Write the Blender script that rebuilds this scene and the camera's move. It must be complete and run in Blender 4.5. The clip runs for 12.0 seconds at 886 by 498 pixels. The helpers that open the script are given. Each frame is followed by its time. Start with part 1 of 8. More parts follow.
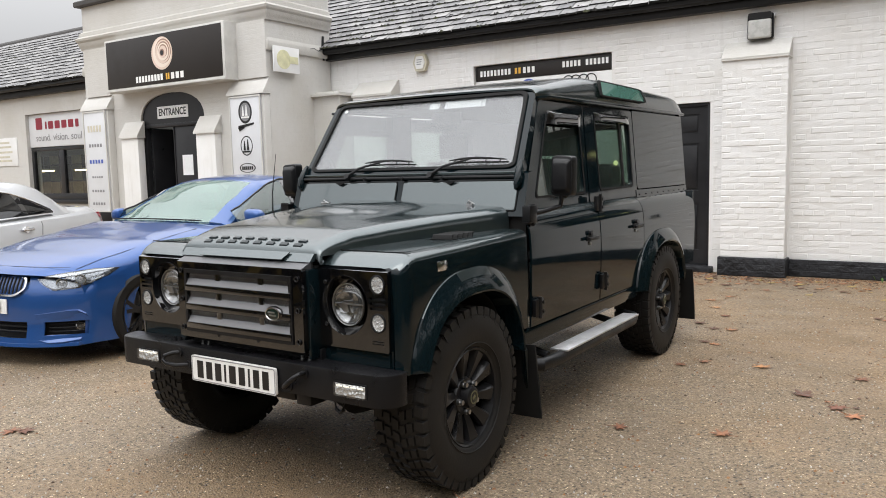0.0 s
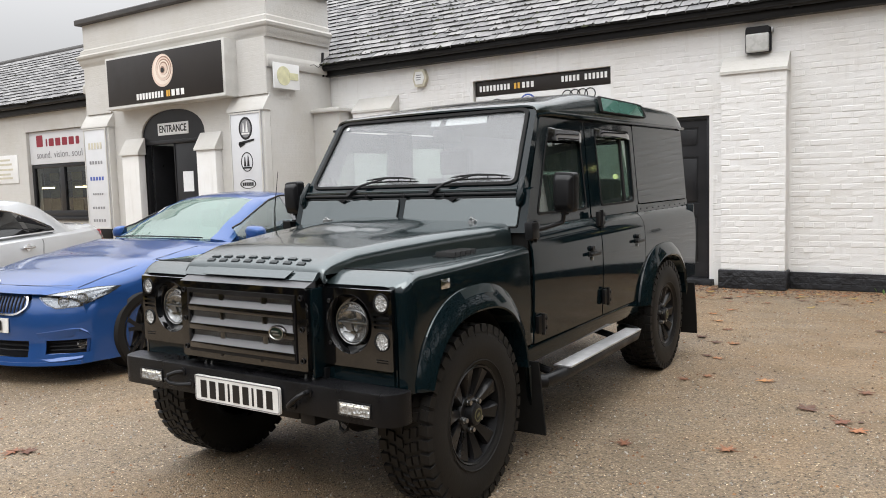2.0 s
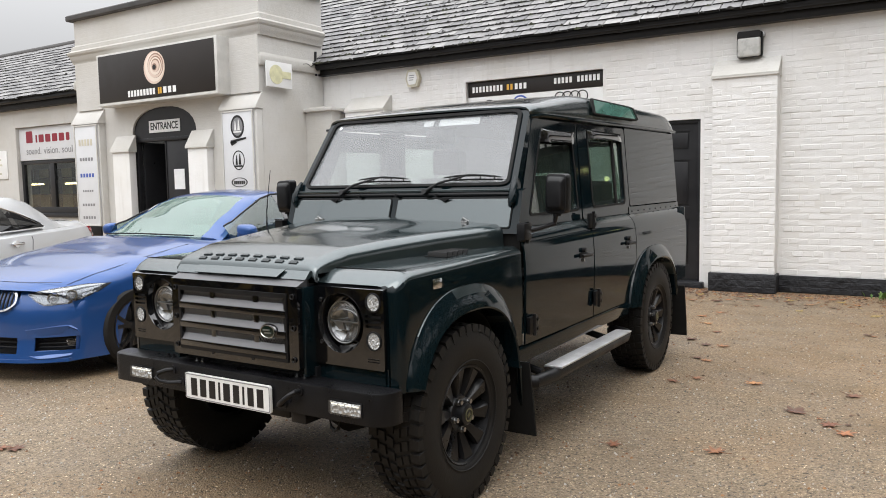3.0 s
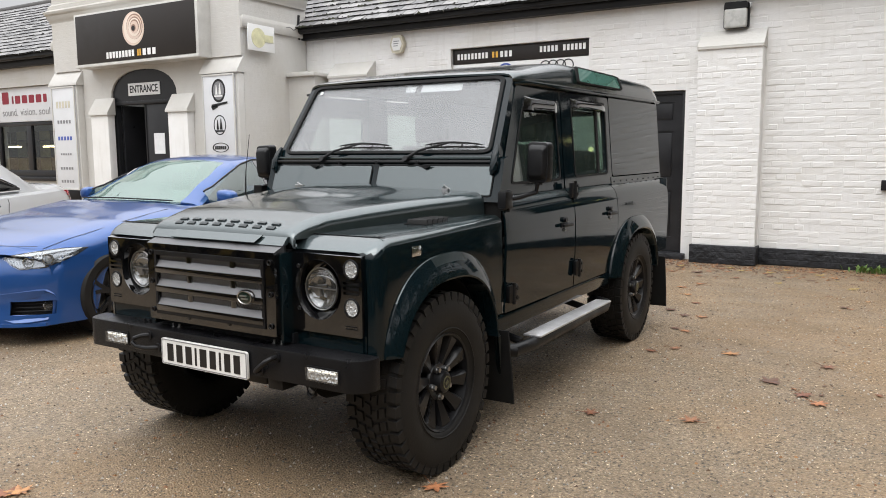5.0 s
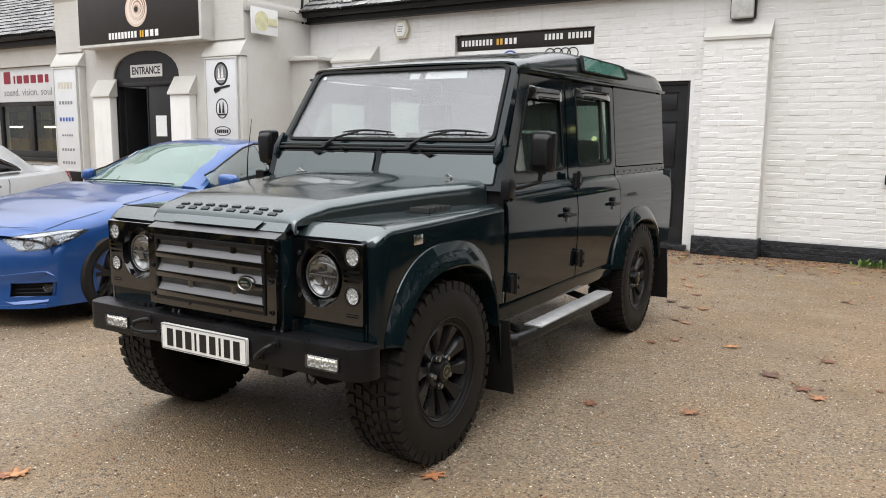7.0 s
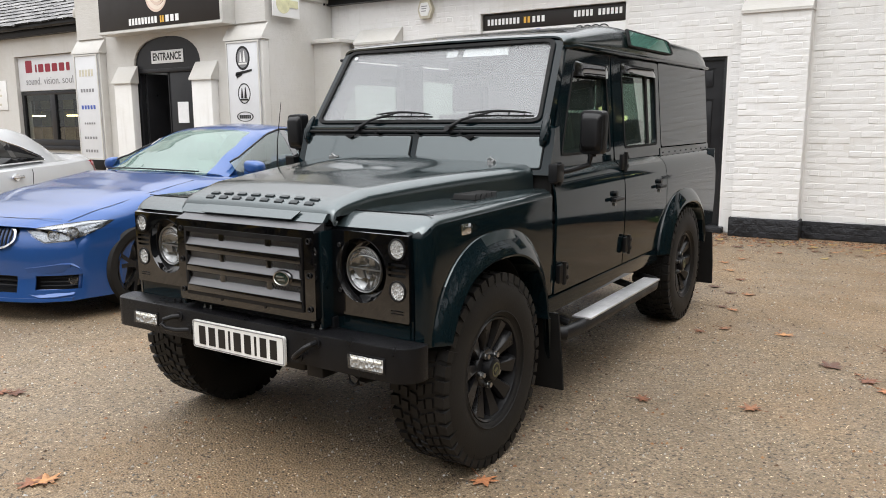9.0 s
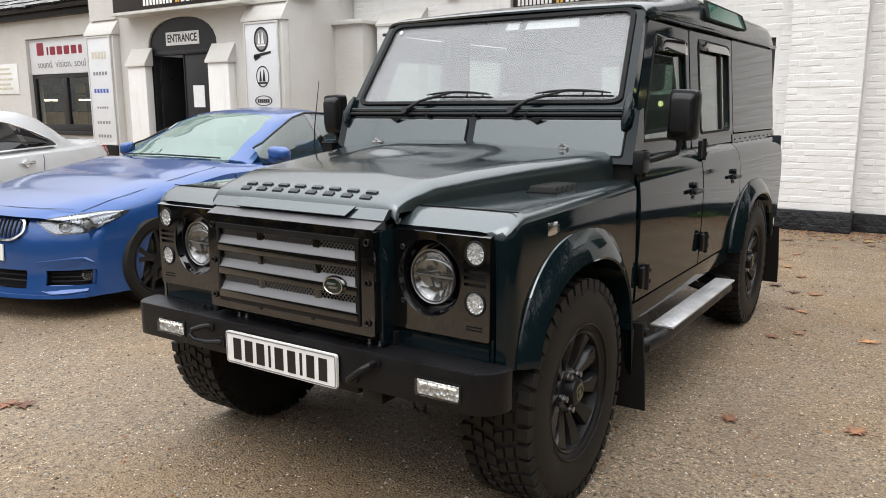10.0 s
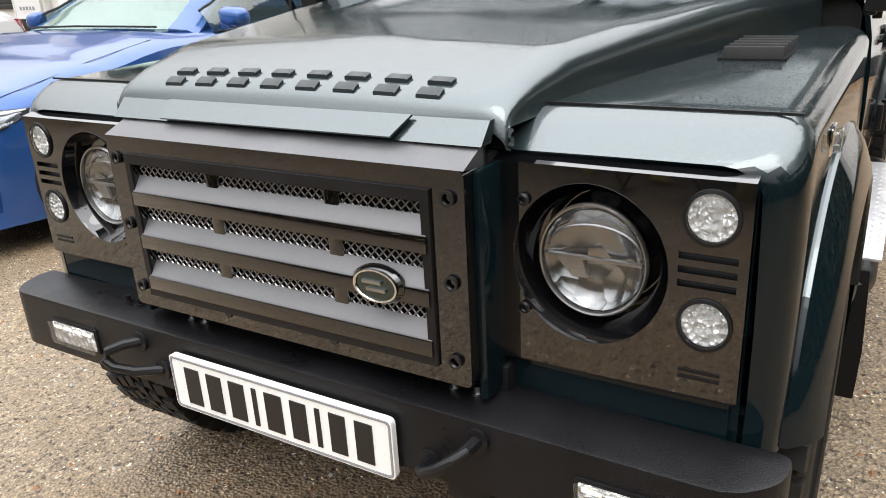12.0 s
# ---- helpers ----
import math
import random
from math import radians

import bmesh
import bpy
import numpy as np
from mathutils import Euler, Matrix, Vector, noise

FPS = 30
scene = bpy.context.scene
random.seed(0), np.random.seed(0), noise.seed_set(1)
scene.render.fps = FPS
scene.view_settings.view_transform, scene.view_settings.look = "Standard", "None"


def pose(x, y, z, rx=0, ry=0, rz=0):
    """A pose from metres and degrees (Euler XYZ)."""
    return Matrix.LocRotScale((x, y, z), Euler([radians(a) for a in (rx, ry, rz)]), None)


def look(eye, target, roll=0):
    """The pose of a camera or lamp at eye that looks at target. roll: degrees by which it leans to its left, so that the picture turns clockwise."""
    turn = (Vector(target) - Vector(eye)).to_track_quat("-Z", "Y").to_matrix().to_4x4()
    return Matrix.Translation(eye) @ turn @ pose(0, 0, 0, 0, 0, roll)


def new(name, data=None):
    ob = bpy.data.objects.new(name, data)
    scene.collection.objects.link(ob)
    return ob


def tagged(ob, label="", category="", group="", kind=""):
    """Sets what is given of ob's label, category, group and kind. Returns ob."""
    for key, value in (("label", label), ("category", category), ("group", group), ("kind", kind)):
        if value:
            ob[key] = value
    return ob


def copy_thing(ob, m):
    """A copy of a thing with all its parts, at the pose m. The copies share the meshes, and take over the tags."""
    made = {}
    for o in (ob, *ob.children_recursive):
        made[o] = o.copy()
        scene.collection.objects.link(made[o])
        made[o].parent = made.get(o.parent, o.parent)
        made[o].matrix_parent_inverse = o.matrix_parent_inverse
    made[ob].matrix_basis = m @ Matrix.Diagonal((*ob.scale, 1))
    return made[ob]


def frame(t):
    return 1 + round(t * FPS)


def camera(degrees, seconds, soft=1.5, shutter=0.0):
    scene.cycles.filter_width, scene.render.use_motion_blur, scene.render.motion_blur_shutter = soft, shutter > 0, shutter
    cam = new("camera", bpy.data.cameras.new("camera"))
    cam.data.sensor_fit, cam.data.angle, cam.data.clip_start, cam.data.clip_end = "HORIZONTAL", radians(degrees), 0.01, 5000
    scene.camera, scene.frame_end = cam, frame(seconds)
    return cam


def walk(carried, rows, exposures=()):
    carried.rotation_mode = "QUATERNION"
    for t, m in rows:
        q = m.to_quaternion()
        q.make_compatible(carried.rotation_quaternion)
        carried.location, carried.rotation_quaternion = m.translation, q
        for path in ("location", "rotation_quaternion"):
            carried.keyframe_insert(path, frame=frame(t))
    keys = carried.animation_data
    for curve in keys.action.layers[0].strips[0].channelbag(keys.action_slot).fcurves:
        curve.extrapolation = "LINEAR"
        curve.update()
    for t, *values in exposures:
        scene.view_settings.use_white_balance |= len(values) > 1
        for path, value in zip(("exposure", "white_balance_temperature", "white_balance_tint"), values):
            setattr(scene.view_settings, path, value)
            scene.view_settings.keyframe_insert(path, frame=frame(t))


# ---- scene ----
cam = camera(60.3, 12.0, soft=0.95)
PATH = [
    (0, (2.566, -2.814, 1.4), (1.48, -1.147, 1.195), -1.3),
    (0.5, (2.566, -2.814, 1.403), (1.48, -1.146, 1.206), -1.5),
    (1, (2.565, -2.806, 1.413), (1.478, -1.138, 1.224), -1.7),
    (1.5, (2.559, -2.819, 1.416), (1.471, -1.15, 1.238), -1.7),
    (2, (2.555, -2.823, 1.419), (1.469, -1.153, 1.249), -1.7),
    (2.5, (2.551, -2.831, 1.419), (1.472, -1.155, 1.254), -1.5),
    (3, (2.553, -2.831, 1.417), (1.487, -1.148, 1.248), -1.1),
    (5, (2.557, -2.802, 1.408), (1.53, -1.104, 1.158), -0.3),
    (5.5, (2.555, -2.798, 1.406), (1.533, -1.099, 1.14), -0.1),
    (6, (2.555, -2.789, 1.408), (1.534, -1.092, 1.129), 0.1),
    (6.5, (2.547, -2.794, 1.409), (1.526, -1.098, 1.124), 0.3),
    (7, (2.543, -2.789, 1.414), (1.517, -1.096, 1.13), 0.6),
    (8.8, (2.377, -2.693, 1.392), (1.325, -1.02, 1.083), -0.3),
    (9, (2.33, -2.656, 1.409), (1.263, -0.997, 1.081), -0.3),
    (9.5, (2.122, -2.557, 1.417), (1.045, -0.908, 1.071), -0.2),
    (10, (1.887, -2.394, 1.384), (0.801, -0.754, 1.023), -0.1),
    (10.5, (1.648, -2.219, 1.383), (0.564, -0.589, 0.969), 0.4),
    (11, (1.397, -2.078, 1.362), (0.347, -0.454, 0.852), 1.1),
    (11.5, (1.147, -1.843, 1.342), (0.139, -0.219, 0.753), -0.2),
    (12, (0.931, -1.457, 1.289), (-0.054, 0.133, 0.581), -3.1),
]
walk(cam, [(t, look(eye, target, roll)) for t, eye, target, roll in PATH], [(0.0, 0.02), (7.2, 0.02), (9.0, 0.06), (9.5, 0.07), (10.5, 0.12), (11.0, 0.27), (12.0, 0.50)])

from mathutils.bvhtree import BVHTree
from mathutils.geometry import delaunay_2d_cdt

# ---- light ----
world = bpy.data.worlds.new("overcast_sky")
scene.world = world
world.use_nodes = True
wn = world.node_tree.nodes
wl = world.node_tree.links
sky = wn.new("ShaderNodeTexSky")
sky.sky_type = 'NISHITA'
sky.sun_disc = False
sky.sun_elevation = radians(50)
sky.sun_rotation = radians(200)
sky.dust_density = 4.0
grey = wn.new("ShaderNodeHueSaturation")
grey.inputs["Saturation"].default_value = 0.12
wl.new(sky.outputs[0], grey.inputs["Color"])
# an overcast dome is about three times as bright overhead as at the horizon
dome, split, rise = wn.new("ShaderNodeTexCoord"), wn.new("ShaderNodeSeparateXYZ"), wn.new("ShaderNodeMapRange")
wl.new(dome.outputs["Generated"], split.inputs[0])
wl.new(split.outputs["Z"], rise.inputs[0])
rise.inputs[1].default_value, rise.inputs[2].default_value = 0.0, 1.0
rise.inputs[3].default_value, rise.inputs[4].default_value = 3.1, 24.8
rise.interpolation_type = 'SMOOTHSTEP'
cloud, veil = wn.new("ShaderNodeMix"), wn.new("ShaderNodeMix")
cloud.data_type = veil.data_type = 'RGBA'
cloud.blend_type = 'MULTIPLY'
cloud.inputs[0].default_value = 1.0
cloud.inputs[6].default_value = (0.985, 0.995, 1.02, 1)
wl.new(rise.outputs[0], cloud.inputs[7])
veil.inputs[0].default_value = 0.88
wl.new(grey.outputs[0], veil.inputs[6])
wl.new(cloud.outputs[2], veil.inputs[7])
wl.new(veil.outputs[2], wn["Background"].inputs["Color"])
wn["Background"].inputs["Strength"].default_value = 0.145
sun = new("sun", bpy.data.lights.new("sun", 'SUN'))
sun.data.energy = 0.8
sun.data.angle = radians(40)
sun.data.color = (1.0, 0.97, 0.93)
sun.matrix_world = look((0, 0, 30), (-6, 16, 0))


# ---- materials ----
def mat(name, color, rough=0.5, metal=0.0, coat=0.0, spec=0.5):
    m = bpy.data.materials.new(name)
    m.use_nodes = True
    b = m.node_tree.nodes["Principled BSDF"]
    b.inputs["Base Color"].default_value = (*color, 1)
    b.inputs["Roughness"].default_value = rough
    b.inputs["Metallic"].default_value = metal
    b.inputs["Coat Weight"].default_value = coat
    b.inputs["Coat Roughness"].default_value = 0.04
    b.inputs["Specular IOR Level"].default_value = spec
    return m


def nodes_of(m):
    return m.node_tree.nodes, m.node_tree.links, m.node_tree.nodes["Principled BSDF"]


def coords(m, scale=1.0):
    n, l, _ = nodes_of(m)
    tc, mp = n.new("ShaderNodeTexCoord"), n.new("ShaderNodeMapping")
    mp.inputs["Scale"].default_value = (scale, scale, scale) if isinstance(scale, (int, float)) else scale
    l.new(tc.outputs["Object"], mp.inputs["Vector"])
    return mp.outputs["Vector"]


def noise_tex(m, scale, detail=4, stretch=1.0, rough=0.55):
    n, l, _ = nodes_of(m)
    t = n.new("ShaderNodeTexNoise")
    t.inputs["Scale"].default_value = scale
    t.inputs["Detail"].default_value = detail
    t.inputs["Roughness"].default_value = rough
    l.new(coords(m, stretch), t.inputs["Vector"])
    return t.outputs["Fac"]


def ramp(m, fac, stops):
    n, l, _ = nodes_of(m)
    r = n.new("ShaderNodeValToRGB")
    while len(r.color_ramp.elements) < len(stops):
        r.color_ramp.elements.new(0.5)
    for e, (p, c) in zip(r.color_ramp.elements, stops):
        e.position = p
        e.color = (*c, 1) if len(c) == 3 else c
    l.new(fac, r.inputs["Fac"])
    return r.outputs["Color"]


def mixed(m, fac, a, b, mode='MIX'):
    n, l, _ = nodes_of(m)
    x = n.new("ShaderNodeMix")
    x.data_type, x.blend_type = 'RGBA', mode
    if isinstance(fac, (int, float)):
        x.inputs[0].default_value = fac
    else:
        l.new(fac, x.inputs[0])
    for socket, v in ((x.inputs[6], a), (x.inputs[7], b)):
        if isinstance(v, tuple):
            socket.default_value = (*v, 1)
        else:
            l.new(v, socket)
    return x.outputs[2]


def spread(m, fac, lo, hi, a=0.0, b=1.0):
    n, l, _ = nodes_of(m)
    r = n.new("ShaderNodeMapRange")
    for i, v in zip((1, 2, 3, 4), (a, b, lo, hi)):
        r.inputs[i].default_value = v
    l.new(fac, r.inputs[0])
    return r.outputs[0]


def bumped(m, height, strength=0.3, distance=0.01):
    n, l, b = nodes_of(m)
    u = n.new("ShaderNodeBump")
    u.inputs["Strength"].default_value = strength
    u.inputs["Distance"].default_value = distance
    l.new(height, u.inputs["Height"])
    if b.inputs["Normal"].is_linked:
        l.new(b.inputs["Normal"].links[0].from_socket, u.inputs["Normal"])
    l.new(u.outputs[0], b.inputs["Normal"])


def to(m, socket, value):
    n, l, b = nodes_of(m)
    l.new(value, b.inputs[socket])


def worn(name, color, rough=0.5, metal=0.0, coat=0.0, amount=0.25, scale=6.0, grain=120.0, bump=0.1, spec=0.5):
    """A surface with blotches at one scale and grain at another."""
    m = mat(name, color, rough, metal, coat, spec if sum(color) > 0.12 or spec > 0.5 else 0.28)
    dark = tuple(c * (1 - amount) for c in color)
    lite = tuple(min(1, c * (1 + amount * 0.6)) for c in color)
    big, fine = noise_tex(m, scale, 5), noise_tex(m, grain, 3)
    to(m, "Base Color", mixed(m, spread(m, fine, 0.0, 0.35, 0.3, 0.7), ramp(m, big, [(0.3, dark), (0.7, lite)]), dark))
    to(m, "Roughness", spread(m, big, max(0.02, rough - 0.08), min(1, rough + 0.1), 0.3, 0.7))
    if bump:
        bumped(m, fine, bump, 0.002)
    return m


def wet_paint(name, color, metal=0.0, beads=0.35, rough=0.22, flake=None, coat=1.5, spec=0.5, dirt=0.05, haze=0.02):
    """Clear-coated car paint with drying rain beads and a thin film of dirt."""
    m = mat(name, color, rough, metal, 1.0, spec)
    m.node_tree.nodes["Principled BSDF"].inputs["Coat IOR"].default_value = coat
    m.node_tree.nodes["Principled BSDF"].inputs["Specular Tint"].default_value = (0.25, 0.25, 0.25, 1)
    n, l, b = nodes_of(m)
    v = n.new("ShaderNodeTexVoronoi")
    v.inputs["Scale"].default_value = 190.0
    l.new(coords(m), v.inputs["Vector"])
    bead = spread(m, v.outputs["Distance"], 1.0, 0.0, 0.12, 0.42)
    patch = spread(m, noise_tex(m, 5.0, 4), 0.0, 1.0, 0.34, 0.58)
    mul = n.new("ShaderNodeMath")
    mul.operation = 'MULTIPLY'
    l.new(bead, mul.inputs[0])
    l.new(patch, mul.inputs[1])
    if beads:
        bumped(m, mul.outputs[0], beads, 0.003)
        for link in list(b.inputs["Normal"].links):
            l.new(link.from_socket, b.inputs["Coat Normal"])
    dust = spread(m, noise_tex(m, 3.0, 6), 0.0, dirt, 0.45, 0.75)
    to(m, "Base Color", mixed(m, dust, mixed(m, spread(m, noise_tex(m, 2400, 1), 0.1, 0.4, 0.40, 0.65), color, flake or color), (0.20, 0.18, 0.15)))
    to(m, "Coat Roughness", spread(m, patch, haze, haze + 0.05))
    return m


def see_through(name, tint, film=0.0, film_color=(0.6, 0.62, 0.62), gloss=1.0, rough=0.0, edge=0.92, face=0.06):
    """Window glass: clear with a sheen at its surface, and a film of mist, dust or painted reflection where film > 0.
    """
    m = bpy.data.materials.new(name)
    m.use_nodes = True
    n, l = m.node_tree.nodes, m.node_tree.links
    n.remove(n["Principled BSDF"])
    clear, shine, fres, mix = n.new("ShaderNodeBsdfTransparent"), n.new("ShaderNodeBsdfGlossy"), n.new("ShaderNodeLayerWeight"), n.new("ShaderNodeMixShader")
    clear.inputs[0].default_value = (*tint, 1)
    shine.inputs["Roughness"].default_value = rough
    shine.inputs["Color"].default_value = (gloss, gloss, gloss, 1)
    fres.inputs["Blend"].default_value = 0.5
    power, sheen = n.new("ShaderNodeMath"), n.new("ShaderNodeMath")
    power.operation, sheen.operation = 'POWER', 'MULTIPLY_ADD'
    power.inputs[1].default_value = 5.0
    sheen.inputs[1].default_value, sheen.inputs[2].default_value = edge, face
    l.new(fres.outputs["Facing"], power.inputs[0])
    l.new(power.outputs[0], sheen.inputs[0])
    base = clear.outputs[0]
    if film:
        dull, veil = n.new("ShaderNodeBsdfDiffuse"), n.new("ShaderNodeMixShader")
        dull.inputs[0].default_value = (*film_color, 1)
        tc, tx, mr = n.new("ShaderNodeTexCoord"), n.new("ShaderNodeTexNoise"), n.new("ShaderNodeMapRange")
        tx.inputs["Scale"].default_value = 3.0
        mr.inputs[3].default_value, mr.inputs[4].default_value = film * 0.8, film * 1.2
        l.new(tc.outputs["Object"], tx.inputs["Vector"])
        l.new(tx.outputs["Fac"], mr.inputs[0])
        l.new(mr.outputs[0], veil.inputs[0])
        l.new(base, veil.inputs[1])
        l.new(dull.outputs[0], veil.inputs[2])
        base = veil.outputs[0]
    l.new(sheen.outputs[0], mix.inputs[0])
    l.new(base, mix.inputs[1])
    l.new(shine.outputs[0], mix.inputs[2])
    l.new(mix.outputs[0], n["Material Output"].inputs["Surface"])
    return m


def glowing(name, color, strength):
    m = mat(name, color, 0.2)
    b = m.node_tree.nodes["Principled BSDF"]
    b.inputs["Emission Color"].default_value = (*color, 1)
    b.inputs["Emission Strength"].default_value = strength
    return m


# Same paint twice; the beaded copy is coloured brighter to stand for sky light.
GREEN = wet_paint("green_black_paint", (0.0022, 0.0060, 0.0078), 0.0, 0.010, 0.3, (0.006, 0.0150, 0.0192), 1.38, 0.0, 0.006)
GREEN_SKYLIT = wet_paint("green_black_paint_beaded_lit", (0.010, 0.018, 0.022), 0.75, 0.07, 0.32, (0.175, 0.228, 0.232), 1.85, 0.0, 0.02, 0.045)
BLUE = wet_paint("blue_metallic_paint", (0.016, 0.068, 0.235), 0.35, 0.06, 0.36, (0.027, 0.094, 0.30))
SILVER = wet_paint("silver_metallic_paint", (0.62, 0.63, 0.64), 0.4, 0.15, 0.3, (0.72, 0.73, 0.74))
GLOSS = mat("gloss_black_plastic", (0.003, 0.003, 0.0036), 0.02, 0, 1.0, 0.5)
GLOSS.node_tree.nodes["Principled BSDF"].inputs["Coat IOR"].default_value = 1.55
# moulded panels are never quite flat
bumped(GLOSS, noise_tex(GLOSS, 1.6, 0, (1.0, 1.0, 4.0)), 0.30, 0.012)
for w in list(GLOSS.node_tree.nodes["Principled BSDF"].inputs["Normal"].links):
    GLOSS.node_tree.links.new(w.from_socket, GLOSS.node_tree.nodes["Principled BSDF"].inputs["Coat Normal"])
SATIN = worn("satin_black_metal", (0.008, 0.008, 0.009), 0.38, 0.0, 0.0, 0.35, 9, 260, 0.25)
POWDER = worn("powder_coated_steel", (0.006, 0.006, 0.007), 0.32, 0.0, 0.0, 0.35, 7, 420, 0.45, 0.45)
PLASTIC = worn("grained_black_plastic", (0.010, 0.010, 0.011), 0.55, 0, 0, 0.3, 10, 300, 0.35)
RUBBER = worn("black_rubber", (0.008, 0.008, 0.008), 0.7, 0, 0, 0.3, 12, 200, 0.2)
TYRE = worn("tyre_rubber_dusty", (0.0115, 0.0106, 0.0099), 0.58, 0, 0, 0.5, 5, 90, 0.3)
RIM = worn("satin_black_alloy", (0.009, 0.009, 0.010), 0.32, 0.0, 0.10, 0.3, 9, 200, 0.03)
# Black slats: the grey stands in for sky reflected on their upper faces.
SLAT = worn("sky_grey_slat_face", (0.15, 0.15, 0.155), 0.48, 0.35, 0, 0.15, 9, 200, 0.05)
CHROME = mat("chrome", (0.75, 0.75, 0.76), 0.12, 1.0)
STEEL = worn("bare_steel", (0.42, 0.42, 0.42), 0.35, 1.0, 0, 0.3, 20, 200, 0.05)
VENT = mat("matt_black_vent", (0.006, 0.006, 0.006), 0.8, 0, 0, 0.1)
MESHWIRE = mat("bright_woven_wire", (0.72, 0.72, 0.72), 0.32, 1.0)
TREAD = worn("brushed_aluminium_tread", (0.74, 0.74, 0.75), 0.4, 0.7, 0, 0.25, 8, 160, 0.2)
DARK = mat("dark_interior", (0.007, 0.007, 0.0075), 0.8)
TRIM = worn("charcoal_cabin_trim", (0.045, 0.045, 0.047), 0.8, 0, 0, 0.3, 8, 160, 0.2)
UNDER = worn("muddy_underbody", (0.008, 0.0075, 0.007), 0.85, 0, 0, 0.5, 6, 60, 0.3)
GLASS = see_through("side_glass", (0.46, 0.58, 0.53))
# Grey-green film stands in for the greenery that the panes reflect.
FILMGLASS = see_through("side_glass_reflection_film", (0.62, 0.70, 0.66), 0.05, (0.24, 0.30, 0.27), edge=0.95, face=0.075)
SHOPGLASS = see_through("shop_window_glass", (0.86, 0.88, 0.84))
# Film colour holds mist and most of the reflected sky's grey.
SCREEN = see_through("mist_and_sky_haze_glass", (0.94, 0.96, 0.96), 0.25, (0.53, 0.535, 0.55), edge=0.45, face=0.025)
MIST = see_through("misted_green_windscreen", (0.55, 0.66, 0.62), 0.30, (0.34, 0.45, 0.41), edge=0.55, face=0.05)
ALPINE = see_through("green_roof_glass", (0.18, 0.42, 0.33), 0.55, (0.15, 0.34, 0.28))
DUSK = see_through("dark_tinted_glass", (0.10, 0.11, 0.11), 0.10, (0.06, 0.06, 0.065))
LENS = see_through("clear_lamp_lens", (0.90, 0.91, 0.92), 0.015, (0.6, 0.6, 0.6), 0.75)
COVER = see_through("headlamp_cover_plastic", (0.88, 0.90, 0.92), 0.02, (0.5, 0.5, 0.5), 0.8, 0.0, 0.45, 0.04)
MIRROR = mat("lamp_reflector", (0.90, 0.90, 0.90), 0.22, 1.0)
LAMPSILVER = worn("silvered_lamp_housing", (0.34, 0.34, 0.345), 0.28, 0.9, 0, 0.2, 30, 200, 0.1)
LED = glowing("white_led", (1.0, 0.94, 0.80), 0.8)


def faceted(name, color, scale, glow=0.0, strength=0.9, metal=0.2):
    """A silvered lamp bowl broken into small facets."""
    m = mat(name, color, 0.16, metal)
    n, l, b = nodes_of(m)
    v = n.new("ShaderNodeTexVoronoi")
    v.inputs["Scale"].default_value = scale
    l.new(coords(m), v.inputs["Vector"])
    bumped(m, v.outputs["Distance"], strength, 0.02)
    b.inputs["Emission Color"].default_value = (1.0, 0.96, 0.88, 1)
    b.inputs["Emission Strength"].default_value = glow
    return m


FACET = faceted("faceted_reflector", (0.30, 0.30, 0.295), 26.0, 0.0, 0.30, 0.95)
# A weak glow is added to brighten the marker lamps.
SPOT = faceted("faceted_glow_lamp", (0.72, 0.72, 0.71), 95.0, 0.07, 0.9, 0.45)
RUNNING = faceted("lit_running_lamp", (0.66, 0.66, 0.64), 60.0, 0.05, 0.8, 0.5)
# The paler grey puts the sky's reflection into the cap's colour.
CAP = worn("sky_grey_grille_cap", (0.13, 0.13, 0.135), 0.38, 0.7, 0, 0.25, 9, 260, 0.2)
RED = mat("red_lamp_lens", (0.35, 0.01, 0.02), 0.12, 0, 0.8)
PLATE = worn("white_plate_acrylic", (0.80, 0.80, 0.78), 0.25, 0, 0.5, 0.06, 8, 60, 0)
INK = mat("black_ink", (0.008, 0.008, 0.009), 0.35)
FLOCK = mat("raised_satin_lettering", (0.014, 0.020, 0.023), 0.38)
BADGERING = worn("dull_brass_ring", (0.20, 0.20, 0.12), 0.35, 0.8, 0, 0.2, 30, 200, 0)
BADGE = mat("dark_green_enamel", (0.006, 0.018, 0.014), 0.2, 0, 0.6)


def wall_paint(name, color, course=True):
    """Thick white paint over brick: lumpy, stained and rain-marked."""
    m = mat(name, color, 0.62)
    big, mid, fine = noise_tex(m, 1.1, 6), noise_tex(m, 9, 5), noise_tex(m, 70, 4)
    stain = tuple(c * k for c, k in zip(color, (0.86, 0.84, 0.79)))
    base = mixed(m, spread(m, big, 0, 0.65, 0.42, 0.72), color, stain)
    base = mixed(m, spread(m, mid, 0, 0.35, 0.55, 0.75), base, tuple(c * 0.86 for c in color))
    drip = noise_tex(m, 3.0, 5, (4.0, 4.0, 0.35))
    base = mixed(m, spread(m, drip, 0, 0.30, 0.56, 0.78), base, (0.50, 0.48, 0.43))
    to(m, "Base Color", base)
    bumped(m, mid, 0.35, 0.016)
    bumped(m, fine, 0.5, 0.006)
    return m


WHITE = wall_paint("white_masonry_paint", (0.80, 0.795, 0.785))
MOULDED = wall_paint("weathered_cream_paint", (0.50, 0.485, 0.455))
CREAM = wall_paint("cream_masonry_paint", (0.585, 0.572, 0.545))
PLINTH = worn("black_plinth_paint", (0.030, 0.031, 0.035), 0.5, 0, 0, 0.6, 5, 50, 0.5)
GUTTER = worn("black_gutter_plastic", (0.012, 0.012, 0.013), 0.4, 0, 0, 0.4, 4, 60, 0.1)
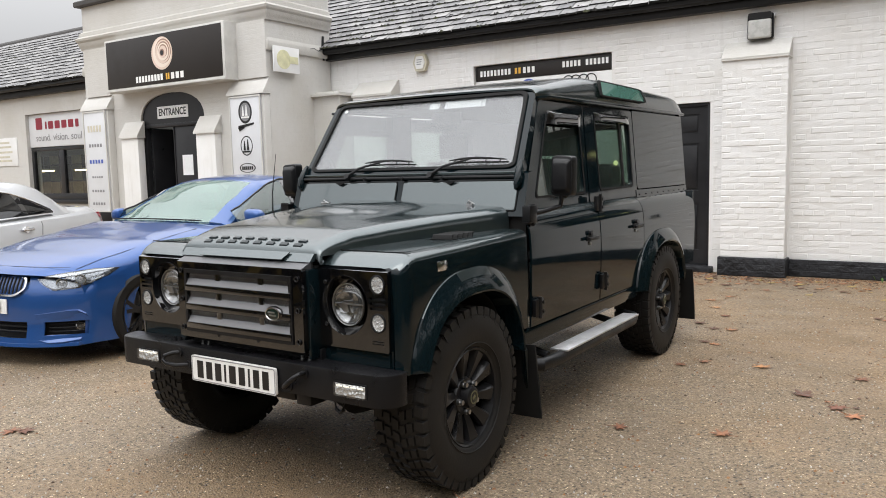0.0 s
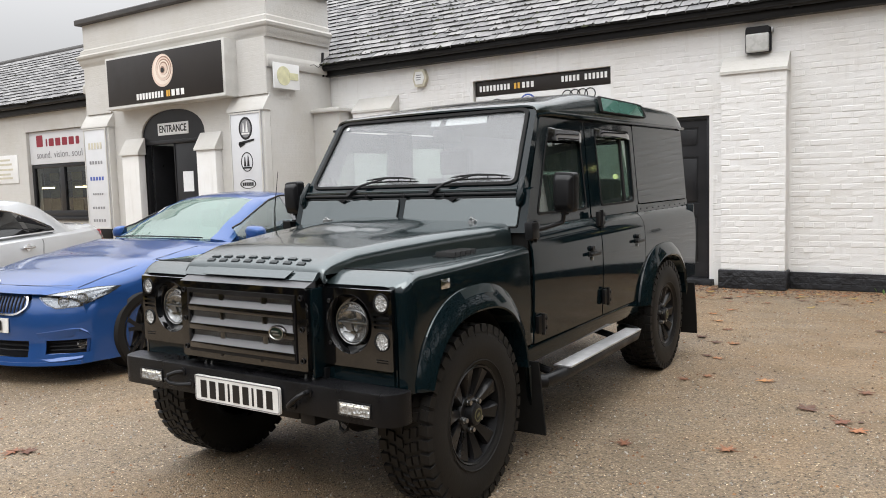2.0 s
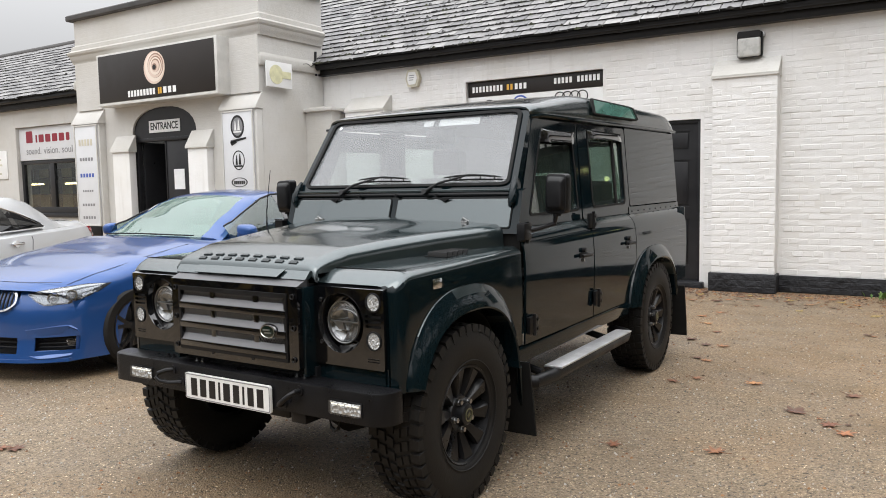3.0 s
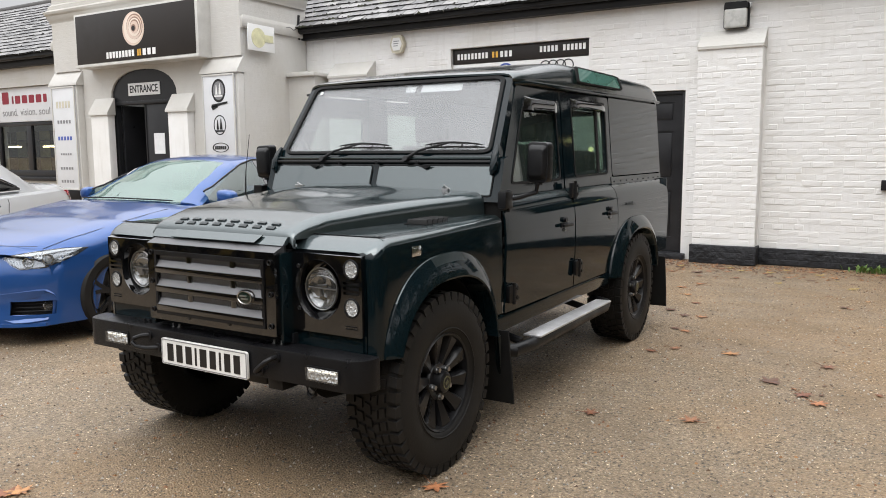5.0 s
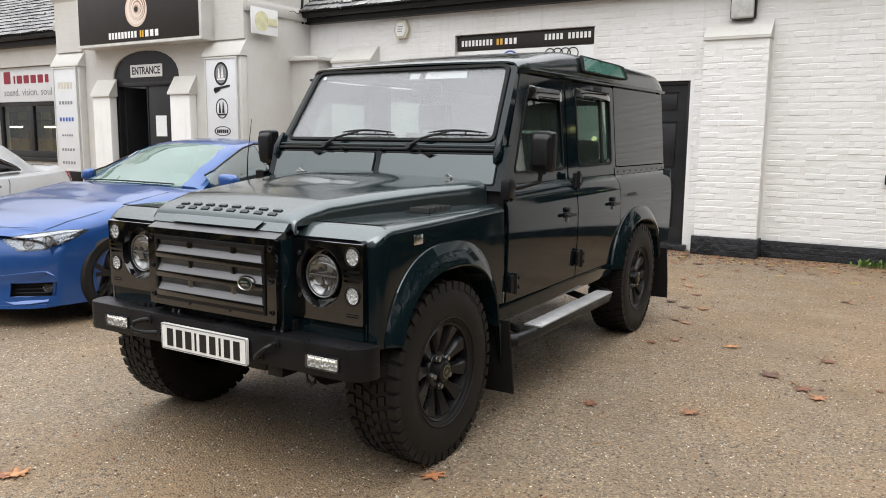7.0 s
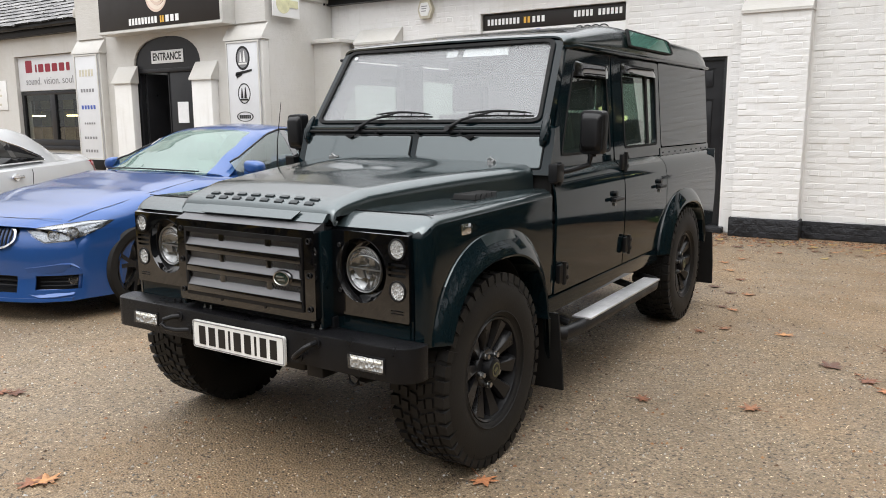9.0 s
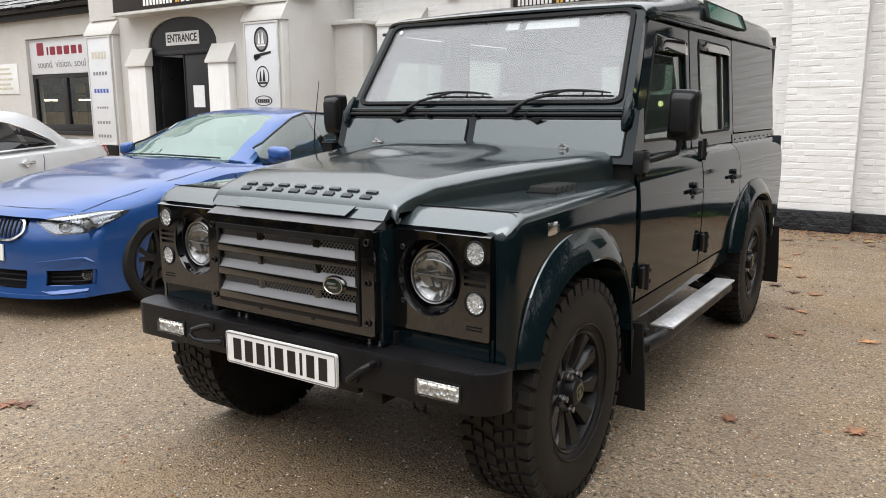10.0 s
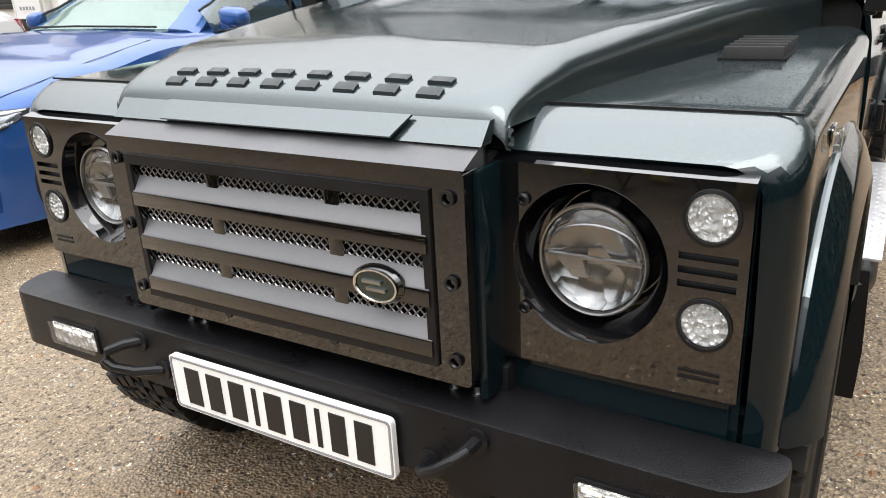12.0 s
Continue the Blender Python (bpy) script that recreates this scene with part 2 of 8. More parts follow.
BLACKWOOD = worn("black_gloss_joinery", (0.018, 0.018, 0.02), 0.35, 0, 0.2, 0.3, 4, 60, 0.1)
COPING = worn("dark_lead_coping", (0.06, 0.056, 0.054), 0.6, 0, 0, 0.5, 3, 40, 0.3)
SIGNFACE = worn("dark_brown_sign_vinyl", (0.022, 0.018, 0.016), 0.4, 0, 0.1, 0.1, 2, 30, 0)
SIGNEDGE = worn("pale_aluminium_sign_case", (0.62, 0.61, 0.58), 0.45, 0.1, 0, 0.15, 4, 60, 0.05)
BOARD = worn("white_sign_board", (0.80, 0.80, 0.79), 0.4, 0, 0.1, 0.07, 3, 60, 0)
BOARDGREY = worn("pale_grey_sign_board", (0.68, 0.69, 0.71), 0.4, 0, 0.1, 0.06, 3, 60, 0)
WHITEINK = mat("white_vinyl", (0.85, 0.85, 0.84), 0.4)
GOLD = mat("amber_vinyl", (0.75, 0.42, 0.06), 0.4)
COPPER = mat("pale_copper_print", (0.78, 0.62, 0.52), 0.35, 0.2)
COPPERDARK = mat("dark_copper_print", (0.36, 0.22, 0.165), 0.35, 0.2)
COPPERLIGHT = mat("bright_copper_print", (0.88, 0.76, 0.66), 0.35, 0.2)
REDINK = mat("dark_red_vinyl", (0.26, 0.012, 0.03), 0.4)
GREYINK = mat("grey_vinyl", (0.22, 0.22, 0.23), 0.4)
BLUEINK = mat("blue_vinyl", (0.05, 0.10, 0.40), 0.4)
YELLOW = worn("faded_yellow_sticker", (0.70, 0.68, 0.44), 0.5, 0, 0, 0.2, 10, 60, 0)
PAPER = worn("notice_paper", (0.78, 0.79, 0.80), 0.7, 0, 0, 0.08, 20, 100, 0)
ALARM = worn("yellowed_alarm_plastic", (0.62, 0.58, 0.46), 0.5, 0, 0, 0.2, 8, 60, 0)


def coursed(m, strength=0.8, lumps=0.8):
    """Adds the relief of brick courses under thick paint."""
    n, l, b = nodes_of(m)
    t = n.new("ShaderNodeTexBrick")
    mp = n.new("ShaderNodeMapping")
    mp.inputs["Rotation"].default_value = (radians(-90), 0, 0)
    l.new(coords(m), mp.inputs["Vector"])
    l.new(mp.outputs[0], t.inputs["Vector"])
    t.inputs["Scale"].default_value = 1.0
    t.inputs["Brick Width"].default_value, t.inputs["Row Height"].default_value = 0.228, 0.0765
    t.inputs["Mortar Size"].default_value, t.inputs["Mortar Smooth"].default_value = 0.009, 0.8
    bumped(m, spread(m, t.outputs["Fac"], 1.0, 0.0), strength, 0.012)
    bumped(m, noise_tex(m, 16, 5), lumps, 0.03)


coursed(PLINTH, 0.3, 1.0)
coursed(CREAM, 0.10, 0.14)
LAMPGLASS = worn("frosted_lamp_cover", (0.52, 0.52, 0.50), 0.3, 0, 0.3, 0.15, 10, 60, 0)


def slate_material(name, per_island):
    m = mat(name, (0.14, 0.145, 0.15), 0.38)
    n, l, b = nodes_of(m)
    src = n.new("ShaderNodeNewGeometry").outputs["Random Per Island"] if per_island else n.new("ShaderNodeObjectInfo").outputs["Random"]
    tone = ramp(m, src, [(0.0, (0.125, 0.124, 0.128)), (0.35, (0.175, 0.171, 0.172)), (0.7, (0.215, 0.209, 0.208)), (1.0, (0.300, 0.292, 0.288))])
    grime = spread(m, noise_tex(m, 7, 6), 0, 0.5, 0.52, 0.78)
    moss = spread(m, noise_tex(m, 2.2, 6), 0, 0.5, 0.6, 0.78)
    to(m, "Base Color", mixed(m, moss, mixed(m, grime, tone, (0.05, 0.05, 0.05)), (0.085, 0.085, 0.06)))
    to(m, "Roughness", spread(m, noise_tex(m, 14, 4), 0.42, 0.75, 0.3, 0.7))
    bumped(m, noise_tex(m, 45, 4), 0.4, 0.006)
    return m


SLATE = slate_material("wet_grey_slate", False)
SLATES = slate_material("wet_grey_slates", True)
# Near-black lower edges put the shadow under each course into the colour.
SLATESHADE = worn("shaded_slate_edge", (0.010, 0.010, 0.009), 0.85, 0, 0, 0.5, 8, 60, 0.3)


def asphalt():
    m = mat("wet_worn_asphalt", (0.12, 0.11, 0.10), 0.6)
    n, l, b = nodes_of(m)
    v, v2 = n.new("ShaderNodeTexVoronoi"), n.new("ShaderNodeTexVoronoi")
    v.inputs["Scale"].default_value, v2.inputs["Scale"].default_value = 95.0, 230.0
    l.new(coords(m), v.inputs["Vector"])
    l.new(coords(m), v2.inputs["Vector"])
    stone = ramp(m, v.outputs["Color"], [(0.0, (0.075, 0.068, 0.058)), (0.35, (0.19, 0.168, 0.138)), (0.70, (0.32, 0.275, 0.222)), (1.0, (0.56, 0.51, 0.43))])
    grit = ramp(m, v2.outputs["Color"], [(0.0, (0.06, 0.052, 0.044)), (0.5, (0.26, 0.225, 0.18)), (1.0, (0.58, 0.50, 0.40))])
    stone = mixed(m, 0.35, stone, grit)
    stone = mixed(m, spread(m, v.outputs["Distance"], 0.0, 0.30, 0.30, 0.60), stone, (0.06, 0.052, 0.043))
    clod = spread(m, noise_tex(m, 30, 5, 1.0, 0.7), 0.0, 0.55, 0.50, 0.68)
    stone = mixed(m, clod, stone, (0.075, 0.06, 0.046))
    yard, place = n.new("ShaderNodeTexCoord"), n.new("ShaderNodeSeparateXYZ")
    l.new(yard.outputs["Object"], place.inputs[0])
    drift, sum_ = n.new("ShaderNodeMath"), n.new("ShaderNodeMath")
    l.new(spread(m, place.outputs["X"], -0.045, 0.105, 0.5, 2.8), drift.inputs[0])
    l.new(spread(m, place.outputs["Y"], 0.0, 0.06, 2.0, 7.0), drift.inputs[1])
    l.new(noise_tex(m, 0.30, 7, 1.0, 0.60), sum_.inputs[0])
    l.new(drift.outputs[0], sum_.inputs[1])
    silt = spread(m, sum_.outputs[0], 0.0, 0.92, 0.46, 0.60)
    fine = noise_tex(m, 120, 5, 1.0, 0.75)
    tan = mixed(m, spread(m, fine, 0, 1, 0.38, 0.62), (0.385, 0.262, 0.134), (0.180, 0.118, 0.059))
    base = mixed(m, silt, stone, mixed(m, 0.55, tan, stone))
    damp = spread(m, noise_tex(m, 0.8, 8, 1.0, 0.68), 0.0, 0.62, 0.44, 0.70)
    base = mixed(m, damp, base, (0.145, 0.115, 0.082))
    speck = spread(m, noise_tex(m, 62, 2), 0.0, 1.0, 0.695, 0.715)
    base = mixed(m, speck, base, (0.95, 0.90, 0.80))
    dark = spread(m, noise_tex(m, 60, 3), 0.0, 0.9, 0.575, 0.66)
    base = mixed(m, dark, base, (0.03, 0.025, 0.02))
    crumb = spread(m, noise_tex(m, 24, 2), 0.0, 0.85, 0.70, 0.72)
    base = mixed(m, crumb, base, (0.035, 0.026, 0.018))
    base = mixed(m, 1.0, base, (0.99, 0.86, 0.69), 'MULTIPLY')
    to(m, "Base Color", base)
    to(m, "Roughness", spread(m, noise_tex(m, 2.0, 5), 0.45, 0.8, 0.3, 0.7))
    bumped(m, v.outputs["Distance"], 0.9, 0.008)
    bumped(m, noise_tex(m, 14, 5), 0.3, 0.02)
    return m


ASPHALT = asphalt()
BARK = worn("grey_brown_bark", (0.10, 0.075, 0.055), 0.85, 0, 0, 0.5, 6, 40, 0.8)


def leafy(name, stops, rough=0.6):
    m = mat(name, stops[0], rough)
    n, l, b = nodes_of(m)
    src = n.new("ShaderNodeNewGeometry").outputs["Random Per Island"]
    to(m, "Base Color", ramp(m, src, [(i / (len(stops) - 1), c) for i, c in enumerate(stops)]))
    return m


LEAFTONES = [(0.11, 0.045, 0.025), (0.26, 0.10, 0.045), (0.42, 0.17, 0.07), (0.50, 0.24, 0.09), (0.20, 0.075, 0.04)]


def leaf_material(name, stops):
    m = mat(name, stops[0], 0.55)
    n, l, b = nodes_of(m)
    tone = ramp(m, n.new("ShaderNodeObjectInfo").outputs["Random"], [(i / (len(stops) - 1), c) for i, c in enumerate(stops)])
    to(m, "Base Color", mixed(m, spread(m, noise_tex(m, 38, 4), 0.0, 0.75, 0.48, 0.66), tone, (0.07, 0.032, 0.02)))
    bumped(m, noise_tex(m, 60, 3), 0.5, 0.003)
    return m


FOLIAGE = leafy("autumn_foliage", [(0.02, 0.035, 0.012), (0.035, 0.05, 0.015), (0.12, 0.085, 0.02), (0.06, 0.04, 0.015)])
DEADLEAF = leaf_material("wet_orange_brown_leaf", LEAFTONES)
BROWNLEAF = worn("wet_dark_brown_leaf", (0.13, 0.055, 0.03), 0.5, 0, 0.1, 0.45, 30, 160, 0.2)
PALELEAF = worn("pale_yellow_leaf", (0.42, 0.30, 0.09), 0.5, 0, 0.1, 0.35, 30, 160, 0.2)
CRUMB = leafy("leaf_crumbs", [(0.05, 0.03, 0.02), (0.10, 0.055, 0.03), (0.20, 0.09, 0.04), (0.30, 0.15, 0.06)])
CHIP = leafy("stone_chips", [(0.30, 0.28, 0.24), (0.45, 0.42, 0.37), (0.10, 0.095, 0.085), (0.55, 0.53, 0.5)])
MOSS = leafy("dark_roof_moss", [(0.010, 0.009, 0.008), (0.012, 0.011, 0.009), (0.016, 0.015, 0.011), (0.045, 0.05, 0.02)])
WEED = leafy("green_weeds", [(0.05, 0.11, 0.02), (0.09, 0.17, 0.03), (0.14, 0.2, 0.05)])


# ---- mesh helpers ----
def join(bm, other):
    me = bpy.data.meshes.new("tmp")
    other.to_mesh(me)
    bm.from_mesh(me)
    bpy.data.meshes.remove(me)
    other.free()
    return bm


def box(x0, x1, y0, y1, z0, z1, bevel=0.0, seg=2, bm=None):
    b = bmesh.new()
    bmesh.ops.create_cube(b, size=1.0)
    for v in b.verts:
        v.co = Vector(((x0 + x1) / 2 + v.co.x * (x1 - x0), (y0 + y1) / 2 + v.co.y * (y1 - y0), (z0 + z1) / 2 + v.co.z * (z1 - z0)))
    if bevel:
        bmesh.ops.bevel(b, geom=b.edges[:], offset=bevel, segments=seg, profile=0.6, affect='EDGES')
    return join(bm, b) if bm else b


def cyl(p, q, r, n=16, r2=None, bevel=0.0, bm=None):
    """A rod or cone from p to q."""
    p, q = Vector(p), Vector(q)
    b = bmesh.new()
    bmesh.ops.create_cone(b, cap_ends=True, segments=n, radius1=r, radius2=r if r2 is None else r2, depth=(q - p).length)
    if bevel:
        bmesh.ops.bevel(b, geom=[e for e in b.edges if len(e.link_faces) == 2 and any(len(f.verts) > 4 for f in e.link_faces)], offset=bevel, segments=2, profile=0.6, affect='EDGES')
    bmesh.ops.transform(b, matrix=Matrix.Translation((p + q) / 2) @ (q - p).to_track_quat('Z', 'Y').to_matrix().to_4x4(), verts=b.verts)
    return join(bm, b) if bm else b


def tube(path, r, n=10, bm=None):
    """A round tube along a path; its ends are closed."""
    path = [Vector(p) for p in path]
    rings = []
    b = bmesh.new()
    for i, p in enumerate(path):
        d = (path[min(i + 1, len(path) - 1)] - path[max(i - 1, 0)]).normalized()
        q = d.to_track_quat('Z', 'Y')
        rr = r[i] if isinstance(r, (list, tuple)) else r
        rings.append([b.verts.new(p + q @ Vector((rr * math.cos(2 * math.pi * k / n), rr * math.sin(2 * math.pi * k / n), 0))) for k in range(n)])
    for a, c in zip(rings, rings[1:]):
        for k in range(n):
            b.faces.new((a[k], a[(k + 1) % n], c[(k + 1) % n], c[k]))
    b.faces.new(rings[0])
    b.faces.new(rings[-1])
    return join(bm, b) if bm else b


def loft(rings, closed=False, caps=False, bm=None):
    """A skin over rows of points, all of one length. closed: each row is a loop."""
    b = bmesh.new()
    rows = [[b.verts.new(Vector(p)) for p in r] for r in rings]
    n = len(rows[0])
    for a, c in zip(rows, rows[1:]):
        for k in range(n if closed else n - 1):
            b.faces.new((a[k], a[(k + 1) % n], c[(k + 1) % n], c[k]))
    if caps:
        b.faces.new(rows[0])
        b.faces.new(rows[-1])
    bmesh.ops.remove_doubles(b, verts=b.verts, dist=1e-5)
    return join(bm, b) if bm else b


def thick(b, d):
    """Gives a skin a thickness d, inwards where d < 0."""
    bmesh.ops.recalc_face_normals(b, faces=b.faces)
    bmesh.ops.solidify(b, geom=b.faces[:], thickness=d)
    return b


def rounded(pts, r, n=4):
    """A polygon with its corners rounded."""
    out = []
    for i, p in enumerate(pts):
        p, a, c = Vector(p), Vector(pts[i - 1]), Vector(pts[(i + 1) % len(pts)])
        rr = r[i] if isinstance(r, (list, tuple)) else r
        da, dc = (a - p).normalized(), (c - p).normalized()
        s, e = p + da * rr, p + dc * rr
        for k in range(n + 1):
            t = k / n
            out.append(s * (1 - t) ** 2 + p * 2 * t * (1 - t) + e * t * t)
    return out


def circle(c, r, n=24, squash=1.0):
    return [Vector((c[0] + r * math.cos(2 * math.pi * k / n), c[1] + r * squash * math.sin(2 * math.pi * k / n))) for k in range(n)]


def inside(p, loop):
    hit = False
    for i in range(len(loop)):
        a, c = loop[i - 1], loop[i]
        if (a[1] > p[1]) != (c[1] > p[1]) and p[0] < a[0] + (p[1] - a[1]) / (c[1] - a[1]) * (c[0] - a[0]):
            hit = not hit
    return hit


def plate(outer, holes=(), depth=0.02, bevel=0.0, place=None, bm=None):
    """A sheet in the plane of its outline, with holes through it, and a depth. place maps (u, v, d) to a point."""
    b = bmesh.new()
    if holes:
        flat, edges = [], []
        for loop in (outer, *holes):
            n = len(flat)
            flat += [Vector((p[0], p[1])) for p in loop]
            edges += [(n + i, n + (i + 1) % len(loop)) for i in range(len(loop))]
        got = delaunay_2d_cdt(flat, edges, [], 0, 1e-6)
        vs = [b.verts.new((p.x, p.y, 0)) for p in got[0]]
        for f in got[2]:
            mid = sum((got[0][i] for i in f), Vector((0, 0))) / len(f)
            if inside(mid, outer) and not any(inside(mid, h) for h in holes):
                b.faces.new([vs[i] for i in f])
        bmesh.ops.delete(b, geom=[v for v in b.verts if not v.link_faces], context='VERTS')
    else:
        b.faces.new([b.verts.new((p[0], p[1], 0)) for p in outer])
    got = bmesh.ops.extrude_face_region(b, geom=b.faces[:])
    bmesh.ops.translate(b, verts=[v for v in got["geom"] if isinstance(v, bmesh.types.BMVert)], vec=(0, 0, depth))
    if bevel:
        rim = [e for e in b.edges if len(e.link_faces) == 2 and all(abs(v.co.z - depth) < 1e-6 for v in e.verts) and any(abs(f.normal.z) < 0.3 for f in e.link_faces)]
        bmesh.ops.recalc_face_normals(b, faces=b.faces)
        rim = [e for e in b.edges if len(e.link_faces) == 2 and all(abs(v.co.z - depth) < 1e-6 for v in e.verts) and e.calc_face_angle(0) > 0.7]
        bmesh.ops.bevel(b, geom=rim, offset=bevel, segments=2, profile=0.6, affect='EDGES')
    if place:
        for v in b.verts:
            v.co = Vector(place(*v.co))
    return join(bm, b) if bm else b


def lathe(profile, n=32, place=None, bm=None):
    """A turned form round the local x axis: rows of (x, r)."""
    b = bmesh.new()
    rings = [[b.verts.new((x, r * math.cos(2 * math.pi * k / n), r * math.sin(2 * math.pi * k / n))) for k in range(n)] for x, r in profile]
    for a, c in zip(rings, rings[1:]):
        for k in range(n):
            b.faces.new((a[k], a[(k + 1) % n], c[(k + 1) % n], c[k]))
    bmesh.ops.remove_doubles(b, verts=b.verts, dist=1e-6)
    if place:
        bmesh.ops.transform(b, matrix=place, verts=b.verts)
    return join(bm, b) if bm else b


def part(name, bm, material, parent=None, label="", smooth=35, shadow=True):
    """Links a bmesh as one mesh object, under a thing or a part."""
    me = bpy.data.meshes.new(name)
    bmesh.ops.recalc_face_normals(bm, faces=bm.faces)
    bm.to_mesh(me)
    bm.free()
    me.materials.append(material)
    if smooth:
        for p in me.polygons:
            p.use_smooth = True
        me.set_sharp_from_angle(angle=radians(smooth))
    ob = new(name, me)
    if parent is not None:
        ob.parent = parent
    if label:
        ob["label"] = label
    if not shadow:
        ob.visible_shadow = False
    return ob


def thing(name, label, category, group="", m=None):
    ob = new(name)
    ob.empty_display_size = 0.2
    if m is not None:
        ob.matrix_basis = m
    return tagged(ob, label, category, group)


def setting(name, bm, material, label="", category="", smooth=30):
    return tagged(part(name, bm, material, None, label, smooth), label, category, kind="structure")


def flat_text(name, text, size, m, material, parent, depth=0.002, width=None, heavy=0.0):
    """Writing as a mesh, centred at m."""
    cu = bpy.data.curves.new(name, 'FONT')
    cu.body, cu.size, cu.align_x, cu.align_y, cu.extrude = text, size, 'CENTER', 'CENTER', depth
    cu.offset = heavy
    tmp = bpy.data.objects.new(name, cu)
    scene.collection.objects.link(tmp)
    bpy.context.view_layer.update()
    me = bpy.data.meshes.new_from_object(tmp)
    bpy.data.objects.remove(tmp)
    bpy.data.curves.remove(cu)
    xs = [v.co.x for v in me.vertices]
    k = width / (max(xs) - min(xs)) if width else 1.0
    for v in me.vertices:
        v.co = m @ Vector((v.co.x * k, v.co.y, v.co.z))
    me.materials.clear()
    me.materials.append(material)
    ob = new(name, me)
    ob.parent = parent
    return ob


# ---- ground ----
def ground():
    b = bmesh.new()
    xs = [-400, -120, -60] + [-30 + i * 1.0 for i in range(61)] + [60, 120, 400]
    ys = [-400, -120, -60] + [-25 + i * 1.0 for i in range(41)] + [30, 60, 120, 400]
    rows = [[b.verts.new((x, y, 0.012 * noise.noise((x * 0.35, y * 0.35, 0)) * min(1, max(0, (abs(x - 0.5) + abs(y - 0.5) - 4) / 4)) - 0.004)) for x in xs] for y in ys]
    for r, q in zip(rows, rows[1:]):
        for k in range(len(xs) - 1):
            b.faces.new((r[k], r[k + 1], q[k + 1], q[k]))
    return setting("ground", b, ASPHALT, "damp worn grey asphalt with tan silt and stone specks", "ground")


ground()

# ---- building ----
WALL_Y = 7.40


def on_y(y):
    """Places a sheet on a wall that faces -y: u is x, v is z, and the depth goes into the wall."""
    return lambda u, v, d: (u, y + d, v)


def rect(x0, x1, z0, z1):
    return [(x0, z0), (x1, z0), (x1, z1), (x0, z1)]


# main wall with a boarded opening and a door opening
setting("wall_main", plate(rect(-6.42, 4.3, 0, 3.6), [rect(-3.46, -1.26, 1.3, 2.965), rect(-0.86, 0.06, 0.02, 2.2), rect(2.50, 3.78, 1.42, 2.70)], 0.3, place=on_y(WALL_Y)), WHITE, "white-painted brick wall", "wall")
setting("wall_end", box(4.0, 4.3, 7.70, 13.0, 0, 3.6), WHITE, "white-painted end wall", "wall")
setting("wall_back", box(-24.0, 4.3, 13.0, 13.3, 0, 3.6), WHITE, "white-painted rear wall", "wall")
setting("plinth", box(1.035, 4.33, WALL_Y - 0.04, WALL_Y, 0, 0.21, 0.008), PLINTH, "black-painted plinth along the wall foot", "plinth")
setting("plinth_pilaster", box(0.232, 1.035, 7.13, WALL_Y, 0, 0.235, 0.012), PLINTH, "black-painted plinth round the pilaster", "plinth")
setting("plinth_far", box(-6.3, -0.9, WALL_Y - 0.04, WALL_Y, 0, 0.21, 0.008), PLINTH, "black-painted plinth along the wall foot", "plinth")
setting("door_step", box(-0.92, 0.12, 7.28, 7.5, 0, 0.075, 0.01), PLINTH, "worn dark door step", "step")


def pilaster(x0, x1, y, top, cap):
    """A brick pilaster with a sloping plaster cap."""
    w = setting("pilaster", box(x0, x1, y, WALL_Y, 0.22, top), WHITE, "white-painted brick pilaster on the wall", "pilaster")
    b = bmesh.new()
    o = 0.012
    prof = [(y - 0.02, top), (y - 0.02, top + 0.035), (WALL_Y - 0.03, cap), (WALL_Y, cap), (WALL_Y, top)]
    loft([[(x0 - o, p, q) for p, q in prof], [(x1 + o, p, q) for p, q in prof]], closed=True, caps=True, bm=b)
    part("sloping_cap", b, CREAM, w)
    return w


pilaster(0.258, 1.010, 7.17, 2.66, 2.90)
pilaster(-5.66, -4.87, 7.17, 2.63, 2.88)
pier = setting("corner_pier", box(-6.3, -5.74, 6.92, WALL_Y, 0, 2.66), CREAM, "cream-painted pier in the corner", "pier")
cb = box(-6.34, -5.68, 6.85, WALL_Y, 2.66, 2.715, 0.012)
box(-6.30, -5.9, 6.95, WALL_Y, 2.715, 2.745, 0.01, bm=cb)
part("coping", cb, CREAM, pier)

# boarded opening with a sign on it
banner = thing("wall_banner", "white sign board with a black header strip in a wall recess", "sign", m=pose(-2.36, WALL_Y + 0.06, 2.1))
part("board", box(-1.09, 1.09, 0, 0.03, -0.8, 0.63, 0.004), BOARD, banner)
part("header", box(-1.085, 1.085, -0.006, 0.0, 0.635, 0.855, 0.002), SIGNFACE, banner, "black header strip")
for x0, n, w, mt in ((-1.01, 9, 0.060, WHITEINK), (-0.42, 2, 0.060, GOLD), (-0.285, 3, 0.072, WHITEINK)):
    for k in range(n):
        part("lettering", box(x0 + k * w, x0 + (k + 0.62) * w, -0.009, -0.006, 0.700, 0.785), mt, banner, "bar in place of a letter")
for k in range(12):
    if k != 5:
        part("figure", box(0.345 + k * 0.059, 0.382 + k * 0.059, -0.009, -0.006, 0.725, 0.808), WHITEINK, banner)


def ring_sheet(c, r, w, y0, y1, n=28, squash=1.0):
    return plate(circle(c, r, n, squash), [circle(c, r - w, n, squash)], y1 - y0, place=on_y(y0))


for k in range(4):
    part("ring_mark", ring_sheet((0.43 + k * 0.115, 0.525), 0.085, 0.014, -0.006, 0.0), INK, banner, "interlocked ring mark")
part("disc_mark", plate(circle((-0.20, 0.47), 0.14, 32), [], 0.006, place=on_y(-0.006)), BLUEINK, banner, "blue round mark with a white ring")
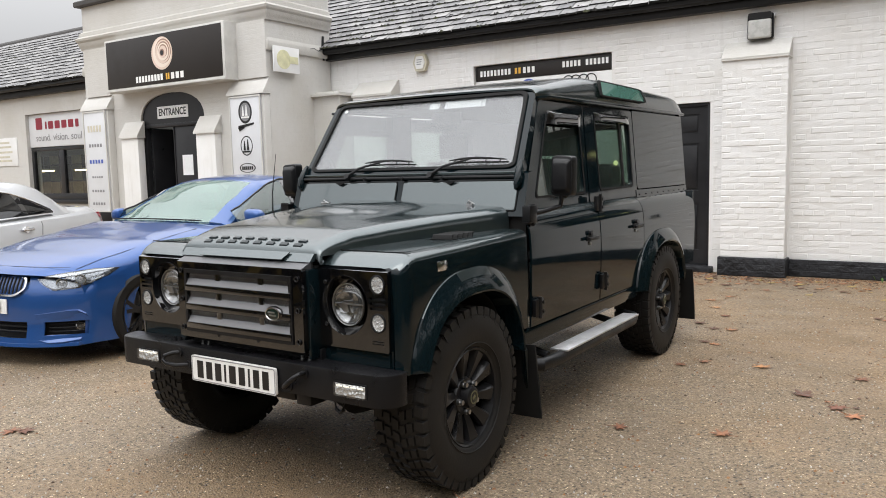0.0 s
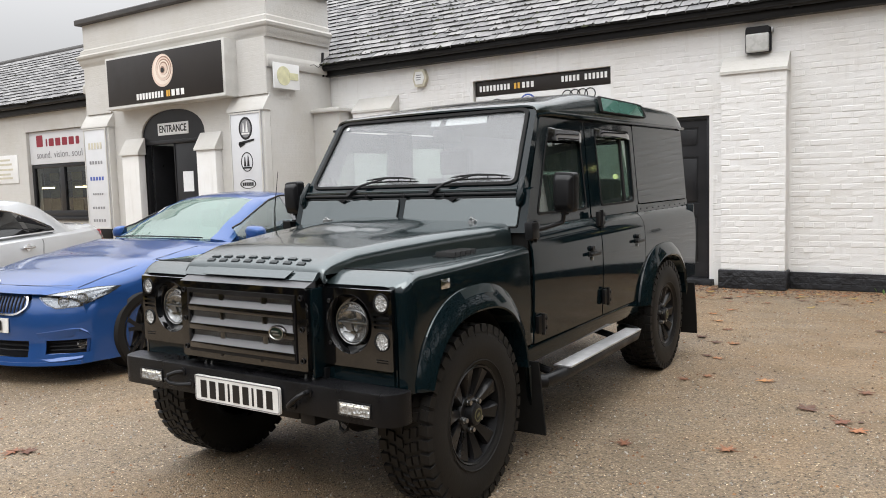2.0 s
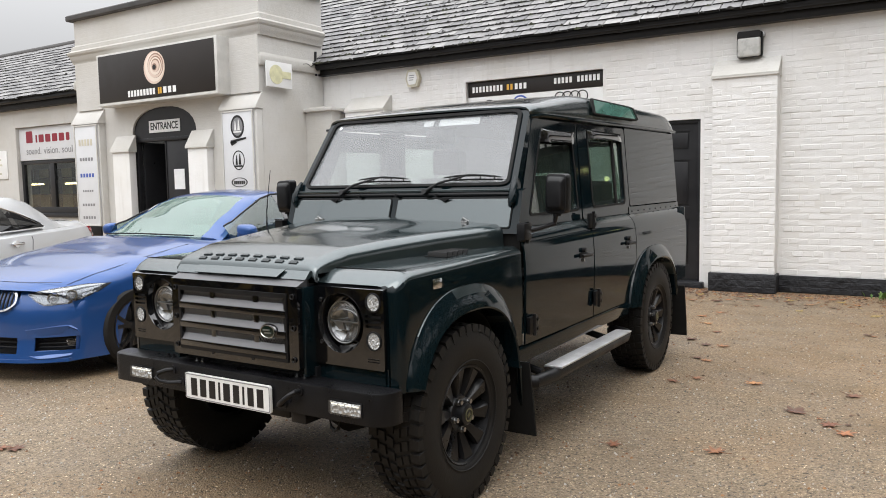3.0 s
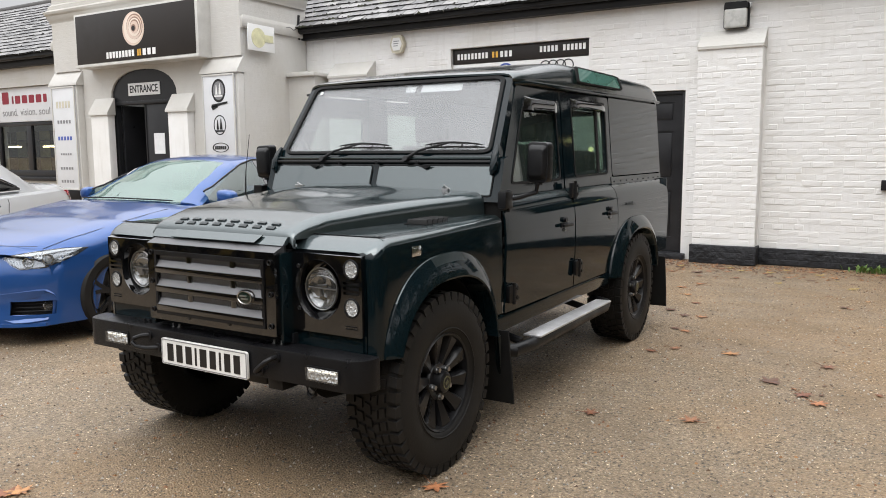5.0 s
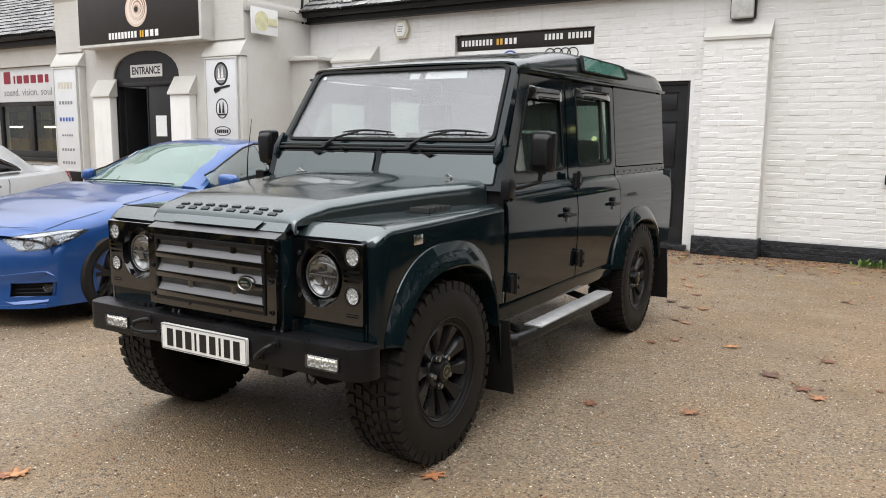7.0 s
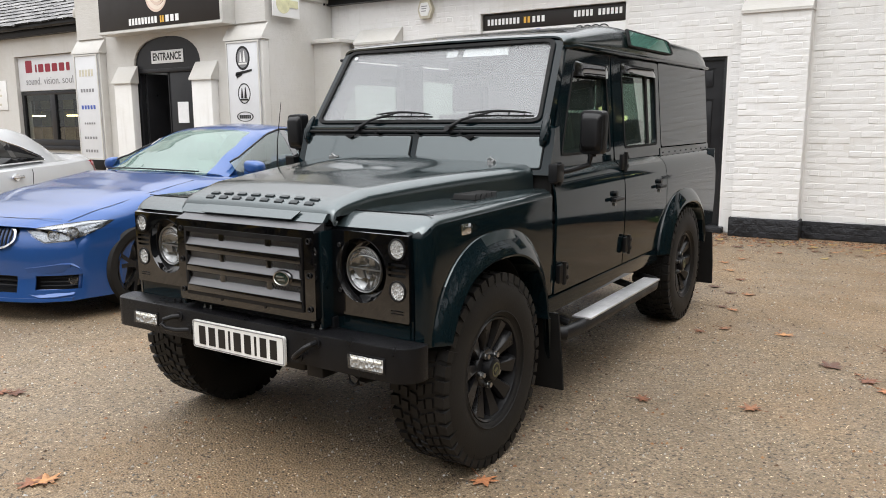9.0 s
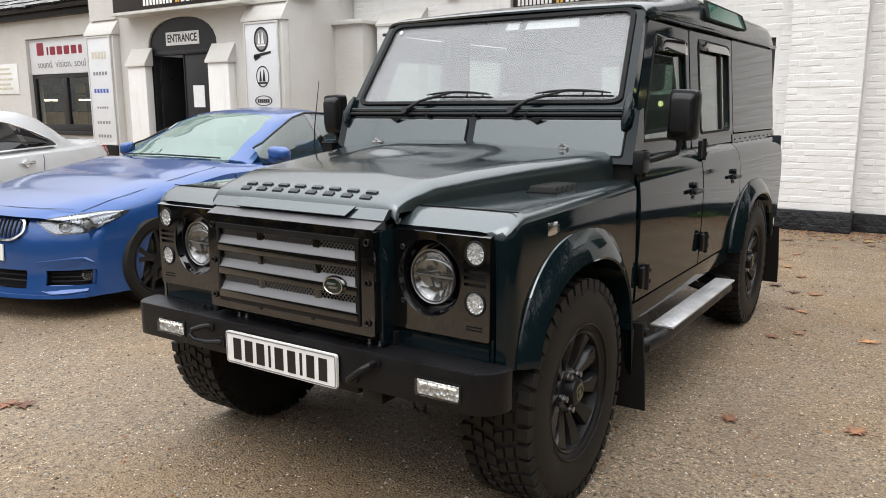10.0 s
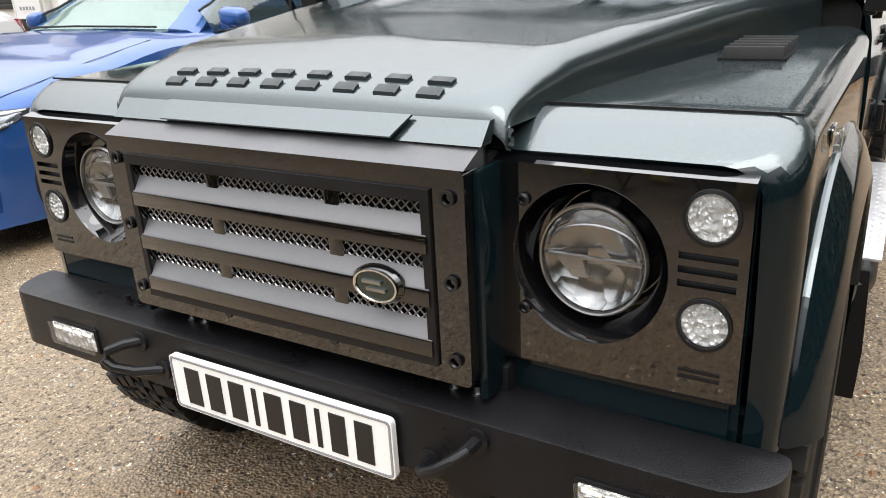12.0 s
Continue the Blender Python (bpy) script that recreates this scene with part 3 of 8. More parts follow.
part("disc_ring", ring_sheet((-0.20, 0.47), 0.115, 0.018, -0.010, -0.006), WHITEINK, banner)
vb = plate([(-0.29, 0.53), (-0.26, 0.53), (-0.20, 0.40), (-0.14, 0.53), (-0.11, 0.53), (-0.185, 0.37), (-0.215, 0.37)], [], 0.004, place=on_y(-0.010))
part("disc_stroke", vb, WHITEINK, banner)
part("ring_mark", ring_sheet((-0.72, 0.46), 0.12, 0.013, -0.006, 0.0), INK, banner, "thin black ring with three spokes")
sb = bmesh.new()
for a in (90, 210, 330):
    cyl((-0.72, -0.004, 0.46), (-0.72 + 0.11 * math.cos(radians(a)), -0.004, 0.46 + 0.11 * math.sin(radians(a))), 0.010, 8, 0.003, bm=sb)
part("spokes", sb, GREYINK, banner)

# black panelled door
door = tagged(new("door_1"), "closed black panelled door in the brick wall", "door", kind="structure")
door.location = (-0.86, WALL_Y + 0.08, 0.08)
holes = [rect(x, x + 0.28, z, z + h) for x in (0.12, 0.49) for z, h in ((0.2, 0.62), (0.98, 0.62), (1.72, 0.26))]
part("door_leaf", plate(rect(0.045, 0.875, 0.0, 2.07), holes, 0.02, place=on_y(0.0)), BLACKWOOD, door)
part("door_core", box(0.045, 0.875, 0.02, 0.045, 0, 2.07), BLACKWOOD, door)
for x in (0.12, 0.49):
    for z, h in ((0.2, 0.62), (0.98, 0.62), (1.72, 0.26)):
        part("panel", box(x + 0.03, x + 0.25, 0.006, 0.02, z + 0.03, z + h - 0.03, 0.008), BLACKWOOD, door)
fb = box(0.0, 0.045, -0.03, 0.06, -0.02, 2.115, 0.004)
box(0.875, 0.92, -0.03, 0.06, -0.02, 2.115, 0.004, bm=fb)
box(0.045, 0.875, -0.03, 0.06, 2.07, 2.115, 0.004, bm=fb)
part("door_frame", fb, BLACKWOOD, door)
part("door_sill", box(-0.04, 0.96, -0.12, 0.06, -0.065, -0.02, 0.008), SATIN, door, "grey weathered door sill")
part("door_handle", tube([(0.11, -0.0, 0.98), (0.11, -0.05, 0.98), (0.19, -0.05, 0.98)], 0.009), STEEL, door, "steel lever handle")

# dark shop window near the wall's end
win2 = tagged(new("window_2"), "dark shop window with a black name strip above", "window", kind="structure")
win2.location = (3.14, WALL_Y + 0.05, 1.42)
wf = box(-0.64, -0.58, 0, 0.07, 0, 1.28, 0.006)
box(0.58, 0.64, 0, 0.07, 0, 1.28, 0.006, bm=wf)
box(-0.58, 0.58, 0, 0.07, 0, 0.06, 0.006, bm=wf)
box(-0.58, 0.58, 0, 0.07, 0.86, 1.28, 0.006, bm=wf)
box(-0.03, 0.03, 0, 0.07, 0.06, 0.86, 0.006, bm=wf)
part("window_frame", wf, BLACKWOOD, win2)
for x0, x1 in ((-0.58, -0.03), (0.03, 0.58)):
    part("pane", box(x0, x1, 0.03, 0.036, 0.06, 0.86), GLASS, win2, shadow=False)
for k in range(9):
    part("writing", box(-0.50 + k * 0.112, -0.430 + k * 0.112, -0.004, 0.0, 0.98, 1.08), WHITEINK, win2)
# Unseen dark sheet, added so the room behind the panes reads unlit.
setting("shop_partition", box(1.6, 4.0, 8.7, 8.75, 0, 3.2), TRIM, "added dark sheet that keeps the shop window unlit", "wall")
for x, z in ((2.75, 1.95), (3.10, 1.85), (3.45, 2.05)):
    sl = thing("spot_lamp", "small warm spot lamp glowing inside the shop", "lamp", "shop spot lamps", pose(x, 8.7, z))
    part("stem", box(-0.01, 0.01, -0.06, 0.0, -0.01, 0.01), STEEL, sl)
    part("bulb", lathe([(-0.03, 0.0), (-0.02, 0.03), (0.02, 0.04), (0.04, 0.0)], 14, pose(0, -0.08, 0, 0, 0, -90)), glowing("warm_bulb", (1.0, 0.72, 0.32), 9.0), sl)

# floodlight over the pilaster
lamp = thing("wall_light", "grey bulkhead floodlight with a dark hood on the white wall", "lamp", m=pose(0.66, WALL_Y, 3.055))
part("housing", box(-0.15, 0.15, -0.10, 0.0, -0.14, 0.16, 0.03, 3), PLASTIC, lamp)
part("diffuser", box(-0.135, 0.135, -0.145, -0.10, -0.145, 0.085, 0.03, 4), LAMPGLASS, lamp, "frosted grey lamp cover")
hood = plate(rounded([(-0.14, 0.088), (0.14, 0.088), (0.13, 0.165), (-0.13, 0.165)], 0.02), [], 0.04, 0.006, on_y(-0.14))
part("hood", hood, PLASTIC, lamp)
part("bracket", box(0.13, 0.17, -0.07, -0.02, 0.09, 0.15, 0.008), STEEL, lamp)

# alarm box
alarm = thing("alarm_box", "yellowed hexagonal alarm box under the gutter", "alarm", m=pose(-4.40, WALL_Y, 3.10))
hexa = [(-0.13, 0.0), (-0.085, -0.13), (0.085, -0.13), (0.14, 0.0), (0.085, 0.14), (-0.085, 0.14)]
part("cover", plate(rounded(hexa, 0.02), [], -0.075, 0.0, on_y(0.0)), ALARM, alarm)
part("face", plate(rounded([(p[0] * 0.72, p[1] * 0.72) for p in hexa], 0.015), [], 0.012, 0.004, on_y(-0.086)), BOARD, alarm, "cream label face")
for k in range(3):
    part("writing", box(-0.05, 0.05 - 0.01 * k, -0.089, -0.086, 0.04 - 0.035 * k, 0.052 - 0.035 * k), GREYINK, alarm)

# gutter, fascia and roof of the main wing
setting("fascia", box(-6.42, 4.5, 7.26, 7.40, 3.30, 3.47, 0.006), GUTTER, "black fascia board under the roof", "fascia")


def gutter(x0, x1, y, z):
    g = setting("gutter", thick(loft([[(x, y - 0.055 * math.cos(a), z - 0.062 * math.sin(a)) for a in [math.pi * k / 10 for k in range(11)]] for x in (x0, x1)]), 0.004), GUTTER, "black half-round plastic gutter", "gutter")
    n = max(2, int((x1 - x0) / 0.95))
    for k in range(n):
        x = x0 + (k + 0.5) * (x1 - x0) / n
        bb = loft([[(xx, y - 0.062 * math.cos(a), z - 0.069 * math.sin(a)) for a in [math.pi * j / 8 for j in range(9)]] for xx in (x - 0.02, x + 0.02)])
        box(x - 0.015, x + 0.015, y + 0.05, y + 0.075, z - 0.06, z + 0.01, bm=bb)
        part("bracket", bb, GUTTER, g)
    return g


gutter(-6.38, 4.5, 7.19, 3.445)


def roof_slab(name, x0, x1, y0, z0, y1, z1):
    b = bmesh.new()
    prof = [(y0, z0), (y1, z1), (y1, z1 - 0.12), (y0, z0 - 0.06)]
    loft([[(x0, p, q) for p, q in prof], [(x1, p, q) for p, q in prof]], closed=True, caps=True, bm=b)
    return setting(name, b, SATIN, "slate roof slope", "roof")


roof_main = roof_slab("roof_main", -8.4, 4.5, 7.14, 3.47, 9.95, 5.43)
roof_left = roof_slab("roof_left", -24.0, -10.9, 6.52, 3.47, 9.1, 5.22)
roof_slab("roof_rear", -8.4, 4.5, 13.5, 3.3, 9.95, 5.43)
setting("ridge_tiles", cyl((-24.0, 9.12, 5.20), (-10.9, 9.12, 5.20), 0.11, 12), COPING, "dark clay ridge tiles", "roof")
setting("ridge_tiles_main", cyl((-8.4, 9.97, 5.42), (4.5, 9.97, 5.42), 0.11, 12), COPING, "dark clay ridge tiles", "roof")

# left wing
LEFT_Y = 6.80
setting("wall_left", plate(rect(-24.0, -11.0, 0, 3.45), [rect(-15.0, -12.58, 0.92, 2.87)], 0.3, place=on_y(LEFT_Y)), CREAM, "white-painted brick wall of the left wing", "wall")
setting("wall_left_end", box(-24.3, -24.0, 6.8, 13.3, 0, 3.6), CREAM, "white-painted end wall", "wall")
setting("fascia_left", box(-24.0, -11.0, LEFT_Y - 0.13, LEFT_Y, 3.26, 3.45, 0.006), GUTTER, "black fascia board under the roof", "fascia")
gutter(-24.0, -11.15, 6.58, 3.44)
win = tagged(new("window_1"), "dark-framed shop window with a white header panel", "window", kind="structure")
win.location = (-13.79, LEFT_Y + 0.09, 0.92)
wf = box(-1.21, -1.11, 0, 0.07, 0, 1.2, 0.006)
box(1.11, 1.21, 0, 0.07, 0, 1.2, 0.006, bm=wf)
box(-1.11, 1.11, 0, 0.07, 0.0, 0.16, 0.006, bm=wf)
box(-1.11, 1.11, 0, 0.07, 1.12, 1.2, 0.006, bm=wf)
box(-0.09, 0.09, -0.004, 0.07, 0.16, 1.12, 0.006, bm=wf)
part("window_frame", wf, BLACKWOOD, win)
part("window_sill", box(-1.25, 1.25, -0.14, 0.0, -0.06, 0.02, 0.008), BLACKWOOD, win)
for x0, x1 in ((-1.11, -0.09), (0.09, 1.11)):
    part("pane", box(x0, x1, 0.03, 0.036, 0.16, 1.12), SHOPGLASS, win, shadow=False)
header = thing("window_sign", "white panel with dark red lettering above the shop window", "sign", m=pose(-13.79, LEFT_Y + 0.07, 2.5))
part("board", box(-1.2, 1.2, 0, 0.02, -0.37, 0.36, 0.004), BOARDGREY, header)
for x, w, h in ((-0.78, 0.25, 0.26), (-0.50, 0.055, 0.17), (-0.31, 0.19, 0.17), (-0.05, 0.19, 0.17), (0.21, 0.19, 0.17), (0.47, 0.19, 0.17), (0.70, 0.12, 0.17)):
    part("mark", plate(rounded(rect(x - w / 2, x + w / 2, 0.02, 0.02 + h), 0.03), [], 0.006, place=on_y(-0.006)), REDINK, header, "dark red bar in place of a name")
for word, x, w in (("sound.", -0.63, 0.58), ("vision.", 0.07, 0.60), ("soul", 0.66, 0.39)):
    flat_text("slogan_word", word, 0.22, pose(x, -0.003, -0.17, 90), GREYINK, header, 0.001, w)
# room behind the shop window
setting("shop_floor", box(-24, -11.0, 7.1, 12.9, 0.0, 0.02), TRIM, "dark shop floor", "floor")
setting("ceiling", box(-24.0, 4.0, 7.7, 13.0, 3.2, 3.3), CREAM, "plain white ceiling", "ceiling")
# The pair near the ceiling is unseen, added to brighten the room.
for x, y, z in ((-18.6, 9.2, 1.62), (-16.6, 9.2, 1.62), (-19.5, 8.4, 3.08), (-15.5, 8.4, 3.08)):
    tubel = thing("strip_light", "shop strip light, the ceiling pair unseen and added as fill", "lamp", "shop strip lights", pose(x, y, z))
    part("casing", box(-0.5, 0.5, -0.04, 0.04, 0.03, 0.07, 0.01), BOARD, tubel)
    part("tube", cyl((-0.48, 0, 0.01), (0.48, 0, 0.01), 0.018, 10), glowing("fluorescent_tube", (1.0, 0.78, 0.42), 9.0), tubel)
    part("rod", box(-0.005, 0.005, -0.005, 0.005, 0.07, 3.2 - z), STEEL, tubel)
shelf = thing("shop_shelf", "brown display shelving inside the shop", "shelf", m=pose(-19.3, 10.4, 0.02))
for z in (0.3, 0.8, 1.3, 1.8):
    part("shelf_board", box(-1.8, 1.8, 0, 0.4, z, z + 0.03, 0.004), BARK, shelf)
for x in (-1.8, -0.6, 0.6, 1.77):
    part("upright", box(x, x + 0.03, 0, 0.4, 0, 2.1, 0.004), BARK, shelf)
part("back_panel", box(-1.8, 1.8, 0.4, 0.42, 0, 2.1), YELLOW, shelf)
# notice board on the left wall
note = thing("notice_board", "cream opening notice board with faint brown lettering", "sign", m=pose(-16.05, LEFT_Y, 2.05))
part("board", box(-0.65, 0.65, -0.02, 0.0, -0.32, 0.33, 0.004), BOARD, note)
for k, (w, z) in enumerate(((0.42, 0.2), (0.5, 0.1), (0.55, -0.02), (0.4, -0.13), (0.5, -0.22))):
    part("writing", box(-w, w * 0.8, -0.023, -0.02, z, z + 0.045), ALARM, note)
vent = thing("wall_vent", "cream plastic vent cap on the wall", "vent", m=pose(-16.25, LEFT_Y, 2.93))
part("cover", lathe([(0.0, 0.0), (0.0, 0.12), (0.05, 0.12), (0.07, 0.09), (0.07, 0.0)], 20, pose(0, 0, 0, 0, 0, -90)), ALARM, vent)

# ---- entrance portico ----
PX0, PX1, PY = -11.15, -6.30, 5.92
AX = -8.71


def arch(half, spring, apex, z0, n=14):
    pts = [(AX - half, z0)]
    for k in range(n + 1):
        a = math.pi * (1 - k / n)
        c, s = math.cos(a), math.sin(a)
        pts.append((AX + half * math.copysign(abs(c) ** 0.9, c), spring + (apex - spring) * abs(s) ** 0.8))
    pts.append((AX + half, z0))
    return pts


setting("portico_front", plate([(PX0, 0), (PX1, 0), (PX1, 4.60), (PX0, 4.60)], [arch(0.86, 2.36, 2.86, 0.02)], 0.35, place=on_y(PY)), CREAM, "white-painted entrance front with an arched opening", "wall")
setting("portico_side", box(PX1 - 0.3, PX1, PY + 0.35, 7.38, 0, 4.60), CREAM, "white-painted side wall of the entrance", "wall")
setting("portico_side_far", box(PX0, PX0 + 0.3, PY + 0.35, 7.9, 0, 4.60), CREAM, "white-painted side wall of the entrance", "wall")
setting("portico_roof", box(PX0 + 0.31, PX1 - 0.31, PY + 0.36, 7.38, 4.3, 4.5), COPING, "flat dark roof over the entrance", "roof")


def moulding(name, prof, mtl, label, end=7.35):
    """A moulding that runs round the front and both sides of the entrance; prof is (outset, z)."""
    rings = []
    for x, y, sx, sy in ((PX0, 7.9, -1, 0), (PX0, PY, -1, -1), (PX1, PY, 1, -1), (PX1, end, 1, 0)):
        rings.append([(x + sx * o, y + sy * o, z) for o, z in prof])
    return setting(name, loft(rings, closed=True, caps=True), mtl, label, "moulding", 25)


moulding("cornice", [(-0.02, 3.80), (0.035, 3.80), (0.045, 3.85), (0.065, 3.88), (0.075, 3.94), (0.10, 3.97), (0.11, 4.01), (0.09, 4.03), (0.055, 4.05), (0.045, 4.12), (-0.02, 4.17)], MOULDED, "white-painted moulded cornice")
moulding("string_course", [(-0.02, 3.33), (0.035, 3.33), (0.045, 3.355), (0.045, 3.46), (0.035, 3.49), (-0.02, 3.56)], MOULDED, "white-painted string course")
moulding("coping_stone", [(-0.28, 4.60), (0.09, 4.60), (0.10, 4.62), (0.10, 4.69), (0.08, 4.71), (-0.28, 4.75)], COPING, "dark coping along the parapet", 7.38)


def corner_pilaster(x0, x1):
    w = setting("portico_pilaster", box(x0, x1, PY - 0.13, PY, 0, 2.66, 0.012), CREAM, "white-painted corner pilaster", "pilaster")
    prof = [(PY - 0.16, 2.66), (PY - 0.16, 2.69), (PY - 0.01, 2.92), (PY, 2.92), (PY, 2.66)]
    part("sloping_cap", loft([[(x0 - 0.02, p, q) for p, q in prof], [(x1 + 0.02, p, q) for p, q in prof]], closed=True, caps=True), CREAM, w)
    up = box(x0 + 0.04, x1, PY - 0.05, PY, 2.92, 3.8)
    part("upper_strip", up, CREAM, w)


corner_pilaster(PX0, PX0 + 0.80)
corner_pilaster(PX1 - 0.80, PX1)


def door_buttress(x0, x1):
    w = setting("door_buttress", box(x0, x1, 5.78, PY, 0, 2.13, 0.01), WHITE, "white-painted brick buttress beside the entrance", "buttress")
    prof = [(5.75, 2.10), (5.75, 2.135), (PY - 0.01, 2.40), (PY, 2.40), (PY, 2.10)]
    part("sloping_cap", loft([[(x0 - 0.03, p, q) for p, q in prof], [(x1 + 0.03, p, q) for p, q in prof]], closed=True, caps=True), CREAM, w)


door_buttress(-9.98, -9.50)
door_buttress(-7.93, -7.46)

# arched black doorway: the left leaf stands open
entr = tagged(new("door_2"), "black arched entrance with one leaf open and a white sign", "door", kind="structure")
entr.location = (0, PY + 0.035, 0)
head = [p for p in arch(0.858, 2.36, 2.858, 2.31)]
part("tympanum", plate(head, [], 0.05, place=on_y(0.0)), BLACKWOOD, entr)
fb = box(AX - 0.858, AX - 0.77, 0, 0.1, 0, 2.31, 0.006)
box(AX + 0.70, AX + 0.858, 0, 0.1, 0, 2.31, 0.006, bm=fb)
box(AX - 0.77, AX + 0.70, -0.01, 0.1, 2.27, 2.33, 0.006, bm=fb)
part("door_frame", fb, BLACKWOOD, entr)
part("door_leaf", box(AX - 0.02, AX + 0.70, 0.03, 0.075, 0.02, 2.27, 0.004), BLACKWOOD, entr)
part("open_leaf", box(AX - 0.77, AX - 0.725, 0.1, 0.82, 0.02, 2.27, 0.004), BLACKWOOD, entr, "door leaf swung inwards")
part("leaf_edge", box(AX - 0.05, AX - 0.02, 0.02, 0.08, 0.02, 2.27, 0.004), PLASTIC, entr)
part("notice", box(-8.55, -8.28, 0.024, 0.03, 1.42, 1.77), PAPER, entr, "white paper notice")
sgn = part("entrance_sign", box(AX - 0.41, AX + 0.41, -0.015, 0.0, 2.42, 2.63, 0.003), BOARD, entr, "white sign with black capital letters")
part("sign_border", plate(rect(AX - 0.39, AX + 0.39, 2.435, 2.615), [rect(AX - 0.385, AX + 0.385, 2.440, 2.610)], 0.003, place=on_y(-0.018)), BOARDGREY, sgn)
flat_text("sign_word", "ENTRANCE", 0.175, pose(AX, -0.017, 2.522, 90), INK, sgn, 0.001, 0.73, 0.004)
# Hall surfaces are all coloured dark, so the open doorway reads unlit.
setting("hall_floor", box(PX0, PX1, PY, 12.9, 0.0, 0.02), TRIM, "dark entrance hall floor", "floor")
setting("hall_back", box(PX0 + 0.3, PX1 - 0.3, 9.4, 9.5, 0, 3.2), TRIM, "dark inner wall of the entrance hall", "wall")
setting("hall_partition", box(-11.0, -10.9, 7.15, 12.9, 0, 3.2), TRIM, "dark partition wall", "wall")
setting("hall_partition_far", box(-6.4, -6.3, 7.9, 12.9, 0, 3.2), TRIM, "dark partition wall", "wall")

# lightbox sign over the entrance
sign = thing("fascia_sign", "dark brown lightbox sign with a copper disc in a pale case", "sign", m=pose(-8.50, 5.62, 3.37))
part("case", box(-1.56, 1.56, 0.0, 0.30, -0.455, 0.455, 0.012), SIGNEDGE, sign, "pale aluminium case")
part("face", box(-1.515, 1.50, -0.006, 0.0, -0.40, 0.42, 0.002), SIGNFACE, sign)
part("trim_strip", box(-1.56, 1.56, -0.02, 0.0, -0.455, -0.415, 0.006), SIGNEDGE, sign)
LX = 0.03
part("disc", plate(circle((LX, 0.095), 0.272, 48), [], 0.003, place=on_y(-0.009)), COPPER, sign, "copper loudspeaker cone print")
# the printed cone: rings that crowd towards one side
for k, (r, dx, dz, mt) in enumerate(((0.245, 0.012, 0.010, COPPERLIGHT), (0.205, 0.040, 0.030, COPPERDARK), (0.192, 0.034, 0.020, COPPER), (0.158, 0.046, 0.030, COPPERDARK), (0.146, 0.040, 0.020, COPPERLIGHT), (0.112, 0.046, 0.030, COPPERDARK), (0.100, 0.040, 0.018, COPPER), (0.060, 0.022, 0.008, COPPERDARK), (0.042, 0.020, 0.004, INK))):
    part("cone_ring", plate(circle((LX + dx, 0.095 + dz), r, 40), [], 0.001, place=on_y(-0.0105 - 0.0015 * k)), mt, sign)
for x0, x1, n, mt in ((-0.70, 0.05, 9, WHITEINK), (0.105, 0.215, 2, GOLD), (0.240, 0.60, 3, WHITEINK)):
    step = (x1 - x0) / n
    for k in range(n):
        part("mark", box(x0 + k * step, x0 + (k + 0.66) * step, -0.010, -0.006, -0.345, -0.240), mt, sign)

# plaques on the corner pilasters
plq = thing("logo_plaque", "white plaque with three black emblems on the pilaster", "sign", m=pose(-6.70, PY - 0.13, 2.03))
part("board", box(-0.345, 0.335, -0.03, 0.0, -0.66, 0.60, 0.004), BOARDGREY, plq)
pf = plate(rect(-0.36, 0.35, -0.675, 0.615), [rect(-0.335, 0.325, -0.65, 0.59)], 0.012, 0.0, on_y(-0.042))
part("frame", pf, SIGNEDGE, plq)
part("emblem", ring_sheet((0, 0.36), 0.15, 0.03, -0.034, -0.03, 32, 1.2), INK, plq, "black oval emblem")
part("emblem_fill", plate(circle((0, 0.36), 0.12, 28, 1.2), [], 0.002, place=on_y(-0.033)), GREYINK, plq)
def spires(cz, k):
    bb = bmesh.new()
    for x, w, h in ((-0.045, 0.05, 0.15), (0.03, 0.055, 0.17)):
        plate([(k * (x - w / 2), cz - 0.07 * k), (k * (x + w / 2), cz - 0.07 * k), (k * (x + 0.006), cz + k * (h - 0.07)), (k * (x - 0.006), cz + k * (h - 0.07))], [], 0.002, place=on_y(-0.036), bm=bb)
    box(-0.09 * k, 0.085 * k, -0.036, -0.034, cz - 0.105 * k, cz - 0.08 * k, bm=bb)
    return bb
part("emblem_mark", spires(0.37, 1.0), BOARD, plq)
part("script_mark", plate([(-0.17, 0.10), (0.19, 0.16), (0.19, 0.19), (0.02, 0.17), (-0.16, 0.15)], [], 0.002, place=on_y(-0.036)), INK, plq)
part("script_mark", plate([(-0.14, 0.06), (-0.02, 0.11), (-0.04, 0.14), (-0.17, 0.12)], [], 0.002, place=on_y(-0.036)), INK, plq)
part("emblem", ring_sheet((0, -0.17), 0.135, 0.014, -0.034, -0.03, 32, 1.15), INK, plq, "thin black ring emblem")
part("emblem_mark", spires(-0.17, 1.0), INK, plq)
part("emblem", ring_sheet((0, -0.52), 0.18, 0.022, -0.034, -0.03, 32, 0.42), INK, plq, "flat black oval emblem")
for k in range(6):
    part("writing", box(-0.125 + k * 0.043, -0.093 + k * 0.043, -0.034, -0.03, -0.55, -0.495), INK, plq)

stp = thing("brand_strip", "tall pale plaque with a column of small marks", "sign", m=pose(-10.74, PY - 0.13, 1.72))
part("board", box(-0.335, 0.335, -0.03, 0.0, -0.94, 0.91, 0.004), BOARDGREY, stp)
part("frame", plate(rect(-0.35, 0.35, -0.955, 0.925), [rect(-0.325, 0.325, -0.93, 0.90)], 0.012, 0.0, on_y(-0.042)), SIGNEDGE, stp)
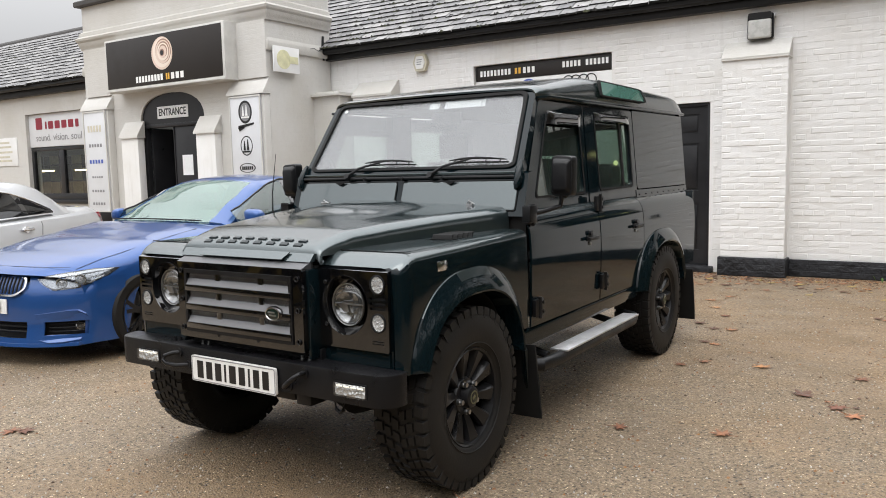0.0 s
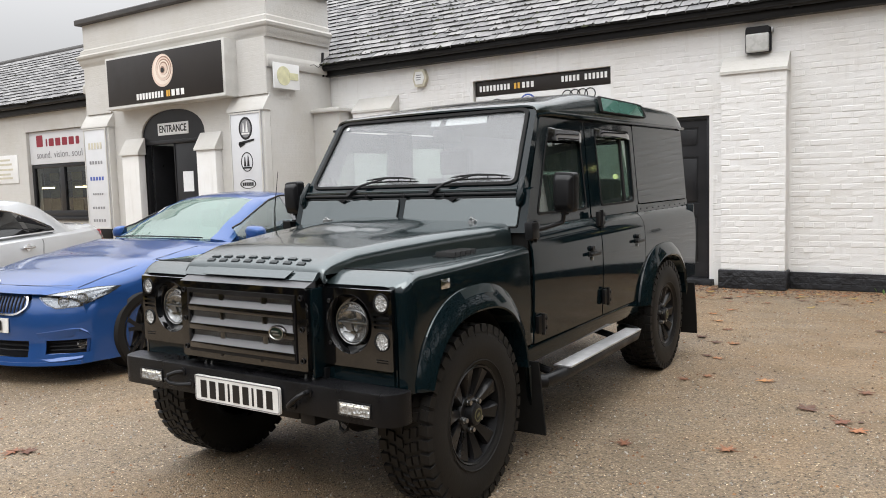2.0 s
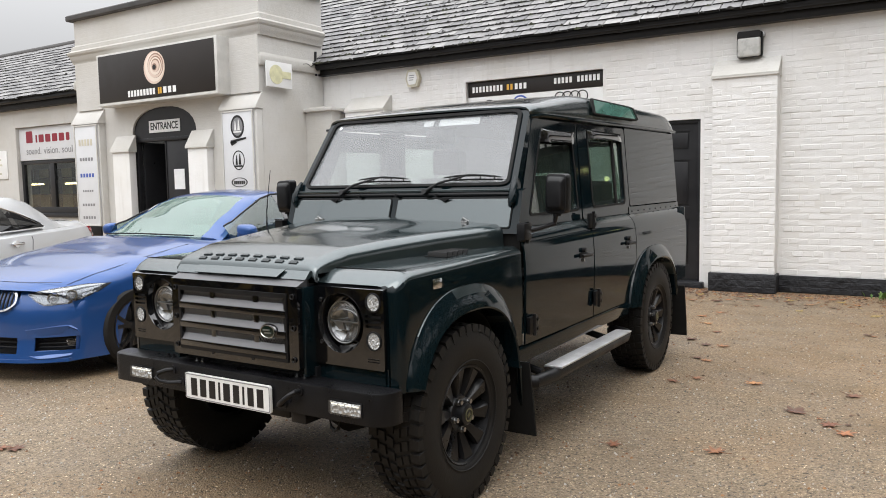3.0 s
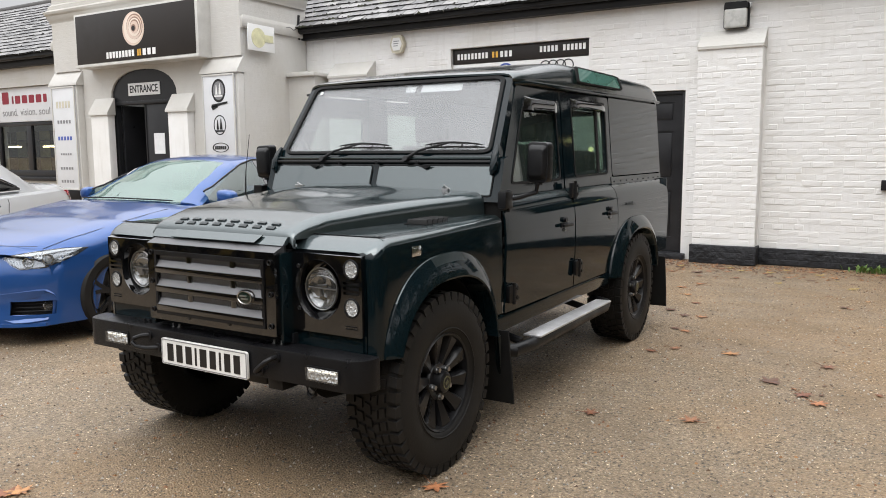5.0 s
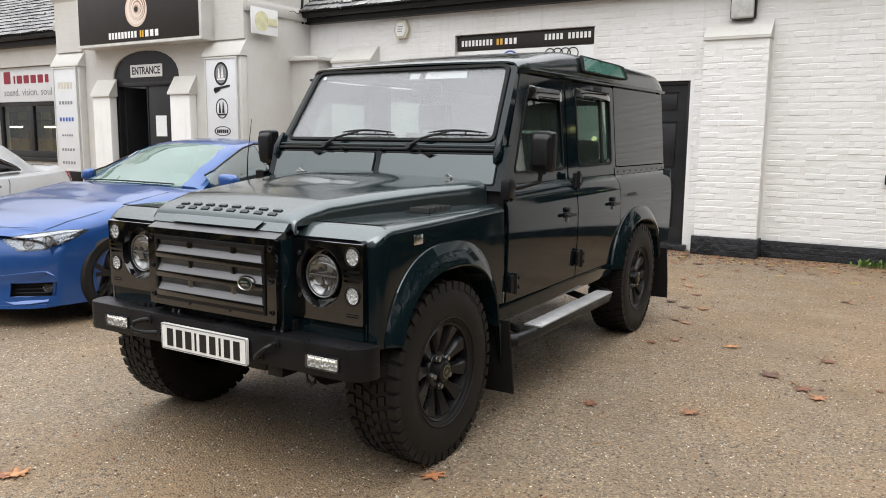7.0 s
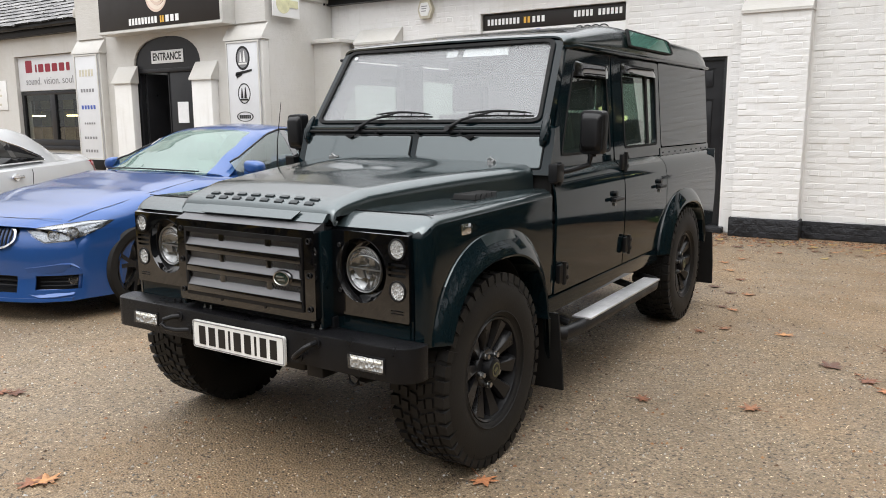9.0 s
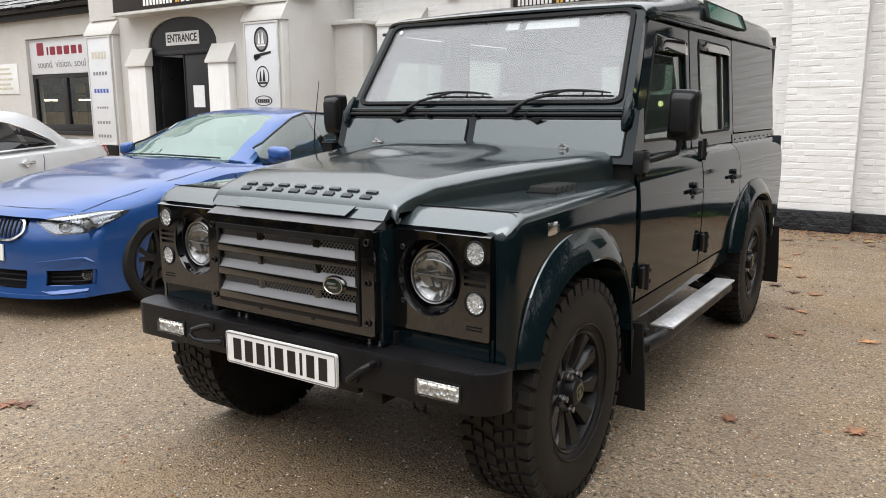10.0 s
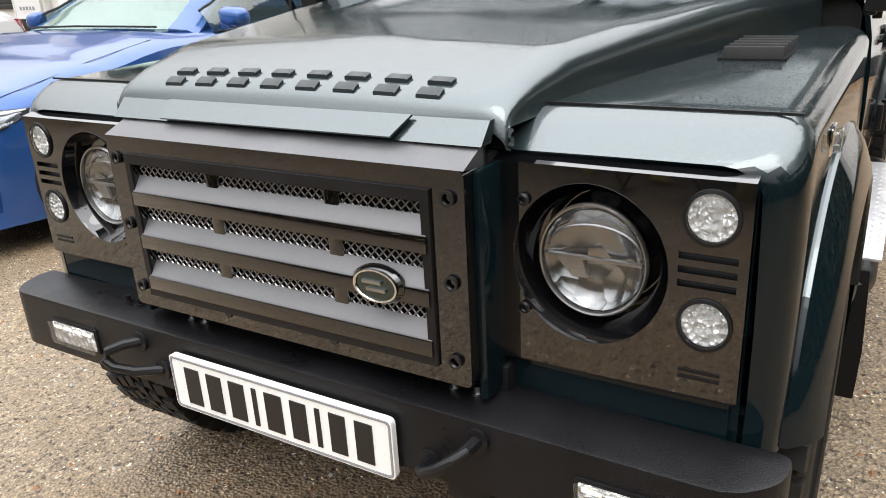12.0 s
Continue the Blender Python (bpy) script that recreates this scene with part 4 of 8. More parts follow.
for z, h, w, mt in ((0.60, 0.12, 0.22, ALARM), (0.29, 0.06, 0.21, GREYINK), (-0.01, 0.07, 0.22, BLUEINK), (-0.30, 0.035, 0.17, GREYINK), (-0.56, 0.045, 0.20, GREYINK), (-0.80, 0.05, 0.20, GREYINK)):
    for k in range(5):
        part("mark", box(-w + k * w * 0.41, -w + k * w * 0.41 + w * 0.25, -0.034, -0.03, z - h / 2, z + h / 2), mt, stp)
part("foot", box(-0.33, 0.33, -0.035, 0.0, -1.14, -0.96, 0.004), SATIN, stp)

yel = thing("hanging_sign", "faded white and yellow arrow sign on the side wall", "sign", m=pose(-6.215, 6.22, 3.23))
part("board", box(-0.002, 0.02, -0.285, 0.285, -0.23, 0.17, 0.003), BOARD, yel)
part("yellow_disc", plate(circle((-0.07, -0.03), 0.15, 28), [], 0.004, place=lambda u, v, d: (0.02 + d, u, v)), YELLOW, yel)
part("yellow_bar", box(0.026, 0.029, 0.05, 0.25, -0.08, 0.03), YELLOW, yel)
pipe = thing("pipe_stub", "short black waste pipe at the roof corner", "pipe")
part("pipe", tube([(-6.29, 7.20, 3.30), (-6.29, 7.18, 3.50), (-6.29, 7.20, 3.70)], 0.022, 10), GUTTER, pipe)
part("pipe_clip", cyl((-6.29, 7.18, 3.515), (-6.29, 7.18, 3.545), 0.030, 12), GUTTER, pipe)
part("cable", tube([(-6.27, 7.16, 3.50), (-6.24, 7.02, 3.43), (-6.22, 6.90, 3.46), (-6.21, 6.80, 3.44)], 0.005, 6), RUBBER, pipe)


# ---- the dark green off-road car; its front axle stands over the origin ----
def superarch(y, yc, a, top, zc=0.405, p=2.6):
    t = abs(y - yc) / a
    return zc + (top - zc) * (1 - t ** p) ** (1 / p) if t < 1 else -1.0


BODY_SIDE = [(0.795, 1.185), (0.815, 1.172), (0.840, 1.150), (0.858, 1.118), (0.868, 1.07), (0.874, 1.00), (0.876, 0.90), (0.874, 0.80), (0.870, 0.70), (0.866, 0.592)]


def side_skin(y0, y1, s, low, steps=1, prof=BODY_SIDE):
    """A body-side panel between two stations, with its lower edge at low(y)."""
    rings = []
    for k in range(steps + 1):
        y = y0 + (y1 - y0) * k / steps
        zb = low(y)
        ring = []
        for x, z in prof:
            zz = max(z, zb)
            ring.append((s * x, y, zz))
        zz = max(zb, min(p[1] for p in prof) if zb < 0 else zb)
        rings.append(ring)
    return thick(loft(rings), 0.012)


def wing_section(y, s):
    zt = 1.076 + 0.022 * (y + 0.42)
    d = max(0.0, -0.38 - y) / 0.085
    zt -= 0.050 * d ** 1.35
    xo = 0.866
    e = max(0.0, -0.465 + 0.05 - y)
    xo -= 0.05 - math.sqrt(max(0.0, 0.0025 - e * e))
    zb = max(0.60, superarch(y, 0.045, 0.465, 0.915))
    r = 0.042
    pts = [(0.36, zt - 0.002), (0.60, zt), (xo - r - 0.015, zt)]
    pts += [(xo - r - 0.015 + (r + 0.015) * math.sin(a), zt - r + r * math.cos(a)) for a in (0.35, 0.7, 1.05, 1.35)]
    for f in (0.0, 0.25, 0.5, 0.75, 1.0):
        z = (zt - r - 0.005) * (1 - f) + zb * f
        pts.append((xo + 0.006 * math.sin(f * 2.4), max(z, zb)))
    return [(s * x, y, z) for x, z in pts]


def lit_on_top(ob, least=0.45):
    """Gives the upward faces of a panel the beaded paint, brightened to stand for sky light."""
    ob.data.materials.append(GREEN_SKYLIT)
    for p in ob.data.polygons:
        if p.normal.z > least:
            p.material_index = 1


def front_wing(car, s):
    ys = [-0.465, -0.460, -0.45, -0.435, -0.415, -0.39, -0.36] + [-0.36 + 0.03 * k for k in range(1, 33)]
    w = part("front_wing", thick(loft([wing_section(y, s) for y in ys]), 0.01), GREEN, car)
    lit_on_top(w)
    part("nose_panel", plate(rect(min(s * 0.36, s * 0.812), max(s * 0.36, s * 0.812), 0.60, 1.008), [circle((s * 0.581, 0.868), 0.117, 40)], 0.043, 0.0, on_y(-0.463)), GREEN, w)
    part("lower_panel", box(s * 0.30, s * 0.80, -0.472, -0.46, 0.60, 0.690, 0.004), GREEN, w)
    # side repeater
    part("side_repeater", box(s * 0.868, s * 0.884, -0.212, -0.158, 0.990, 1.022, 0.007, 3), LENS, w, "clear side repeater lamp")
    part("repeater_base", box(s * 0.866, s * 0.872, -0.217, -0.153, 0.985, 1.027, 0.003), CHROME, w)
    # air outlet on the wing top
    out = part("wing_vent", box(s * 0.628, s * 0.755, 0.065, 0.300, 1.080, 1.0905, 0.002), VENT, w, "black slatted air outlet")
    for k in range(5):
        y = 0.078 + k * 0.045
        sl = loft([[(x, y, 1.088), (x, y + 0.004, 1.104), (x, y + 0.007, 1.109), (x, y + 0.017, 1.110), (x, y + 0.016, 1.106), (x, y + 0.009, 1.102), (x, y + 0.006, 1.088)] for x in (s * 0.636, s * 0.747)], closed=True, caps=True)
        part("slat", sl, RUBBER, out)
    part("wing_seam", box(s * 0.36, s * 0.845, -0.376, -0.372, 1.0755, 1.0795), INK, w)
    return w


def flare(car, s, yc, half, top, lip_half, lip_top, low_front, low_rear, name):
    """A wheel-arch flare: a band that swells out from the body side to a rolled lip round the arch."""
    sec = [(0.0, 0.866), (0.03, 0.878), (0.35, 0.902), (0.72, 0.918), (0.93, 0.924), (1.0, 0.919), (1.03, 0.905), (1.02, 0.80)]
    zc, p, n = 0.405, 2.5, 48

    def arc(h, t, th):
        c, si = math.cos(th), math.sin(th)
        return yc - h * math.copysign(abs(c) ** (2 / p), c), zc + (t - zc) * abs(si) ** (2 / p)

    rings, path = [], []
    for k in range(n + 1):
        th = math.pi * k / n
        o, l = arc(half, top, th), arc(lip_half, lip_top, th)
        low = low_front if th < math.pi / 2 else low_rear
        if o[1] < low:
            continue
        path.append((l[0], max(l[1], low)))
        rings.append([(s * x, o[0] + (l[0] - o[0]) * w, max(low, o[1] + (l[1] - o[1]) * w)) for w, x in sec])
    for at, low in ((0, low_front), (len(rings), low_rear)):
        ring = rings[0 if at == 0 else -1]
        rings.insert(at, [(x, y, low - 0.002) for x, y, z in ring])
    f = part(name, thick(loft(rings), 0.006), GREEN, car, "painted wheel-arch flare")
    lit_on_top(f, 0.55)
    part("arch_liner", thick(loft([[(s * 0.80, q[0], q[1] - 0.004) for q in path], [(s * 0.42, q[0], q[1] - 0.004) for q in path]]), 0.006), UNDER, f)
    return f


BONNET_LINE = [(-0.487, 1.082), (-0.482, 1.092), (-0.470, 1.104), (-0.451, 1.1150), (-0.428, 1.125), (-0.39, 1.138), (-0.30, 1.162), (-0.10, 1.184), (0.20, 1.204), (0.62, 1.226)]


def bonnet_z(x, y):
    v = max(0.0, (y + 0.50) / 1.12)
    z = BONNET_LINE[-1][1]
    for (y0, z0), (y1, z1) in zip(BONNET_LINE, BONNET_LINE[1:]):
        if y <= y1:
            z = z0 + (z1 - z0) * max(0.0, (y - y0) / (y1 - y0))
            break
    w = 0.450 + 0.30 * min(1.0, v) ** 1.35
    u = abs(x) / w
    z -= (0.006 + 0.014 * min(1, v * 3)) * u * u
    edge = 0.045 + 0.012 * v
    t = (abs(x) - (w - 0.055)) / 0.055
    if t > 0:
        z -= edge * (1 - math.sqrt(max(0.0, 1 - min(1, t) ** 2))) * min(1.0, 0.45 + v * 4)
    # raised centre, fading out towards the front
    bx = max(0.0, 1 - (abs(x) / (0.30 + 0.05 * v)) ** 4)
    by = 1 / (1 + math.exp(-(y - 0.08) / 0.045)) * (1 / (1 + math.exp((y - 0.52) / 0.03)))
    z += 0.036 * bx * by
    return z, w


def bonnet(car):
    rings = []
    ys = [-0.487, -0.484, -0.481, -0.472, -0.461, -0.445, -0.43, -0.415, -0.40, -0.37] + [-0.34 + 0.04 * k for k in range(25)]
    us = [-1.0, -0.997, -0.99, -0.98, -0.965, -0.945, -0.92, -0.89, -0.85, -0.78] + [-0.72 + 0.06 * k for k in range(25)] + [0.78, 0.85, 0.89, 0.92, 0.945, 0.965, 0.98, 0.99, 0.997, 1.0]
    for y in ys:
        ring = []
        w = bonnet_z(0, y)[1]
        foot = 1.060 + 0.025 * (y + 0.5)
        ring.append((-w - 0.003, y, foot))
        for u in us:
            ring.append((u * w, y, bonnet_z(u * w, y)[0]))
        ring.append((w + 0.003, y, foot))
        rings.append(ring)
    first = [(x, -0.491, min(z, 1.082) - 0.010 - 0.012 * (abs(x) / 0.44) ** 6) for x, y, z in rings[0]]
    lip = [(x, -0.476, min(z, 1.082) - 0.016 - 0.012 * (abs(x) / 0.44) ** 6) for x, y, z in rings[0]]
    bn = part("bonnet", thick(loft([lip, first] + rings), 0.008), GREEN_SKYLIT, car, "bonnet with a raised centre, beaded with rain")
    # eight raised marks along the front lip, each a pair of low bars
    for k in range(8):
        x0 = -0.300 + k * 0.0843
        bb = bmesh.new()
        for up in ((-0.477, -0.471, -0.465), (-0.452, -0.446, -0.440)):
            rows = []
            for f, hgt in ((0.0, -0.003), (0.0, 0.005), (0.06, 0.0065), (0.94, 0.0065), (1.0, 0.005), (1.0, -0.003)):
                row = []
                for y in up:
                    x = x0 + 0.044 * f + (y + 0.455) * 0.30
                    row.append((x, y, bonnet_z(x, y)[0] + hgt))
                rows.append(row)
            loft(rows, bm=bb)
            for j in (0, len(up) - 1):
                bb.faces.new([bb.verts.new(r[j]) for r in rows])
        bmesh.ops.remove_doubles(bb, verts=bb.verts, dist=1e-5)
        part("raised_mark", bb, FLOCK, bn, "raised dark bars in place of a letter")
    # washer jets near the rear corners
    for s in (-1, 1):
        wb = box(s * 0.505, s * 0.545, 0.585, 0.612, 1.205, 1.226, 0.005)
        cyl((s * 0.525, 0.592, 1.224), (s * 0.525, 0.585, 1.243), 0.008, 10, 0.005, bm=wb)
        tube([(s * 0.500, 0.60, 1.222), (s * 0.525, 0.582, 1.240), (s * 0.55, 0.60, 1.222)], 0.004, 6, bm=wb)
        part("washer_jet", wb, STEEL, bn, "black washer jet")
    for x in (-0.2, 0.02, 0.22):
        part("edge_screw", cyl((x, -0.496, 1.056), (x, -0.480, 1.060), 0.006, 8), SATIN, bn)
    return bn


def grille(car):
    g = part("grille_surround", plate(rounded(rect(-0.385, 0.425, 0.672, 1.016), 0.012), [rect(-0.318, 0.350, 0.722, 0.966)], 0.055, 0.0, on_y(-0.575)), GLOSS, car, "gloss black grille surround")
    top = loft([[(-0.385, -0.575, 1.016), (-0.385, -0.515, 1.042), (-0.385, -0.515, 1.01)], [(0.425, -0.575, 1.016), (0.425, -0.515, 1.042), (0.425, -0.515, 1.01)]], closed=True, caps=True)
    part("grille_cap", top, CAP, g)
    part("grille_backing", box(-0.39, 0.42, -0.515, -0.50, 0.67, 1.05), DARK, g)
    for z in (0.938, 0.852, 0.767):
        prof = [(-0.563, z + 0.003), (-0.580, z - 0.021), (-0.582, z - 0.024), (-0.582, z - 0.050), (-0.577, z - 0.054), (-0.550, z - 0.054)]
        sl = part("grille_slat", loft([[(-0.322, p, q) for p, q in prof], [(0.358, p, q) for p, q in prof]], closed=True, caps=True), SLAT, g, "wide black slat, its upper face greyed for sky light")
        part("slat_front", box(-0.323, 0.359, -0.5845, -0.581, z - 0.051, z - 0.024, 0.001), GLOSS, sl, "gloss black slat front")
    for x in (-0.115, 0.164):
        part("divider", box(x - 0.016, x + 0.016, -0.566, -0.54, 0.722, 0.972, 0.004), GLOSS, g)
    rim = plate(rect(-0.332, 0.366, 0.70, 0.985), [rect(-0.318, 0.350, 0.722, 0.966)], 0.006, 0.0, on_y(-0.581))
    part("inner_rim", rim, SATIN, g)
    # woven wire in three bands
    for z0, z1 in ((0.932, 0.968), (0.846, 0.886), (0.760, 0.800)):
        wires = bmesh.new()
        pitch = 0.0165
        h = z1 - z0
        x = -0.318 - h
        while x < 0.350:
            for sgn in (1, -1):
                # each wire is cut where it meets the side of its band
                xa, xb = (x, x + h) if sgn > 0 else (x + h, x)
                t0 = max(0.0, min(1.0, (-0.318 - x) / h)), max(0.0, min(1.0, (0.350 - x) / h))
                lo, hi = t0 if sgn > 0 else (1 - t0[1], 1 - t0[0])
                if hi - lo < 0.05:
                    continue
                xa, xb = xa + (xb - xa) * lo, xa + (xb - xa) * hi
                za, zb = z0 + h * lo, z0 + h * hi
                d = Vector((xb - xa, 0, zb - za)).normalized()
                nrm = Vector((d.z, 0, -d.x)) * 0.0015
                p, q = Vector((xa, -0.558 - 0.001 * sgn, za)), Vector((xb, -0.558 - 0.001 * sgn, zb))
                vs = [wires.verts.new(c) for c in (p - nrm, p + Vector((0, -0.002, 0)), p + nrm, q - nrm, q + Vector((0, -0.002, 0)), q + nrm)]
                wires.faces.new((vs[0], vs[1], vs[4], vs[3]))
                wires.faces.new((vs[1], vs[2], vs[5], vs[4]))
            x += pitch
        part("wire_mesh", wires, MESHWIRE, g, "bright diamond wire mesh", smooth=0)
    badge = part("badge", lathe([(0.0, 0.0), (0.0, 0.052), (0.008, 0.052), (0.014, 0.046), (0.014, 0.0)], 36, pose(0.262, -0.578, 0.824, 0, 0, -90) @ Matrix.Diagonal((1, 1, 0.62, 1))), GLOSS, g, "oval badge with a dark green field")
    part("badge_rim", lathe([(0.0, 0.040), (0.003, 0.0435), (0.003, 0.040)], 36, pose(0.262, -0.592, 0.824, 0, 0, -90) @ Matrix.Diagonal((1, 1, 0.62, 1))), CHROME, badge)
    part("badge_field", lathe([(0.0, 0.0), (0.0, 0.040), (0.0015, 0.0)], 36, pose(0.262, -0.592, 0.824, 0, 0, -90) @ Matrix.Diagonal((1, 1, 0.62, 1))), BADGE, badge)
    for x0, x1, z in ((0.238, 0.276, 0.828), (0.246, 0.284, 0.816)):
        part("badge_mark", box(x0, x1, -0.597, -0.593, z, z + 0.0055), STEEL, badge)
    for z in (0.715, 0.845, 0.975):
        for x in (0.398, -0.358):
            part("screw", lathe([(0.0, 0.0), (0.0, 0.009), (0.004, 0.012), (0.008, 0.012), (0.008, 0.008)], 14, pose(x, -0.574, z, 0, 0, -90)), INK, g)
    for x in (-0.113, 0.147):
        part("screw", cyl((x, -0.578, 0.696), (x, -0.572, 0.696), 0.007, 10), INK, g)
    # deflector between grille and bonnet
    df = loft([[(x, -0.530, 1.040), (x, -0.500, 1.072), (x, -0.48, 1.072), (x, -0.50, 1.040)] for x in (-0.41, 0.43)], closed=True, caps=True)
    part("slam_panel", df, GREEN_SKYLIT, car)
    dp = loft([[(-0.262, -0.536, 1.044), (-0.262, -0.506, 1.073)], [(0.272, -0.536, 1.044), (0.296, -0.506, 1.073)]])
    part("deflector_plate", thick(dp, 0.004), GREEN_SKYLIT, car)
    # body-coloured lower valance and radiator box
    part("valance", box(-0.45, 0.45, -0.50, -0.40, 0.60, 0.676, 0.006), SATIN, car)
    vv = bmesh.new()
    for k in range(4):
        box(-0.42, 0.42, -0.505, -0.50, 0.618 + k * 0.013, 0.624 + k * 0.013, bm=vv)
    part("valance_louvre", vv, PLASTIC, car)
    for s in (-1, 1):
        part("grille_cheek", box(0.424 if s > 0 else -0.400, 0.440 if s > 0 else -0.384, -0.550, -0.44, 0.64, 1.012, 0.006), GREEN, car)
    return g


def headlamp_panel(car, s):
    c, u, d = (0.581, 0.868), (0.758, 0.961), (0.758, 0.808)
    flip = lambda pts: [(s * p[0], p[1]) for p in pts]
    slots = [rect(0.716, 0.797, z, z + 0.010) for z in (0.860, 0.880, 0.900)]
    outer = flip(rounded(rect(0.424, 0.811, 0.692, 1.012), 0.010))
    holes = [flip(circle(c, 0.122, 40)), flip(circle(u, 0.040, 28)), flip(circle(d, 0.040, 28))] + [flip(q) for q in slots]
    p = part("headlamp_panel", plate(outer, holes, 0.016, 0.0, on_y(-0.488)), GLOSS, car, "gloss black headlamp panel")
    lip = loft([[(s * x, -0.488, 1.012), (s * x, -0.46, 1.018), (s * x, -0.46, 1.005)] for x in (0.424, 0.811)], closed=True, caps=True)
    part("panel_lip", lip, GLOSS, p)
    at_y = lambda q, y: pose(s * q[0], y, q[1], 0, 0, -90)
    part("lamp_bowl", lathe([(0.003, 0.122), (-0.004, 0.119), (-0.036, 0.108), (-0.046, 0.100), (-0.050, 0.086), (-0.050, 0.0)], 40, at_y(c, -0.488)), GLOSS, p)
    h = part("headlight", lathe([(0.0, 0.087), (0.008, 0.088), (0.011, 0.0855), (0.010, 0.083), (0.002, 0.082)], 44, at_y(c, -0.46)), STEEL, p, "round headlight with a bright rim")
    part("reflector", lathe([(0.002, 0.081), (-0.008, 0.070), (-0.017, 0.042), (-0.020, 0.0)], 28, at_y(c, -0.46)), FACET, h)
    rb = bmesh.new()
    box(s * c[0] - 0.076, s * c[0] + 0.076, -0.463, -0.454, c[1] - 0.0025, c[1] + 0.0025, 0.001, bm=rb)
    tube([(s * c[0] + 0.074 * math.cos(a), -0.458, c[1] + 0.012 + 0.040 * math.sin(a)) for a in [math.pi * k / 14 for k in range(15)]], 0.0018, 6, bm=rb)
    loft([[(s * c[0] + x, -0.456, c[1] - 0.004), (s * c[0] + x * 0.55, -0.456, c[1] - 0.034), (s * c[0] + x * 0.55, -0.45, c[1] - 0.034), (s * c[0] + x, -0.45, c[1] - 0.004)] for x in (-0.066, -0.020)], closed=True, caps=True, bm=rb)
    part("lamp_divider", rb, STEEL, h)
    part("lens", lathe([(0.0, 0.081), (0.008, 0.070), (0.014, 0.040), (0.016, 0.0)], 40, at_y(c, -0.462)), LENS, h, shadow=False)
    for q in (u, d):
        sp = part("marker_lamp", lathe([(0.0, 0.040), (0.005, 0.039), (0.006, 0.034), (-0.004, 0.034)], 30, at_y(q, -0.487)), SATIN, p, "small round marker lamp with an added weak glow")
        part("marker_reflector", lathe([(0.0, 0.034), (-0.012, 0.028), (-0.018, 0.0)], 24, at_y(q, -0.484)), SPOT, sp)
        fac = lathe([(-0.002, 0.033), (-0.006, 0.024), (-0.002, 0.018), (-0.008, 0.010), (-0.003, 0.0)], 14, at_y(q, -0.488))
        part("facets", fac, SPOT, sp, "", 0)
        part("marker_lens", lathe([(0.0, 0.035), (0.007, 0.031), (0.012, 0.018), (0.014, 0.0)], 28, at_y(q, -0.487)), LENS, sp, shadow=False)
    part("slot_back", box(s * 0.71, s * 0.802, -0.473, -0.468, 0.852, 0.916), INK, p)
    for q in ((0.479, 0.958), (0.479, 0.785)):
        part("screw", lathe([(0.0, 0.0), (0.0, 0.007), (0.004, 0.010), (0.006, 0.006)], 12, at_y(q, -0.489)), INK, p)
    for k in range(2):
        part("moulded_mark", box(s * 0.725, s * 0.785, -0.4895, -0.488, 0.722 + k * 0.010, 0.727 + k * 0.010), SATIN, p)
    return p


